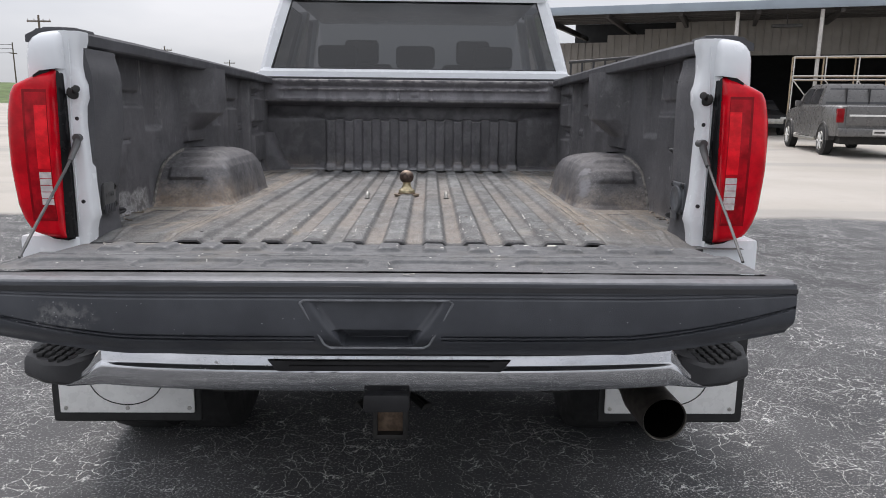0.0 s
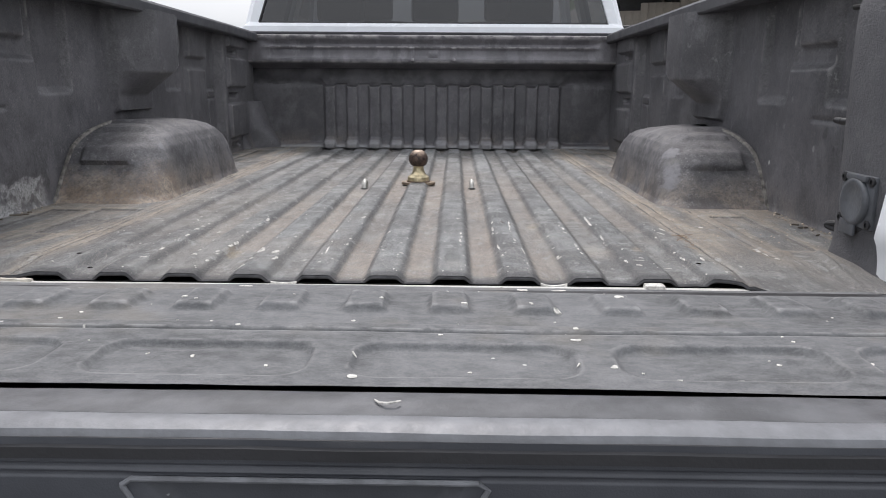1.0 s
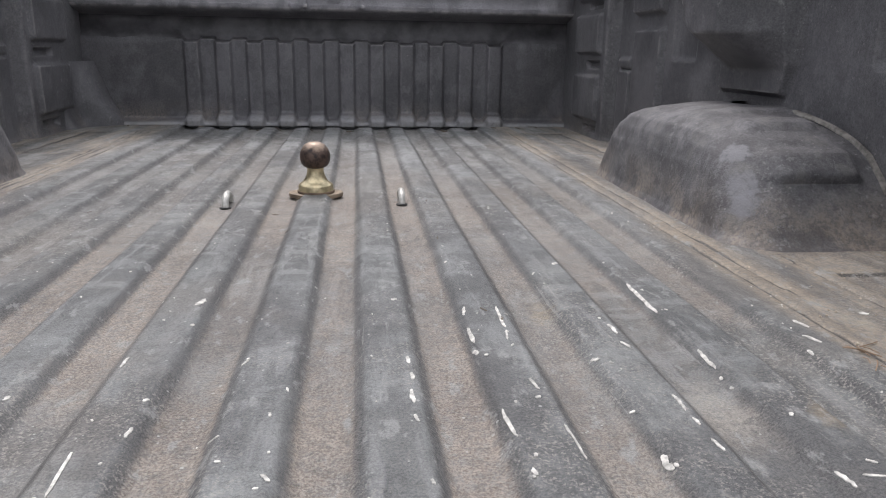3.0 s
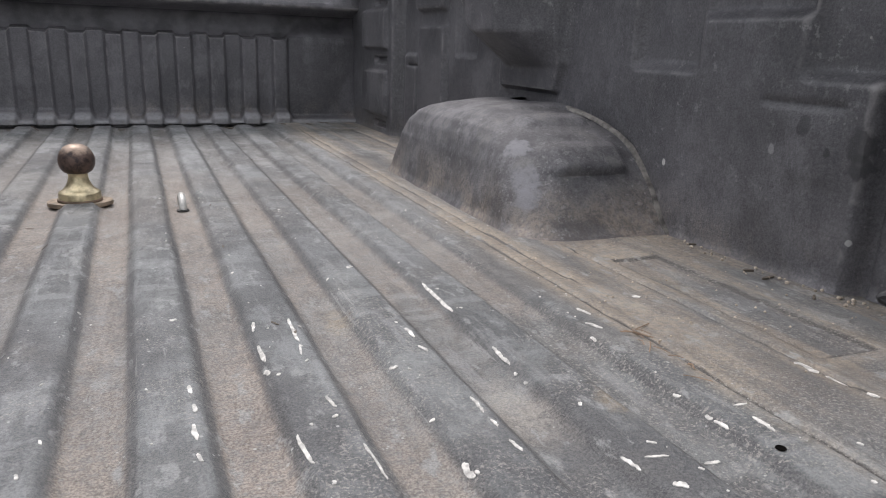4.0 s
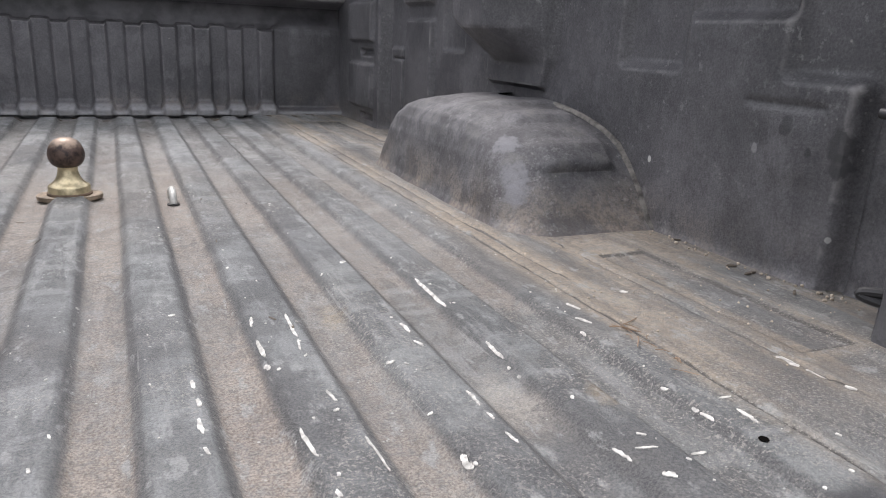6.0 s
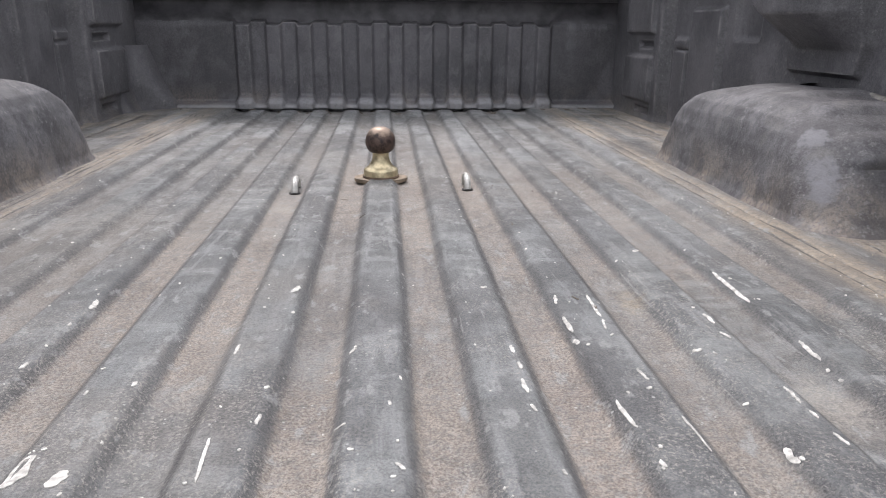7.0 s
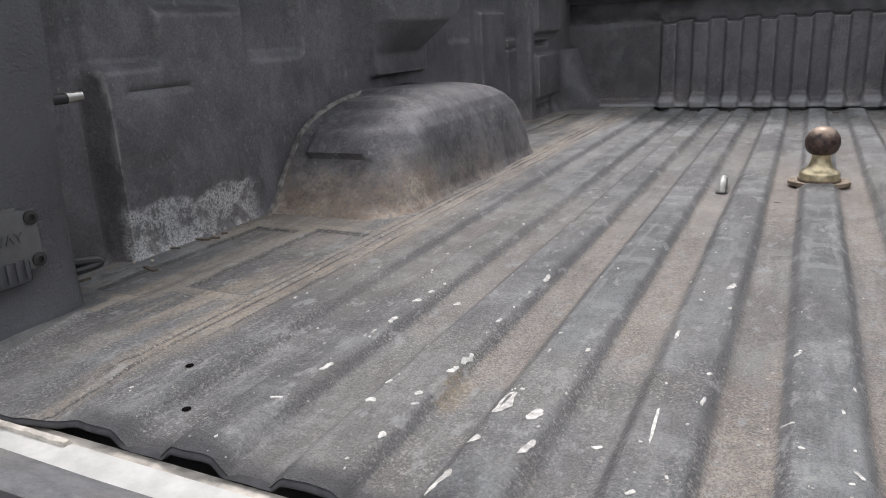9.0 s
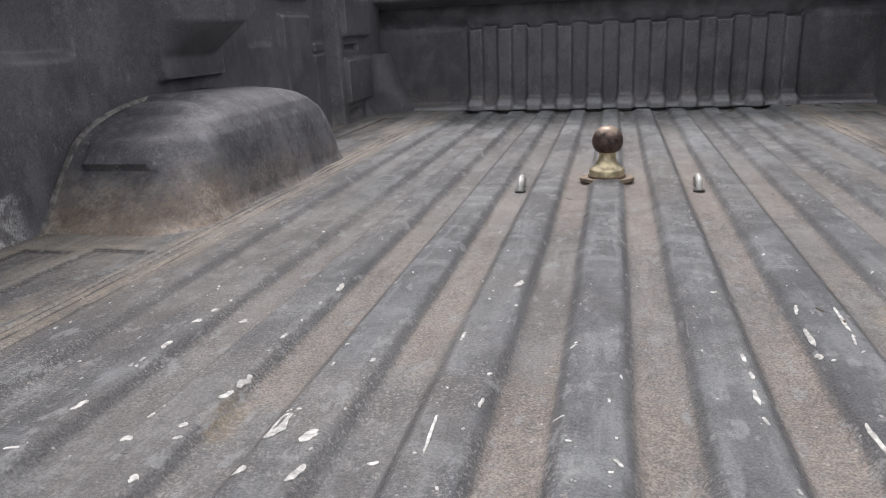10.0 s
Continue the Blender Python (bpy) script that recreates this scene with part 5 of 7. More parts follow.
for cx, cz in ((-0.044, 0.038), (0.044, 0.038), (-0.044, -0.036), (0.044, -0.036)):
    part("screw", on_post(disc(cx, 0.004, cz, SCREW), False, 0.120, 1.118), BLACK, socket, "small screw")
outlet = part("trailer_outlet", on_post(rbox((-0.042, -0.004, -0.040), (0.040, 0.008, 0.030), 0.004), True, 0.116, 1.116), DULL, pickup, "grey metal trailer outlet with a hinged cover")
cover = part("outlet_cover", on_post(merge(rbox((-0.046, 0.002, -0.028), (0.022, 0.012, 0.032), 0.004), rbox((-0.04, 0.002, 0.028), (0.016, 0.011, 0.036), 0.002)), True, 0.116, 1.116), DULL, outlet, "grey box-shaped outlet cover")
part("finger_tab", on_post(merge(rbox((-0.040, 0.007, -0.052), (0.018, 0.012, -0.020), 0.004), *[rbox((-0.034 + 0.011 * i, 0.011, -0.048), (-0.029 + 0.011 * i, 0.015, -0.024), 0.0015) for i in range(5)]), True, 0.116, 1.116), RAIL, outlet, "ribbed grey finger tab")
for cx, cz in ((0.032, 0.020), (0.032, -0.030)):
    part("screw", on_post(disc(cx, 0.007, cz, SCREW), True, 0.116, 1.116), DARK_METAL, outlet, "dark rusty screw")
# a black block, the hole's dark depth put into its colour
part("square_hole", on_post(rbox((-0.05, -0.003, 0.036), (0.004, 0.003, 0.080), 0.003), True, 0.116, 1.116), SOOT_AND_HOLE, outlet, "square hole drawn as a flat black block")
words = bpy.data.curves.new("outlet_writing", 'FONT')
words.body, words.size, words.extrude = "7-WAY", 0.017, 0.0006
writing = new("outlet_writing", words)
writing.data.materials.append(DULL)
writing.parent = outlet
writing.matrix_basis = Matrix.Translation((-0.8162, 0.079, 1.112)) @ Matrix(((0, 0, 1, 0), (1, 0, 0, 0), (0, 1, 0, 0), (0, 0, 0, 1)))
writing["label"] = "raised lettering on the outlet cover"
for left in (True, False):
    s = -1 if left else 1
    e = 0.0 if left else 0.010
    part("tie_down", tube([(s * 0.848, 0.165, 1.258 - e), (s * 0.843, 0.215 - e, 1.261 - e), (s * 0.840, 0.238 - e, 1.2615 - e)], 0.0068, 12), BLACK, pickup, "black-coated tie-down stub")
    part("tie_down_end", tube([(s * 0.840, 0.237 - e, 1.2615 - e), (s * 0.838, 0.258 - e, 1.2625 - e)], [0.0072, 0.0058], 12), BARE if left else BLACK, pickup, "worn end of the tie-down stub")
    part("tie_down_loop", tube([(s * (0.850 - 0.016 * math.sin(a)), 0.204 - e + 0.032 * (0.5 - 0.5 * math.cos(2 * a)) ** 0.6, 1.055 - 0.006 * math.cos(a)) for a in steps(0, math.pi, math.pi / 14)], 0.006, 10), BLACK, pickup, "black-coated tie-down loop")
    part("upper_tie_down", tube([(s * 0.855, 0.19, 1.455), (s * 0.845, 0.245, 1.456)], 0.005, 10), DARK_METAL, pickup, "dark steel tie-down stub")

# ---- cab ----
CAB_Y = 2.66
cab = part("cab", merge(rbox((-1.0, CAB_Y, 0.75), (1.0, 4.7, 1.60), 0.03)), WHITE, pickup, "white crew cab")


def cab_half(z):
    return 0.985 - 0.27 * max(0.0, z - 1.56) - 0.05 * max(0.0, z - 1.9)


def cab_back(z):
    return CAB_Y + 0.02 + 0.18 * max(0.0, z - 1.6)


for s in (-1, 1):
    rings = []
    for z in steps(1.52, 2.10, 0.058):
        w, y = cab_half(z), cab_back(z)
        g = 0.888 - 0.30 * (z - 1.62)
        rings.append([(s * g, y, z), (s * (w - 0.03), y, z), (s * w, y + 0.035, z), (s * w, y + 0.14, z), (s * (w - 0.05), y + 0.14, z), (s * g, y + 0.03, z)])
    part("rear_pillar", loft(rings), WHITE, cab)
    part("front_pillar", loft([[(s * (cab_half(z) - 0.06), y, z), (s * cab_half(z), y, z), (s * cab_half(z), y + 0.09, z), (s * (cab_half(z) - 0.06), y + 0.09, z)] for z, y in ((1.55, 4.45), (1.8, 4.2), (2.06, 3.95))]), WHITE, cab)
    part("middle_pillar", loft([[(s * (cab_half(z) - 0.05), 3.5, z), (s * cab_half(z), 3.5, z), (s * cab_half(z), 3.62, z), (s * (cab_half(z) - 0.05), 3.62, z)] for z in (1.55, 2.06)]), WHITE, cab)
    part("side_window", loft([[(s * (cab_half(z) - 0.022), y, z) for y in (2.8, 3.4, 4.4 - 0.9 * (z - 1.56))] for z in (1.56, 2.04)], closed=False, caps=False), GLASS, cab, "dark tinted side glass")
    mirror = part("door_mirror", rbox((min(s * 1.06, s * 1.20), 4.02, 1.52), (max(s * 1.06, s * 1.20), 4.10, 1.80), 0.03, 3), BLACK, cab, "black door mirror")
    part("mirror_arm", rbox((min(s * 0.96, s * 1.08), 4.04, 1.58), (max(s * 0.96, s * 1.08), 4.08, 1.62), 0.01), BLACK, mirror)
part("roof", merge(loft([[(-cab_half(2.05) + e, y, 2.05 + 0.07 * h), (cab_half(2.05) - e, y, 2.05 + 0.07 * h)] for y, h, e in ((cab_back(2.05) - 0.02, -0.2, 0.02), (cab_back(2.05) - 0.03, 0.5, 0.03), (2.95, 1.0, 0.04), (3.9, 1.0, 0.05), (4.1, 0.2, 0.03))], closed=False, caps=False),
                   rbox((-0.76, cab_back(2.05), 2.035), (0.76, 4.0, 2.075), 0.01)), WHITE, cab, "white cab roof")
part("rear_sill_band", loft([[(-w, y, z), (w, y, z), (w, y + 0.05, z), (-w, y + 0.05, z)] for z, w, y in ((1.50, 0.98, CAB_Y - 0.004), (1.60, 0.965, CAB_Y + 0.0), (1.622, 0.94, CAB_Y + 0.024))]), WHITE, cab)
part("rear_window", loft([[(-0.892 + 0.30 * (z - 1.62), cab_back(z) + 0.004, z), (0.892 - 0.30 * (z - 1.62), cab_back(z) + 0.004, z)] for z in steps(1.616, 2.045, 0.07)], closed=False, caps=False), GLASS, cab, "dark tinted rear window")
part("window_gasket", tube([(-0.89, cab_back(1.62), 1.618), (0.89, cab_back(1.62), 1.618), (0.763, cab_back(2.04), 2.04), (-0.763, cab_back(2.04), 2.04), (-0.89, cab_back(1.62), 1.618)], 0.006, 6), BLACK, cab)
part("windshield", sheet([-0.78, 0, 0.78], [0, 1], lambda x, v: (x, 4.45 - 0.5 * v, 1.56 + 0.48 * v)), CLEAR, cab, "clear windshield")
part("cabin_floor", rbox((-0.93, 2.75, 1.30), (0.93, 4.5, 1.40), 0.01), CABIN, cab)
part("dashboard", rbox((-0.90, 4.05, 1.35), (0.90, 4.42, 1.60), 0.05, 3), CABIN, cab, "dark dashboard")
for y, xs_ in ((2.95, (-0.52, 0.0, 0.52)), (3.75, (-0.43, 0.43))):
    for x in xs_:
        seat = part("seat_back", rbox((x - 0.24, y, 1.40), (x + 0.24, y + 0.16, 1.72 if y > 3 else 1.64), 0.05, 3), CABIN, cab, "dark seat back")
        part("headrest", rbox((x - 0.13, y + 0.02, 1.72 if y > 3 else 1.64), (x + 0.13, y + 0.12, 1.90 if y > 3 else 1.79), 0.04, 3), CABIN, seat, "dark headrest")

# ---- rear bumper, hitch, exhaust, flaps ----
def bumper_ring(x):
    a = abs(x) / 0.86
    y = -0.315 + 0.075 * a ** 3.5
    top = 0.785
    low = 0.690 + 0.004 * a ** 4
    return [(x, y + 0.14, top + 0.004), (x, y + 0.05, top + 0.006), (x, y + 0.016, top + 0.004), (x, y + 0.007, top + 0.0005), (x, y + 0.003, top - 0.005), (x, y + 0.002, top - 0.029), (x, y - 0.001, top - 0.0335), (x, y - 0.0055, top - 0.0365),
            (x, y - 0.0075, top - 0.041), (x, y - 0.0075, top - 0.060), (x, y - 0.0055, low + 0.022), (x, y - 0.002, low + 0.008), (x, y + 0.006, low), (x, y + 0.12, low + 0.006)]


bumper = part("rear_bumper", loft([bumper_ring(x) for x in steps(-0.70, 0.70, 0.02)]), CHROME, pickup, "dusty chrome rear bumper with black corner steps", angle=40)
for s in (-1, 1):
    part("bumper_wing", loft([[(p[0] + s * o, p[1], p[2] - d * max(0.0, p[2] - 0.682)) for p in bumper_ring(s * x)] for x, o, d in ((0.70, 0, 0), (0.715, 0, 0.15), (0.735, 0, 0.42), (0.76, 0, 0.68), (0.785, 0, 0.86), (0.805, 0, 0.95))]), CHROME, bumper, "chrome bumper corner")
    rings = []
    for x, y0, z0, z1 in ((0.70, -0.22, 0.684, 0.775), (0.735, -0.262, 0.682, 0.762), (0.79, -0.272, 0.682, 0.746), (0.86, -0.256, 0.684, 0.740), (0.925, -0.215, 0.688, 0.740), (0.955, -0.12, 0.694, 0.740)):
        rings.append([(s * x, 0.0, z0), (s * x, y0 + 0.01, z0), (s * x, y0, z0 + 0.012), (s * x, y0 + 0.004, z1 - 0.01), (s * x, y0 + 0.014, z1), (s * x, 0.0, z1 + 0.002)])
    step = part("corner_step", loft(rings), BLACK, bumper, "black plastic corner step")
    for i in range(7):
        for j in range(5):
            px, py = 0.765 + 0.024 * i, -0.242 + 0.036 * j + 0.006 * (i % 2)
            if py < -0.272 + max(0, px - 0.82) * 0.75:
                continue
            part("tread_block", rbox((s * px - 0.009, py - 0.014, 0.738), (s * px + 0.010, py + 0.014, 0.750), 0.003, 1), RUBBER, step)
notch = [(-0.288, 0.772), (-0.262, 0.741), (0.272, 0.741), (0.298, 0.772)]
part("step_pad", prism(notch, -0.322, -0.26, "y", 0.005), BLACK, bumper, "black step pad in the bumper middle")
part("pad_groove", merge(rbox((-0.235, -0.326, 0.756), (0.245, -0.318, 0.760), 0.001), rbox((-0.245, -0.326, 0.768), (0.255, -0.318, 0.772), 0.001)), RUBBER, bumper)
hitch = part("receiver_hitch", merge(rbox((-0.047, -0.20, 0.610), (0.045, 0.25, 0.640), 0.006), rbox((-0.047, -0.20, 0.510), (0.045, 0.25, 0.524), 0.004), rbox((-0.047, -0.20, 0.515), (-0.034, 0.25, 0.632), 0.004), rbox((0.032, -0.20, 0.515), (0.045, 0.25, 0.632), 0.004), rbox((-0.055, -0.206, 0.596), (0.053, -0.16, 0.612), 0.004)), DARK_METAL, pickup, "black steel receiver hitch under the bumper")
part("receiver_throat", rbox((-0.036, -0.175, 0.52), (0.034, 0.2, 0.60), 0.002), RUST, hitch, "rusty receiver throat")
for s in (-1, 1):
    part("chain_loop", tube([(s * 0.05, -0.05, 0.575), (s * 0.085, -0.10, 0.560), (s * 0.10, -0.06, 0.548), (s * 0.07, 0.0, 0.545), (s * 0.05, 0.0, 0.55)], 0.009, 8), DARK_METAL, hitch, "steel safety-chain loop")
part("hitch_crossbar", tube([(-0.6, 0.1, 0.585), (0.6, 0.1, 0.585)], 0.045, 14), DARK_METAL, hitch)
part("bumper_hanger", rbox((-0.058, -0.338, 0.645), (0.053, -0.10, 0.690), 0.008), BLACK, hitch, "black plug socket housing over the receiver")
tip = Matrix.Translation((0.772, -0.06, 0.505)) @ pose(0, 0, 0, 90, 0, 0) @ pose(0, 0, 0, 2, 4, 0)
exhaust = part("exhaust_pipe", open_lathe([(0.050, -0.9), (0.050, -0.26), (0.065, -0.17), (0.065, -0.004), (0.064, 0.0), (0.0615, -0.003), (0.061, -0.03)], 40, tip), PIPE, pickup, "large sooty exhaust tip")
part("soot_lining", open_lathe([(0.061, -0.012), (0.0605, -0.17), (0.047, -0.26), (0.047, -0.8), (0.0, -0.8)], 40, tip), SOOT_AND_HOLE, exhaust, "black soot inside the pipe")
for s in (-1, 1):
    flap = part("mud_flap", rbox((min(s * 0.72, s * 1.252), 0.50, 0.245), (max(s * 0.72, s * 1.252), 0.515, 0.60), 0.012, 3), RUBBER, pickup, "black rubber mud flap with a steel plate")
    plate = part("plate", rbox((min(s * 0.742, s * 1.222), 0.488, 0.283), (max(s * 0.742, s * 1.222), 0.497, 0.50), 0.006), STEEL, flap, "steel plate with its bright reflection painted white")
    part("plate_ring", tube([(s * 0.98 + 0.13 * math.cos(a), 0.487, 0.415 + 0.10 * math.sin(a)) for a in steps(0, 2 * math.pi, 0.2)], 0.002, 6), DARK_METAL, flap, "engraved dark ring")
    for xx in (0.76, 0.98, 1.20):
        part("plate_bolt", lathe([(0.008, 0), (0.007, 0.005), (0, 0.006)], 10, Matrix.Translation((s * xx, 0.489, 0.302)) @ pose(0, 0, 0, 90, 0, 0)), BARE, flap)


def wheel_parts(x, y, parent):
    m = Matrix.Translation((x, y, 0.40)) @ pose(0, 0, 0, 0, 90, 0)
    w = part("wheel", lathe([(0.21, -0.11), (0.215, -0.09), (0.20, -0.04), (0.20, 0.04), (0.215, 0.09), (0.21, 0.11)], 32, m), BARE, parent, "steel wheel")
    part("tyre", lathe([(0.215, -0.10), (0.26, -0.12), (0.34, -0.12), (0.388, -0.10), (0.398, -0.06), (0.399, 0.06), (0.388, 0.10), (0.34, 0.12), (0.26, 0.12), (0.215, 0.10), (0.215, -0.10)], 40, m), RUBBER, w, "black tyre")


for x in (-1.08, -0.80, 0.80, 1.08):
    wheel_parts(x, 1.07, pickup)
for x in (-0.9, 0.9):
    wheel_parts(x, 5.2, pickup)
part("rear_axle", merge(tube([(-1.15, 1.07, 0.40), (1.15, 1.07, 0.40)], 0.055, 14), lathe([(0.0, -0.2), (0.12, -0.17), (0.17, -0.05), (0.17, 0.05), (0.12, 0.17), (0, 0.2)], 20, Matrix.Translation((0, 1.07, 0.40)))), DARK_METAL, pickup, "dark rear axle with differential")
part("frame", merge(rbox((-0.48, -0.15, 0.62), (-0.40, 5.6, 0.80), 0.01), rbox((0.40, -0.15, 0.62), (0.48, 5.6, 0.80), 0.01), rbox((-0.45, 0.4, 0.66), (0.45, 0.5, 0.78), 0.01)), DARK_METAL, pickup, "dark chassis frame")
part("spare_tyre", lathe([(0.12, 0.0), (0.2, 0.02), (0.37, 0.04), (0.40, 0.10), (0.37, 0.18), (0.2, 0.2)], 36, Matrix.Translation((0, 0.42, 0.60))), RUBBER, pickup, "spare tyre slung under the bed")
# made-up blocks filling out the underside, added to darken the ground below
part("underbody_light_block", merge(rbox((-0.93, 0.05, 0.90), (0.93, 5.9, 0.948), 0.01), rbox((-0.40, 1.5, 0.42), (0.30, 5.6, 0.70), 0.03), rbox((0.35, 1.7, 0.40), (0.85, 4.6, 0.70), 0.03), rbox((-0.9, 1.7, 0.42), (-0.45, 5.6, 0.70), 0.03)), DARK_METAL, pickup)
part("hood", loft([[(-0.98, y, 0.7), (-0.98, y, z), (-0.9, y, z + 0.05), (0.9, y, z + 0.05), (0.98, y, z), (0.98, y, 0.7)] for y, z in ((4.4, 1.48), (5.4, 1.42), (6.1, 1.30), (6.2, 0.9))]), WHITE, pickup, "white hood and nose")

# ---- gooseneck hitch ball in the bed floor ----
LEVEL = TRUCK @ Matrix.Translation((0, 1.165, 0.9985))
hitch_ball = thing("hitch_ball", "rusty gooseneck hitch ball on a yellow-plated base in the bed", "hitch ball", m=LEVEL)
part("ball", lathe([(0.0, 0.1105), (0.010, 0.1103), (0.013, 0.1092), (0.020, 0.1057), (0.0255, 0.0988), (0.0292, 0.0905), (0.0306, 0.083), (0.0300, 0.0755), (0.0275, 0.068), (0.0235, 0.0625), (0.018, 0.0595)][::-1], 32), BALL, hitch_ball, "dark rusty ball", angle=60)
part("neck", lathe([(0.0350, 0.0085), (0.0352, 0.010), (0.0352, 0.0235), (0.0340, 0.026), (0.0295, 0.0285), (0.0245, 0.033), (0.0205, 0.039), (0.0178, 0.046), (0.0165, 0.053), (0.0168, 0.059), (0.0195, 0.064)], 32), BRASS, hitch_ball, "yellow-plated tapered neck", angle=50)
part("collar", lathe([(0.0368, 0.0085), (0.0376, 0.0095), (0.0376, 0.0125), (0.0366, 0.0135), (0.030, 0.0135)], 32), RUST, hitch_ball, "rusty collar at the foot of the neck", angle=50)
part("base_plate", prism([(0.0545 * math.cos(a) * (1.0 if abs(math.sin(a)) < 0.5 else 0.93), 0.045 * math.sin(a)) for a in steps(0, 2 * math.pi, math.pi / 12)[:-1]], 0.001, 0.0092, "z", 0.002), BASE_RUST, hitch_ball, "grimy tan base plate")
for x, y in ((-0.164, -0.065), (0.170, -0.045)):
    ring = thing("chain_ring", "worn steel safety-chain loop standing in a floor groove", "chain loop", "chain loops by the hitch ball", TRUCK @ Matrix.Translation((x, 1.165 + y, 0.996)))
    part("loop", tube([(0, 0.03 * math.cos(a) - 0.005, 0.002 + 0.020 * math.sin(a)) for a in steps(0.0, math.pi, math.pi / 12)], 0.0065, 10), PALE_STEEL, ring)
    part("washer", lathe([(0.011, 0.0), (0.011, 0.002), (0.006, 0.003)], 14, Matrix.Translation((0, -0.033, 0))), DARK_METAL, ring)
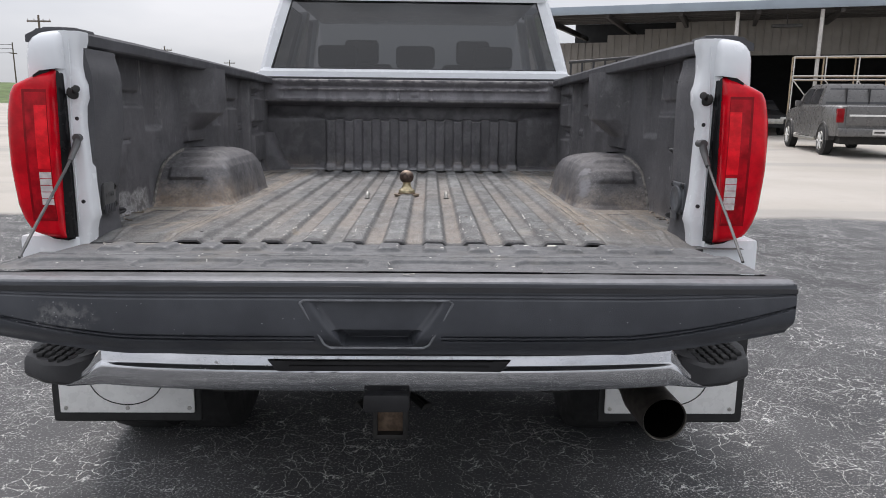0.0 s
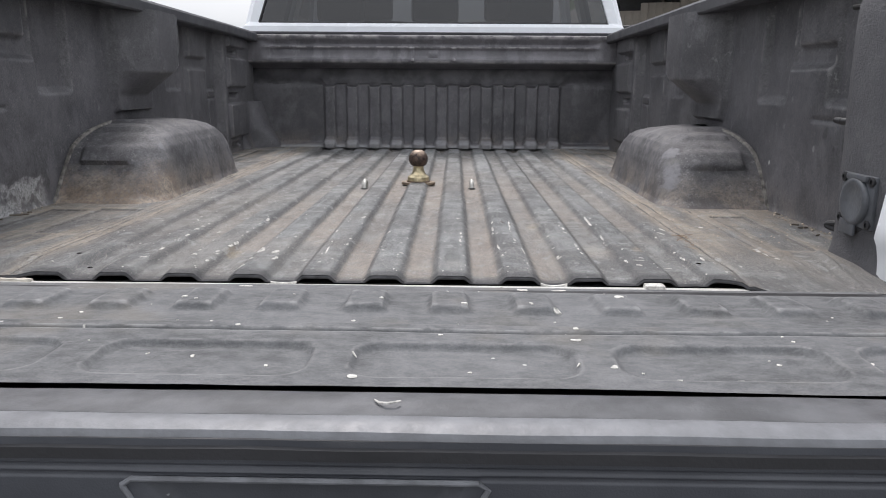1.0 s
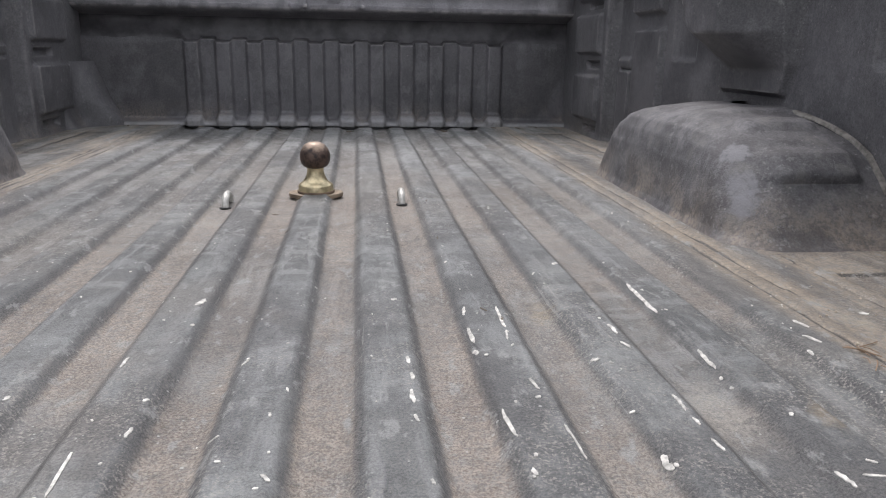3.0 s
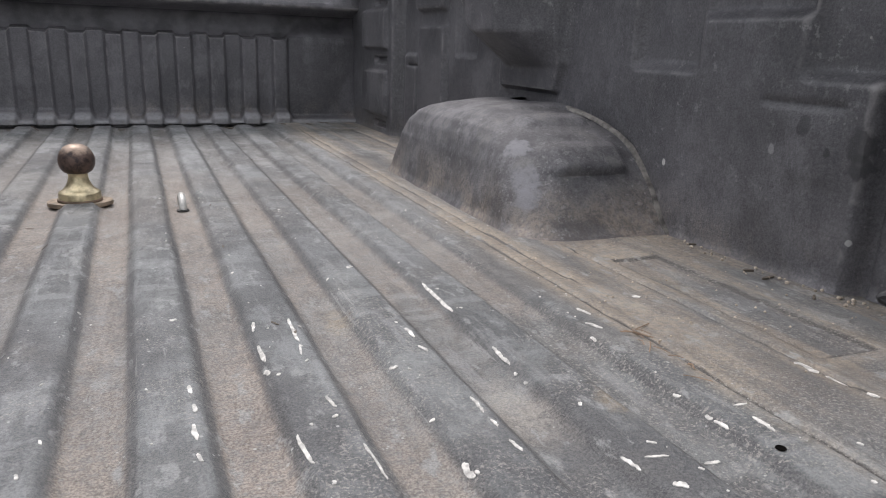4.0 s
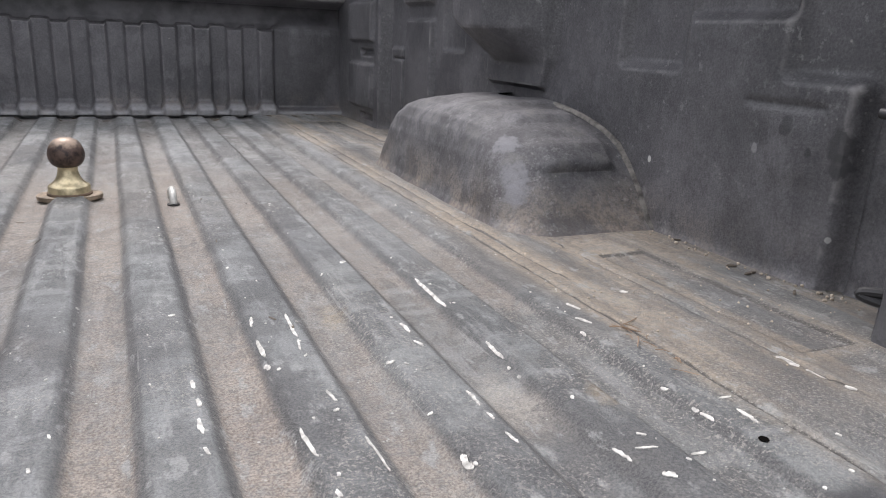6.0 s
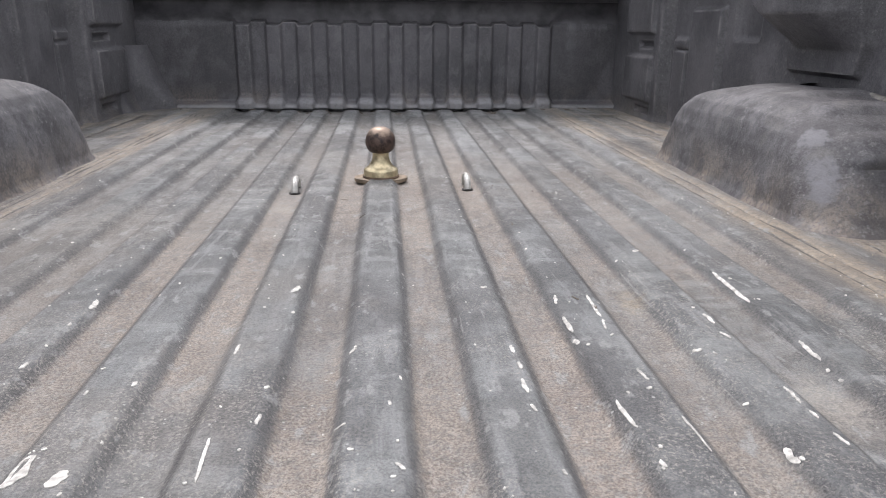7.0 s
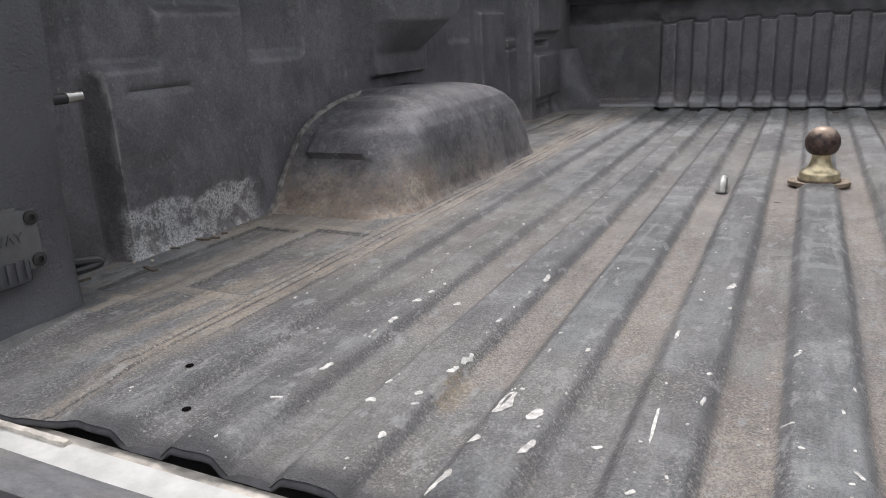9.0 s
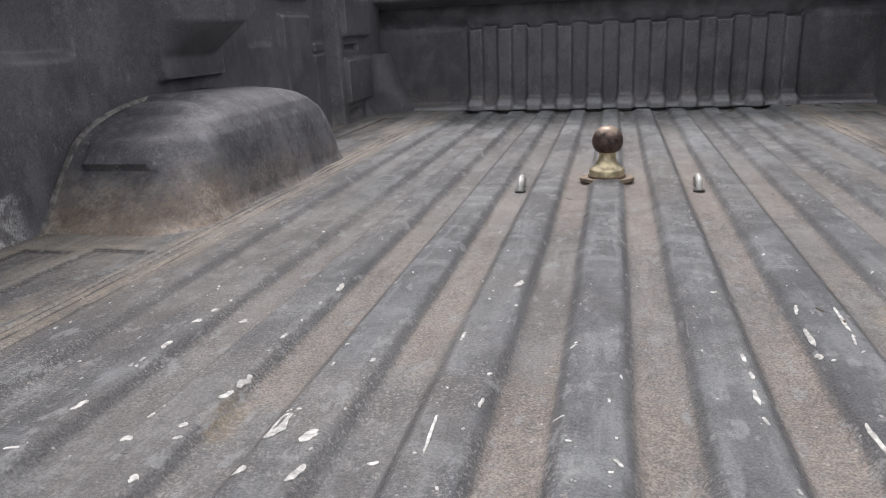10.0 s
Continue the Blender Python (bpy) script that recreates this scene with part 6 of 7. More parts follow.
# ---- chips where pale paint shows through the liner ----
CHIPS = (
    [(-0.312, 0.225, 0.025, 0.0056, 86), (-0.314, 0.196, 0.019, 0.004, 79), (-0.245, 0.154, 0.038, 0.0147, 84), (-0.214, 0.143, 0.02, 0.0109, 76), (-0.204, 0.096, 0.024, 0.0054, 78), (-0.247, 0.093, 0.011, 0.0095, 64), (-0.121, 0.161, 0.055, 0.0031, 93), (-0.16, 0.135, 0.009, 0.0044, 22), (-0.429, 0.283, 0.018, 0.0059, 93), (-0.432, 0.345, 0.012, 0.0081, 78), (-0.43, 0.378, 0.01, 0.0059, 78), (-0.397, 0.382, 0.01, 0.0091, 58), (-0.436, 0.234, 0.007, 0.0036, 100), (-0.429, 0.234, 0.004, 0.0025, 92), (-0.432, 0.247, 0.01, 0.0037, 99), (-0.316, 0.319, 0.013, 0.0032, 85), (-0.313, 0.473, 0.025, 0.0049, 89), (-0.315, 0.415, 0.007, 0.0028, 87)],
    [(-0.241, 0.264, 0.008, 0.0027, 87), (-0.243, 0.309, 0.005, 0.0032, 63), (-0.206, 0.278, 0.008, 0.0043, 70), (-0.132, 0.344, 0.021, 0.004, 87), (-0.091, 0.214, 0.016, 0.0035, 84), (-0.092, 0.266, 0.006, 0.0038, 56), (-0.096, 0.504, 0.023, 0.0071, 78), (-0.091, 0.436, 0.007, 0.0034, 65), (-0.321, 0.141, 0.008, 0.0067, 60), (-0.316, 0.124, 0.009, 0.0031, 57), (-0.358, 0.152, 0.008, 0.0061, 82), (-0.357, 0.115, 0.009, 0.0052, 97), (-0.317, 0.071, 0.006, 0.006, 72), (-0.238, 0.18, 0.004, 0.0031, 63), (-0.205, 0.126, 0.004, 0.0025, 85), (-0.022, 0.336, 0.007, 0.0056, 77), (0.202, 0.458, 0.021, 0.0042, 83), (0.2, 0.391, 0.041, 0.0041, 91)],
    [(0.199, 0.35, 0.013, 0.0041, 101), (0.206, 0.335, 0.005, 0.004, 68), (0.239, 0.435, 0.064, 0.0044, 89), (0.236, 0.383, 0.024, 0.0025, 83), (0.236, 0.357, 0.006, 0.0025, 56), (0.13, 0.328, 0.016, 0.0042, 92), (0.131, 0.293, 0.014, 0.0041, 95), (0.129, 0.255, 0.025, 0.0044, 93), (0.129, 0.217, 0.012, 0.0035, 102), (0.202, 0.206, 0.046, 0.0033, 93), (0.238, 0.27, 0.022, 0.0035, 98), (0.235, 0.245, 0.006, 0.0042, 32), (0.206, 0.134, 0.008, 0.0042, 95), (0.31, 0.324, 0.008, 0.0034, 105), (0.012, 0.233, 0.007, 0.0028, 108), (0.022, 0.278, 0.006, 0.0025, 106), (0.019, 0.143, 0.01, 0.0047, 131), (0.014, 0.131, 0.004, 0.0026, 14)],
    [(-0.017, 0.167, 0.005, 0.003, 157), (-0.027, 0.206, 0.01, 0.0032, 161), (0.089, 0.116, 0.002, 0.0025, 135), (0.125, 0.499, 0.007, 0.0069, 19), (0.425, 0.494, 0.103, 0.0039, 89), (0.423, 0.318, 0.042, 0.003, 88), (0.42, 0.282, 0.005, 0.0025, 91), (0.42, 0.262, 0.005, 0.0025, 101), (0.352, 0.391, 0.026, 0.0052, 91), (0.351, 0.349, 0.016, 0.0045, 105), (0.353, 0.227, 0.029, 0.0035, 88), (0.353, 0.194, 0.012, 0.003, 94), (0.353, 0.158, 0.017, 0.0034, 95), (0.309, 0.147, 0.02, 0.0046, 93), (0.312, 0.139, 0.005, 0.0025, 105), (0.312, 0.321, 0.005, 0.0045, 127), (0.31, 0.221, 0.005, 0.0028, 122), (0.355, 0.632, 0.011, 0.007, 48)],
    [(0.439, 0.073, 0.011, 0.0074, 134), (0.447, 0.109, 0.019, 0.003, 166), (0.425, 0.111, 0.022, 0.0025, 95), (0.498, 0.104, 0.014, 0.0043, 174), (0.535, 0.15, 0.008, 0.0025, 96), (0.535, 0.136, 0.016, 0.0025, 94), (0.563, 0.119, 0.025, 0.0051, 85), (0.535, 0.191, 0.008, 0.0025, 103), (0.567, 0.391, 0.023, 0.0059, 102), (0.553, 0.349, 0.022, 0.006, 111), (0.536, 0.324, 0.011, 0.0025, 88), (0.659, 0.414, 0.009, 0.0091, 90), (0.69, 0.188, 0.026, 0.01, 100), (0.694, 0.157, 0.022, 0.0041, 98), (0.7, 0.124, 0.011, 0.0068, 104), (0.57, 0.152, 0.015, 0.0027, 177), (0.456, 0.127, 0.008, 0.0036, 141), (0.246, 0.173, 0.05, 0.0034, 93)],
    [(-0.248, 0.033, 0.031, 0.0078, 82), (-0.316, 0.069, 0.01, 0.0038, 86), (-0.431, 0.157, 0.018, 0.0066, 77), (-0.437, 0.088, 0.012, 0.0048, 11), (-0.12, 0.068, 0.008, 0.0053, 36), (-0.359, 0.116, 0.018, 0.0073, 169)],
)
GATE_CHIPS = [(0.018, -0.499, 0.010, 0.008, 0), (0.278, -0.465, 0.009, 0.006, 60), (0.343, -0.489, 0.011, 0.007, 0), (0.259, -0.346, 0.006, 0.008, 0), (0.253, -0.386, 0.012, 0.006, 0), (0.339, -0.214, 0.013, 0.009, 20), (0.1, -0.32, 0.006, 0.005, 0), (0.011, -0.432, 0.005, 0.004, 0), (0.394, -0.495, 0.007, 0.005, 0), (-0.137, -0.349, 0.006, 0.004, 0), (-0.106, -0.319, 0.006, 0.004, 0), (0.13, -0.252, 0.007, 0.006, 40), (0.25, -0.26, 0.012, 0.007, 40), (0.02, -0.235, 0.006, 0.004, 60), (-0.24, -0.24, 0.008, 0.004, 20), (0.22, -0.098, 0.016, 0.009, 0), (0.275, -0.099, 0.022, 0.006, 0), (-0.20, -0.1, 0.02, 0.005, 0), (0.024, -0.068, 0.009, 0.006, 0), (0.050, -0.067, 0.016, 0.006, 0), (0.191, -0.069, 0.011, 0.011, 30), (0.281, -0.069, 0.024, 0.006, 0), (0.342, -0.070, 0.017, 0.009, 0)]


def flake(x, y, length, width, angle, height, rnd):
    """A thin ragged flake laid on a surface."""
    n = 26
    ca, sa = math.cos(radians(angle)), math.sin(radians(angle))
    top, low = [], []
    seed, bend = rnd.uniform(0, 50), rnd.uniform(-0.25, 0.25)
    for i in range(n):
        a = 2 * math.pi * i / n
        c, d = math.cos(a), math.sin(a)
        # squarish ends, a ragged torn edge and a slight bend
        u = 0.5 * length * math.copysign(abs(c) ** 0.7, c) * (1 + 0.10 * noise.noise((seed, c * 3, d * 3)))
        v = 0.5 * width * math.copysign(abs(d) ** 0.8, d) * (1 + 0.55 * noise.noise((c * length / width * 1.3, d * 1.5, seed)) + 0.25 * noise.noise((c * 9, d * 9, seed)))
        v += bend * width * (1 - (2 * u / length) ** 2) + 0.35 * width * noise.noise((u / width * 0.6, seed, 2))
        px, py = x + u * ca - v * sa, y + u * sa + v * ca
        top.append((px, py, height(px, py) + 0.0008))
        low.append((px, py, height(px, py) - 0.002))
    return top + low, [tuple(range(n))] + [(i, n + i, n + (i + 1) % n, (i + 1) % n) for i in range(n)]


rnd = random.Random(7)


def on_floor(x, y):
    return BED + floor_height(x, y)


def on_gate(x, y):
    return 1.026 + gate_top_height(x, y)


flakes = [flake(x, y, n, 0.82 * w, a, on_floor, rnd) for rows in CHIPS for x, y, n, w, a in rows]
for i in range(210):
    k = rnd.randint(-5, 5)
    x = k * PITCH + rnd.choice((-1, 1)) * rnd.uniform(0.010, 0.024) if rnd.random() < 0.8 else rnd.uniform(-0.62, 0.72)
    s = 0.0011 + 0.0024 * rnd.random() ** 2
    flakes.append(flake(x, rnd.uniform(0.03, 1.0) ** 1.3 * 1.2, s * rnd.uniform(1, 2.2), s, rnd.uniform(60, 120), on_floor, rnd))
tagged(part("chipped_coating", merge(*flakes), CHIP, pickup, "pale paint showing through chips in the floor liner"), kind="stuff")
flakes = [flake(*c, on_gate, rnd) for c in GATE_CHIPS]
for i in range(60):
    s = rnd.uniform(0.002, 0.0045)
    flakes.append(flake(rnd.uniform(-0.75, 0.75), rnd.uniform(-0.5, -0.1), s * rnd.uniform(1, 2), s, rnd.uniform(0, 180), on_gate, rnd))
tagged(part("tailgate_chipping", merge(*flakes), CHIP, gate, "pale chips in the tailgate liner"), kind="stuff")
# flat black discs, the dark depth of the holes painted on
for x, y in ((-0.520, 0.060), (-0.563, 0.110), (0.546, 0.085)):
    part("drain_hole", lathe([(0.0044, 0.0006), (0.0042, 0.0010), (0, 0.0010)], 14, Matrix.Translation((x, y, on_floor(x, y)))), SOOT_AND_HOLE, pickup, "round liner hole drawn as a flat black disc")
for x0, x1, lift in ((-0.184, -0.142, 0.0022), (0.258, 0.301, 0.0035)):
    part("lifted_paint", loft([[(x0 + (x1 - x0) * t, -0.0175, 0.9935), (x0 + (x1 - x0) * t, -0.0165, 0.9942 + lift * (2 * t - 1) ** 2), (x0 + (x1 - x0) * t, -0.013, 0.9945 + lift * (2 * t - 1) ** 2), (x0 + (x1 - x0) * t, -0.012, 0.9935)] for t in steps(0, 1, 0.1)]), CHIP, pickup, "curled pale paint lifting off the sill")
part("crumbled_sealer", loft([[(x, -0.0255, 0.9935), (x, -0.0245 + 0.002 * noise.noise((x * 60, 1, 4)), 0.9975 + 0.0025 * noise.noise((x * 70, 2, 1))), (x, -0.0195, 0.9985 + 0.003 * noise.noise((x * 55, 5, 2))), (x, -0.0165, 0.9935)] for x in steps(-0.79, -0.575, 0.004)]), DIRTY_SILL, pickup, "crumbling beige sealer along the sill")
part("white_clip", rbox((0.424, -0.036, 0.986), (0.456, -0.014, 1.001), 0.004), CHIP, pickup, "broken white plastic piece at the lip")
part("paint_curl", tube([(0.046, -0.553, 1.0372), (0.050, -0.560, 1.038), (0.058, -0.565, 1.0395), (0.066, -0.564, 1.0405), (0.070, -0.560, 1.0395)], [0.0008, 0.0012, 0.0014, 0.0012, 0.0008], 6), CHIP, gate, "curl of pale lifted coating on the cap")


def face_flake(x, z, size, rnd):
    """A ragged pale scuff on the outer tailgate skin."""
    y = gate_face(x, (1.036 - z) / 0.152)[1] - 0.0012
    pts = []
    for i in range(9):
        a = 2 * math.pi * i / 9
        q = size * rnd.uniform(0.35, 1.0)
        pts.append((x + q * math.cos(a), z + 0.6 * q * math.sin(a)))
    return [(p, y, h) for p, h in pts] + [(p, y + 0.003, h) for p, h in pts], [tuple(range(9))] + [(i, 9 + i, 9 + (i + 1) % 9, (i + 1) % 9) for i in range(9)]


marks = [face_flake(rnd.gauss(-0.60, 0.045), rnd.gauss(0.965, 0.018), rnd.uniform(0.0006, 0.0022), rnd) for i in range(22)]
marks += [face_flake(rnd.uniform(-0.75, 0.75), rnd.uniform(0.93, 1.0), rnd.uniform(0.0008, 0.002), rnd) for i in range(24)]
tagged(part("tailgate_scuffing", merge(*marks), SCUFF, gate, "pale scuffs on the outer tailgate skin"), kind="stuff")
crumbs = []
for i in range(60):
    side = 1 if i % 4 else -1
    x, y, q = side * rnd.uniform(0.885, 0.925), rnd.uniform(0.27, 0.66), rnd.uniform(0.001, 0.0032)
    crumbs.append(lathe([(0.6 * q, -0.002), (q, 0.3 * q), (0.7 * q, 0.8 * q), (0.2 * q, q)], 6, Matrix.Translation((x, y, on_floor(x, y) + 0.001)) @ pose(0, 0, 0, rnd.uniform(-20, 20), 0, rnd.uniform(0, 90))))
for i in range(50):
    x, y, q = rnd.uniform(0.58, 0.88), rnd.uniform(0.15, 0.62), rnd.uniform(0.0008, 0.002)
    crumbs.append(lathe([(0.6 * q, -0.001), (q, 0.3 * q), (0.3 * q, q)], 5, Matrix.Translation((x, y, on_floor(x, y) + 0.0005))))
tagged(part("crumbled_grit", merge(*crumbs), GRIT), "pale grit crumbled along the foot of the bed walls", "grit", kind="stuff").matrix_world = TRUCK
straw = []
for i in range(14):
    x, y, a = rnd.gauss(0.578, 0.010), rnd.uniform(0.19, 0.36), rnd.gauss(95, 30)
    n = rnd.uniform(0.008, 0.03)
    dx, dy = 0.5 * n * math.cos(radians(a)), 0.5 * n * math.sin(radians(a))
    z = 1.0105 + rnd.uniform(0.0, 0.002)
    straw.append(tube([(x - dx, y - dy, z), (x + rnd.uniform(-0.002, 0.002), y, z + rnd.uniform(0.0, 0.002)), (x + dx, y + dy, z)], rnd.uniform(0.0004, 0.0008), 5))
tagged(part("dry_straw", merge(*straw), STRAW), "bits of dry straw caught in a floor seam", "straw", kind="stuff").matrix_world = TRUCK
leaf_bits = []
for i in range(46):
    x, y = rnd.uniform(-0.9, 0.9), 2.40 + rnd.uniform(-0.05, 0.03)
    if i % 3 == 0:
        x, y = rnd.choice((-1, 1)) * rnd.uniform(0.86, 0.93), rnd.uniform(0.25, 0.62)
    leaf_bits.append(flake(x, y, rnd.uniform(0.008, 0.026), rnd.uniform(0.003, 0.006), rnd.uniform(0, 180), lambda a, b: on_floor(a, b) + 0.002, rnd))
for i in range(26):
    leaf_bits.append(flake(rnd.uniform(-0.6, 0.6), rnd.uniform(0.4, 2.2), rnd.uniform(0.006, 0.016), rnd.uniform(0.0015, 0.003), rnd.uniform(0, 180), on_floor, rnd))
tagged(part("leaf_litter", merge(*leaf_bits), WOOD), "bits of dry leaf and grit on the bed floor", "litter", kind="stuff").matrix_world = TRUCK


# ---- the lot around ----
def parked_truck():
    m = Matrix.Translation((11.05, 17.82, 0)) @ Matrix(((0.973, 0.231, 0, 0), (-0.231, 0.973, 0, 0), (0, 0, 1, 0), (0, 0, 0, 1)))
    ob = thing("parked_pickup", "grey metallic crew-cab pickup parked before the open shed", "pickup truck", m=m)
    W = 1.86
    # origin: the rear left wheel's contact; x to the truck's right, y toward its nose

    def slab(rows):
        """Cross sections (y, half width at sill, at belt, sill height, belt height)."""
        c = W / 2 - 0.12
        return loft([[(c - a, y, z0), (c - b, y, (z0 + z1) / 2 + 0.05), (c - b + 0.03, y, z1 - 0.04), (c - b + 0.09, y, z1), (c + b - 0.09, y, z1), (c + b - 0.03, y, z1 - 0.04), (c + b, y, (z0 + z1) / 2 + 0.05), (c + a, y, z0)] for y, a, b, z0, z1 in rows])
    c = W / 2 - 0.12
    part("body", slab([(-1.12, 0.92, 0.95, 0.62, 1.30), (-1.05, 0.96, 1.0, 0.55, 1.33), (0.5, 0.97, 1.0, 0.52, 1.34), (0.9, 0.97, 1.0, 0.45, 1.34), (3.0, 0.97, 1.0, 0.45, 1.32), (3.3, 0.97, 1.0, 0.5, 1.27), (4.3, 0.96, 0.98, 0.52, 1.18), (4.6, 0.85, 0.9, 0.6, 1.05)]), GREY_PAINT, ob, "grey metallic body", angle=40)
    cab_ = part("cab", loft([[(c - b, y0, z), (c + b, y0, z), (c + b, y1, z), (c - b, y1, z)] for z, b, y0, y1 in ((1.30, 0.94, 0.62, 3.15), (1.62, 0.86, 0.70, 2.85), (1.86, 0.76, 0.86, 2.45), (1.93, 0.68, 0.98, 2.30))]), GREY_PAINT, ob, "grey crew cab", angle=30)
    part("rear_window", loft([[(c - b, y, z), (c + b, y, z)] for z, b, y in ((1.38, 0.82, 0.630), (1.80, 0.68, 0.812))], closed=False, caps=False), GLASS_FAR, cab_, "dark rear window")
    for dx in (-0.29, 0.29):
        part("window_bar", rbox((c + dx - 0.01, 0.62, 1.38), (c + dx + 0.01, 0.80, 1.80), 0.004), BLACK, cab_)
    for s in (-1, 1):
        for y0, y1 in ((0.95, 1.72), (1.80, 2.75)):
            part("side_window", loft([[(c + s * (b + 0.012), a, z), (c + s * (b + 0.012), e, z)] for z, b, a, e in ((1.36, 0.925, y0, y1), (1.60, 0.868, y0 + 0.03, y1 - (0.12 if y1 > 2 else 0.02)), (1.80, 0.787, y0 + 0.08, y1 - (0.30 if y1 > 2 else 0.04)))], closed=False, caps=False), GLASS_FAR, cab_, "dark side window")
        part("door_mirror", rbox((c + s * 1.05 - 0.09, 2.55, 1.28), (c + s * 1.05 + 0.09, 2.65, 1.46), 0.03), GREY_PAINT, cab_)
        part("step_bar", tube([(c + s * 0.99, 0.65, 0.45), (c + s * 1.02, 0.75, 0.40), (c + s * 1.02, 2.8, 0.40), (c + s * 0.99, 2.9, 0.45)], 0.045, 10), BARE, ob, "grey step bar")
        part("tail_lamp", rbox((c + s * 0.90 - 0.085, -1.135, 0.90), (c + s * 0.90 + 0.085, -0.98, 1.26), 0.02), LENS_DARK, ob, "red tail lamp")
        for y in (0.0, 3.68):
            arch = [(c + s * 1.008, y + 0.50 * math.cos(a), 0.42 + 0.50 * math.sin(a)) for a in steps(0, math.pi, math.pi / 12)]
            part("wheel_arch", loft([[(p[0] - s * 0.05, p[1], p[2]) for p in arch], [(p[0] + s * 0.012, p[1], p[2]) for p in arch], [(p[0] + s * 0.012, y + (p[1] - y) * 0.88, 0.42 + (p[2] - 0.42) * 0.88) for p in arch], [(p[0] - s * 0.30, y + (p[1] - y) * 0.88, 0.42 + (p[2] - 0.42) * 0.88) for p in arch]], closed=False, caps=False), GREY_PAINT, ob, "flared wheel arch")
            part("wheel_well", lathe([(0.0, -0.02), (0.44, -0.01), (0.44, 0.01), (0, 0.012)], 24, Matrix.Translation((c + s * 0.985, y, 0.43)) @ pose(0, 0, 0, 0, 90, 0)), BLACK, ob)
            w = part("wheel", lathe([(0.10, 0.09), (0.20, 0.10), (0.255, 0.135), (0.26, 0.12), (0.26, -0.12), (0.1, -0.12)], 24, Matrix.Translation((c + s * 0.90, y, 0.385)) @ pose(0, 0, 0, 0, 90 * s, 0)), BARE, ob, "alloy wheel")
            part("tyre", lathe([(0.25, -0.12), (0.33, -0.135), (0.378, -0.11), (0.386, 0.0), (0.378, 0.11), (0.33, 0.135), (0.25, 0.12)], 32, Matrix.Translation((c + s * 0.90, y, 0.385)) @ pose(0, 0, 0, 0, 90, 0)), RUBBER, w, "black tyre")
            for i in range(6):
                a = i * math.pi / 3
                part("spoke", tube([(c + s * 1.028, y + 0.05 * math.cos(a), 0.385 + 0.05 * math.sin(a)), (c + s * 1.032, y + 0.245 * math.cos(a), 0.385 + 0.245 * math.sin(a))], [0.035, 0.022], 8), STEEL, w)
    part("tailgate", rbox((c - 0.78, -1.15, 0.82), (c + 0.78, -1.09, 1.32), 0.02), GREY_PAINT, ob, "grey tailgate")
    part("tailgate_trim", rbox((c - 0.70, -1.165, 1.06), (c + 0.70, -1.145, 1.11), 0.006), STEEL, ob, "bright tailgate trim strip")
    part("rear_bumper", rbox((c - 0.95, -1.28, 0.55), (c + 0.95, -1.05, 0.76), 0.04, 3), GREY_PAINT, ob, "grey rear bumper")
    part("licence_plate", rbox((c - 0.16, -1.295, 0.60), (c + 0.16, -1.275, 0.74), 0.004), POST, ob, "pale licence plate")
    part("plate_bars", rbox((c - 0.12, -1.30, 0.645), (c + 0.12, -1.293, 0.69), 0.001), RAFTER, ob)
    part("underside", rbox((c - 0.8, -0.9, 0.34), (c + 0.8, 4.2, 0.55), 0.03), DARK_METAL, ob)


GLASS_FAR = plain("far_dark_glass", (0.03, 0.032, 0.036), 0.08, vary=0.2, bump=0)
parked_truck()

# the open metal shed
SHED = Matrix.Translation((5.4, 31.4, 0)) @ Matrix(((0.927, 0.375, 0, 0), (-0.375, 0.927, 0, 0), (0, 0, 1, 0), (0, 0, 0, 1)))
shed = thing("metal_shed", "long open-fronted metal shed with beige siding and grey roof", "shed", m=SHED)
part("roof", merge(loft([[(-1.5, -0.3, 5.28), (36, -0.3, 5.28), (36, 14, 6.0), (-1.5, 14, 6.0)], [(-1.5, -0.3, 5.34), (36, -0.3, 5.34), (36, 14, 6.06), (-1.5, 14, 6.06)]])), ROOFING, shed, "grey sheet-metal roof")
part("fascia", rbox((-1.5, -0.36, 5.02), (36, -0.28, 5.36), 0.01), ROOFING, shed, "blue-grey metal fascia")
for i in range(11):
    part("rafter", rbox((-0.5 + 3.0 * i, -0.2, 4.86), (-0.34 + 3.0 * i, 12, 5.12), 0.01), RAFTER, shed)
for j in range(5):
    part("purlin", rbox((-1.4, 0.5 + 1.1 * j, 4.98 + 0.04 * j), (36, 0.62 + 1.1 * j, 5.16 + 0.05 * j), 0.01), RAFTER, shed)
for u in (7.8, 10.9, 14.0, 20.0, 26.0, 32.0):
    part("post", tube([(u, 0.1, 0), (u, 0.1, 5.0)], 0.075, 14), POST, shed, "white steel post")
panel = rbox((0.0, 5.0, 0.0), (0.34, 5.06, 1.0), 0.012, 1)
rib_ = rbox((0.30, 4.96, 0.0), (0.36, 5.04, 1.0), 0.012, 1)
for i in range(100):
    u = -1.4 + 0.36 * i
    low = 3.55 if u > 6.9 else 0.0
    high = 5.5 if u > 5.0 else (4.85 if u > 3.4 else (4.6 if u > 1.6 else 4.25))
    part("siding_panel", merge(moved(panel, Matrix.Translation((u, 0, low)) @ Matrix.Diagonal((1.06, 1, high - low, 1))), moved(rib_, Matrix.Translation((u, 0, low)) @ Matrix.Diagonal((1, 1, high - low, 1)))), SIDING, shed)
part("back_wall", rbox((-1.5, 13.8, 0), (36, 14, 6.02), 0.01), DARKNESS, shed, "back wall with the shed's indoor shade in its colour")
part("end_wall", rbox((36, 0, 0), (36.1, 14, 5.9), 0.01), SIDING, shed)
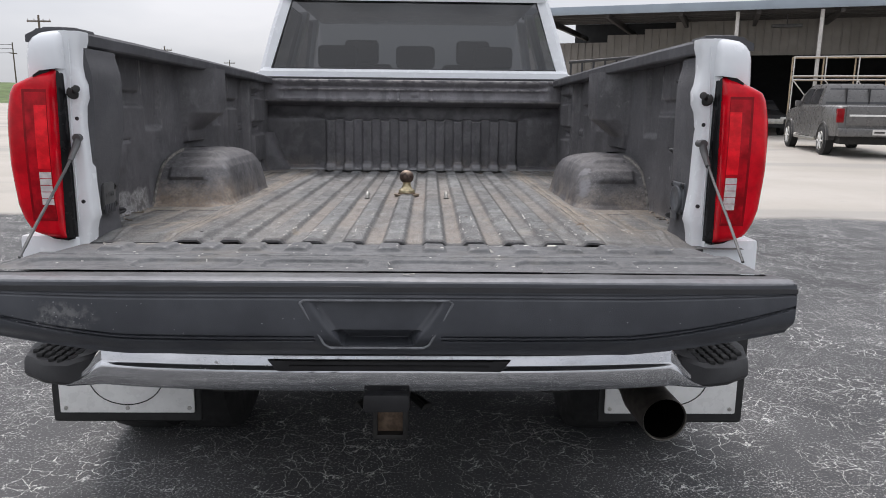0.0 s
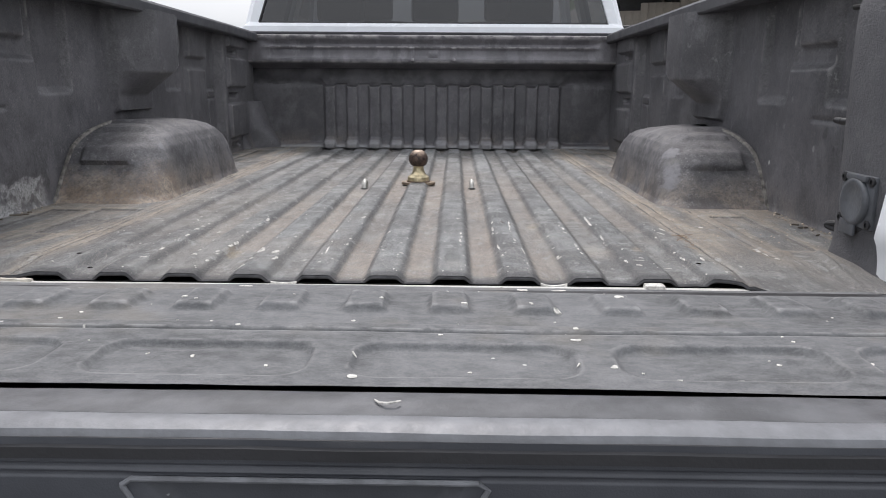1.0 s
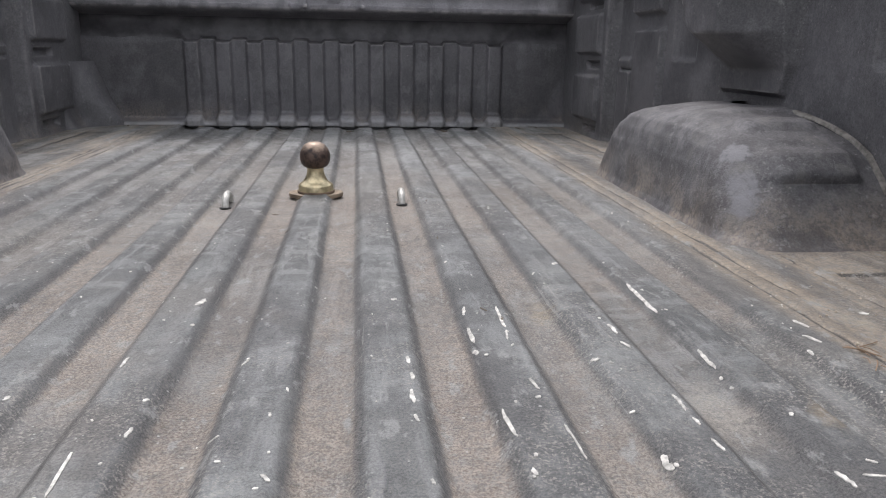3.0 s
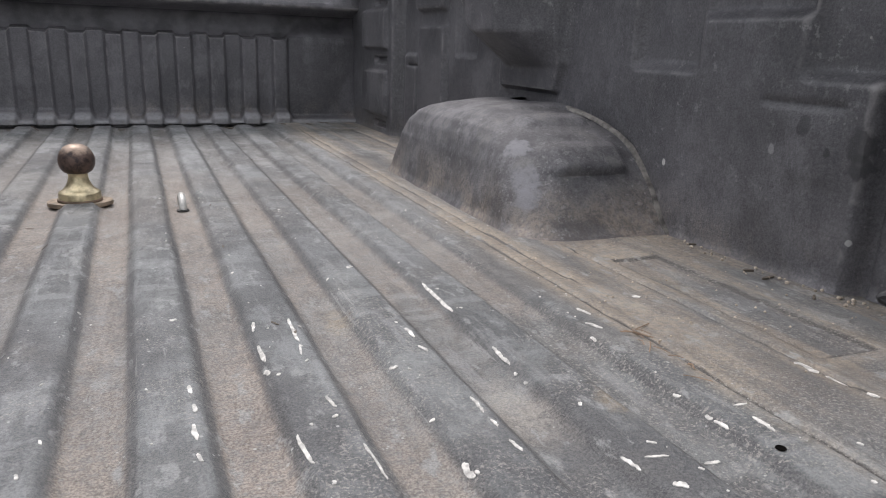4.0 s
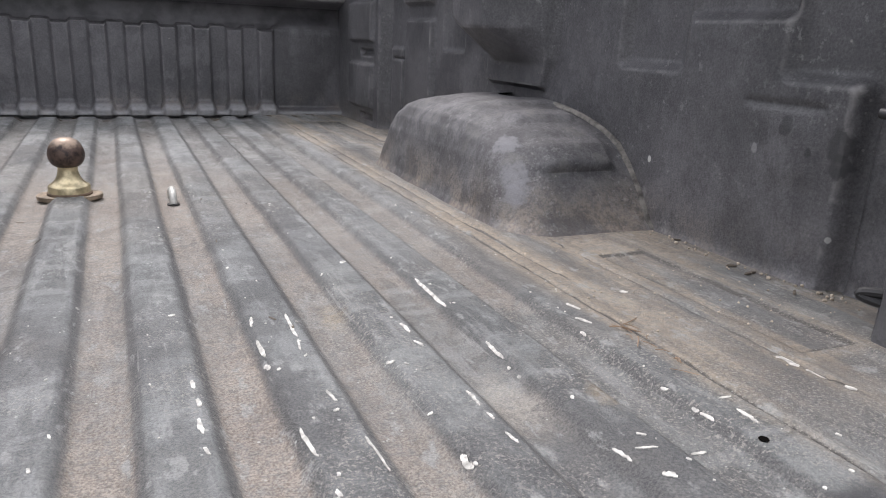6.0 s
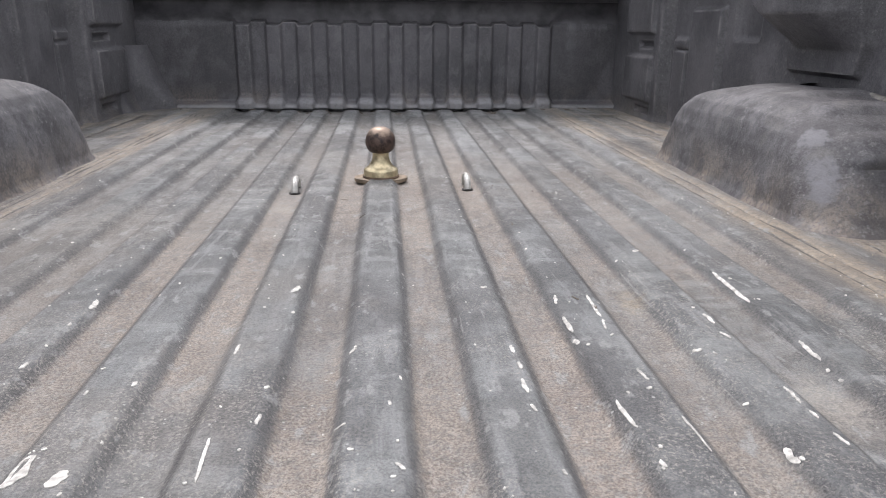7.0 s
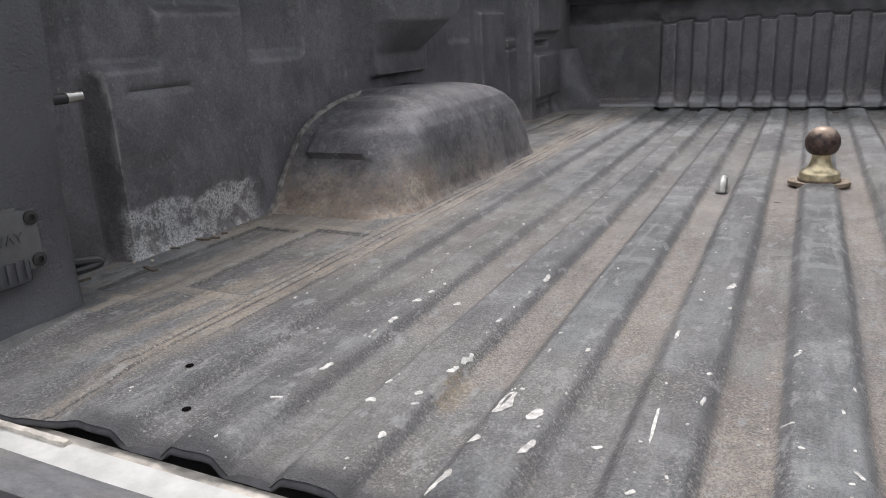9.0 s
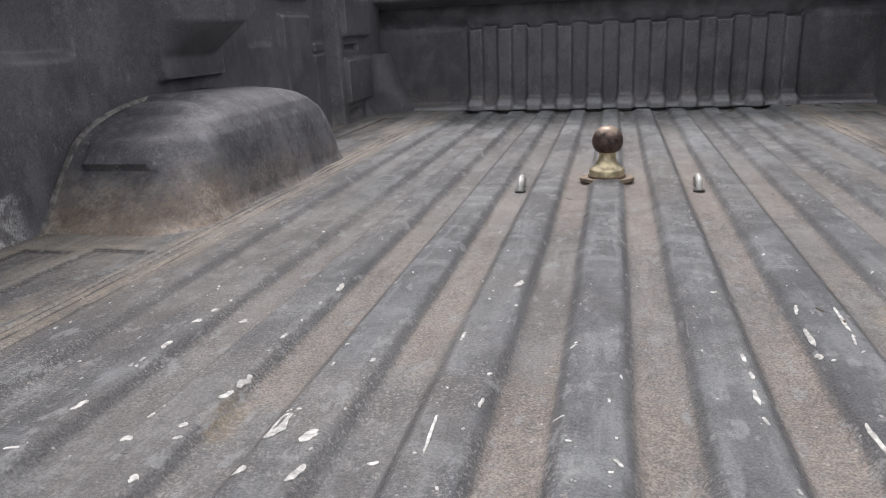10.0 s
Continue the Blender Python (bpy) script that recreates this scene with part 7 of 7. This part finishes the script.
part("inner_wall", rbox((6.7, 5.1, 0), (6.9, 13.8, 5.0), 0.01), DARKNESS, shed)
part("hanging_lamp", merge(rbox((9.2, 2.2, 4.55), (10.4, 2.5, 4.68), 0.02), tube([(9.8, 2.35, 4.65), (9.8, 2.35, 5.1)], 0.02, 6)), DULL, shed, "hanging strip lamp")

rack = thing("steel_rack", "welded steel pipe rack standing in front of the shed", "rack", m=SHED @ Matrix.Translation((10.0, -0.9, 0)))
for z in (2.28, 2.42, 3.15):
    part("rail", tube([(0, 0, z), (5.6, 0, z)], 0.024, 8), POST, rack, "pale pipe rail")
    part("rear_rail", tube([(0, 0.9, z), (5.6, 0.9, z)], 0.03, 8), TAN, rack, "tan pipe rail")
for i in range(6):
    part("upright", tube([(1.12 * i, 0, 0.0 if i % 2 == 0 else 2.28), (1.12 * i, 0, 3.15)], 0.022, 8), POST if i != 4 else TAN, rack)
    part("cross_tube", tube([(1.12 * i, 0, 3.15), (1.12 * i, 0.9, 3.15)], 0.03, 8), TAN, rack)
    part("rear_leg", tube([(1.12 * i, 0.9, 0.0), (1.12 * i, 0.9, 3.15)], 0.03, 8), TAN, rack)
    part("brace", tube([(1.12 * i, 0, 2.28), (1.12 * i + 0.5, 0.4, 1.7)], 0.025, 6), POST, rack)

rail_fence = thing("rail_fence", "black pipe fence with close uprights before the shed", "fence", m=Matrix.Translation((3.2, 14.6, 0)) @ pose(0, 0, 0, 0, 0, -6))
part("top_rail", tube([(0, 0, 2.22), (3.4, 0, 2.50)], 0.035, 8), BLACK, rail_fence)
part("bottom_rail", tube([(0, 0, 1.2), (3.4, 0, 1.2)], 0.035, 8), BLACK, rail_fence)
for i in range(14):
    part("upright", tube([(0.05 + 0.25 * i, 0, 0.0), (0.05 + 0.25 * i, 0, 2.22 + 0.0206 * i)], 0.026, 6), BLACK, rail_fence)


def dark_car(u, v, turn):
    ob = thing("shaded_car", "dark car standing in the shade of the shed", "car", "cars in the shed", SHED @ Matrix.Translation((u, v, 0)) @ pose(0, 0, 0, 0, 0, turn))
    part("body", loft([[(-0.9, y, 0.35), (-0.92, y, z), (-0.8, y, z + 0.08), (0.8, y, z + 0.08), (0.92, y, z), (0.9, y, 0.35)] for y, z in ((-2.2, 0.6), (-2.1, 0.8), (-1.0, 0.95), (2.0, 1.0), (2.2, 0.7))]), CABIN, ob, "dark body")
    part("cabin", loft([[(-a, y0, z), (a, y0, z), (a, y1, z), (-a, y1, z)] for z, a, y0, y1 in ((1.0, 0.85, -1.0, 1.9), (1.5, 0.66, -0.2, 1.5))]), GLASS_FAR, ob, "dark windows")
    part("grille", rbox((-0.7, -2.24, 0.5), (0.7, -2.18, 0.72), 0.02), BARE, ob, "dull grille")
    for s in (-1, 1):
        part("headlamp", rbox((s * 0.72 - 0.14, -2.24, 0.70), (s * 0.72 + 0.14, -2.12, 0.80), 0.03), STEEL, ob)
        for y in (-1.4, 1.4):
            part("wheel", lathe([(0.0, -0.1), (0.33, -0.1), (0.33, 0.1), (0, 0.1)], 20, Matrix.Translation((s * 0.82, y, 0.33)) @ pose(0, 0, 0, 0, 90, 0)), RUBBER, ob)


dark_car(8.9, 3.2, 10)
dark_car(12.6, 3.6, 4)
dark_car(16.0, 3.4, -4)

# utility poles, wires and the far verge
for i, (x, y, h) in enumerate(((-43.2, 82.0, 10.0), (-46.9, 131.0, 10.0), (-48.4, 179.0, 10.0))):
    pole = thing("utility_pole", "weathered wooden utility pole with a crossarm", "utility pole", "poles along the road", Matrix.Translation((x, y, 0)))
    part("mast", tube([(0, 0, 0), (0, 0, h)], [0.16, 0.11], 10), WOOD, pole)
    part("crossarm", rbox((-1.3, -0.06, h - 0.75), (1.3, 0.06, h - 0.58), 0.02), WOOD, pole)
    for dx in (-1.2, -0.5, 0.5, 1.2):
        part("insulator", lathe([(0.05, 0), (0.07, 0.08), (0.03, 0.2)], 8, Matrix.Translation((dx, 0, h - 0.58))), BARE, pole)
for k, z in enumerate((9.6, 10.4, 11.2)):
    tagged(part("overhead_wire", tube([(-260 + 16 * i, 150, z - 1.2 * math.sin(math.pi * i / 11)) for i in range(12)], 0.045, 5), DARK_METAL), "thin dark overhead wire across the sky", "wire", "overhead wires")
for x in (-260, -84):
    pole = thing("utility_pole", "weathered wooden utility pole with a crossarm", "utility pole", "poles along the road", Matrix.Translation((x, 150, 0)))
    part("mast", tube([(0, 0, 0), (0, 0, 11.6)], [0.16, 0.11], 10), WOOD, pole)
    part("crossarm", rbox((-0.06, -1.3, 9.4), (0.06, 1.3, 9.6), 0.02), WOOD, pole)
bank = sheet(steps(-700, 500, 10), [118, 124, 135, 150, 170, 200, 400], lambda x, y: (x, y, 0.03 + 4.2 * soft(y, 124, 172) + (0.8 * noise.noise((x * 0.05, y * 0.05, 1)) if y > 124 else 0)))
tagged(part("grass_bank", bank, GRASS), "low green grass bank beyond the road", "grass bank", kind="structure")
# lamp standards behind the camera, seen in the rear window
for x, y, h in ((-5.6, -24.0, 12.2), (-4.4, -25.0, 11.3), (-3.3, -24.0, 12.0)):
    lamp = thing("street_lamp", "tall dark street lamp with a short arm", "street lamp", "lamps of the lot", Matrix.Translation((x, y, 0)))
    part("column", tube([(0, 0, 0), (0, 0, h)], [0.10, 0.06], 8), DARK_METAL, lamp)
    part("arm", tube([(0, 0, h - 0.1), (-0.9, 0, h + 0.15)], 0.05, 6), DARK_METAL, lamp)
    part("lamp_head", rbox((-1.4, -0.12, h + 0.08), (-0.8, 0.12, h + 0.22), 0.03), DARK_METAL, lamp)
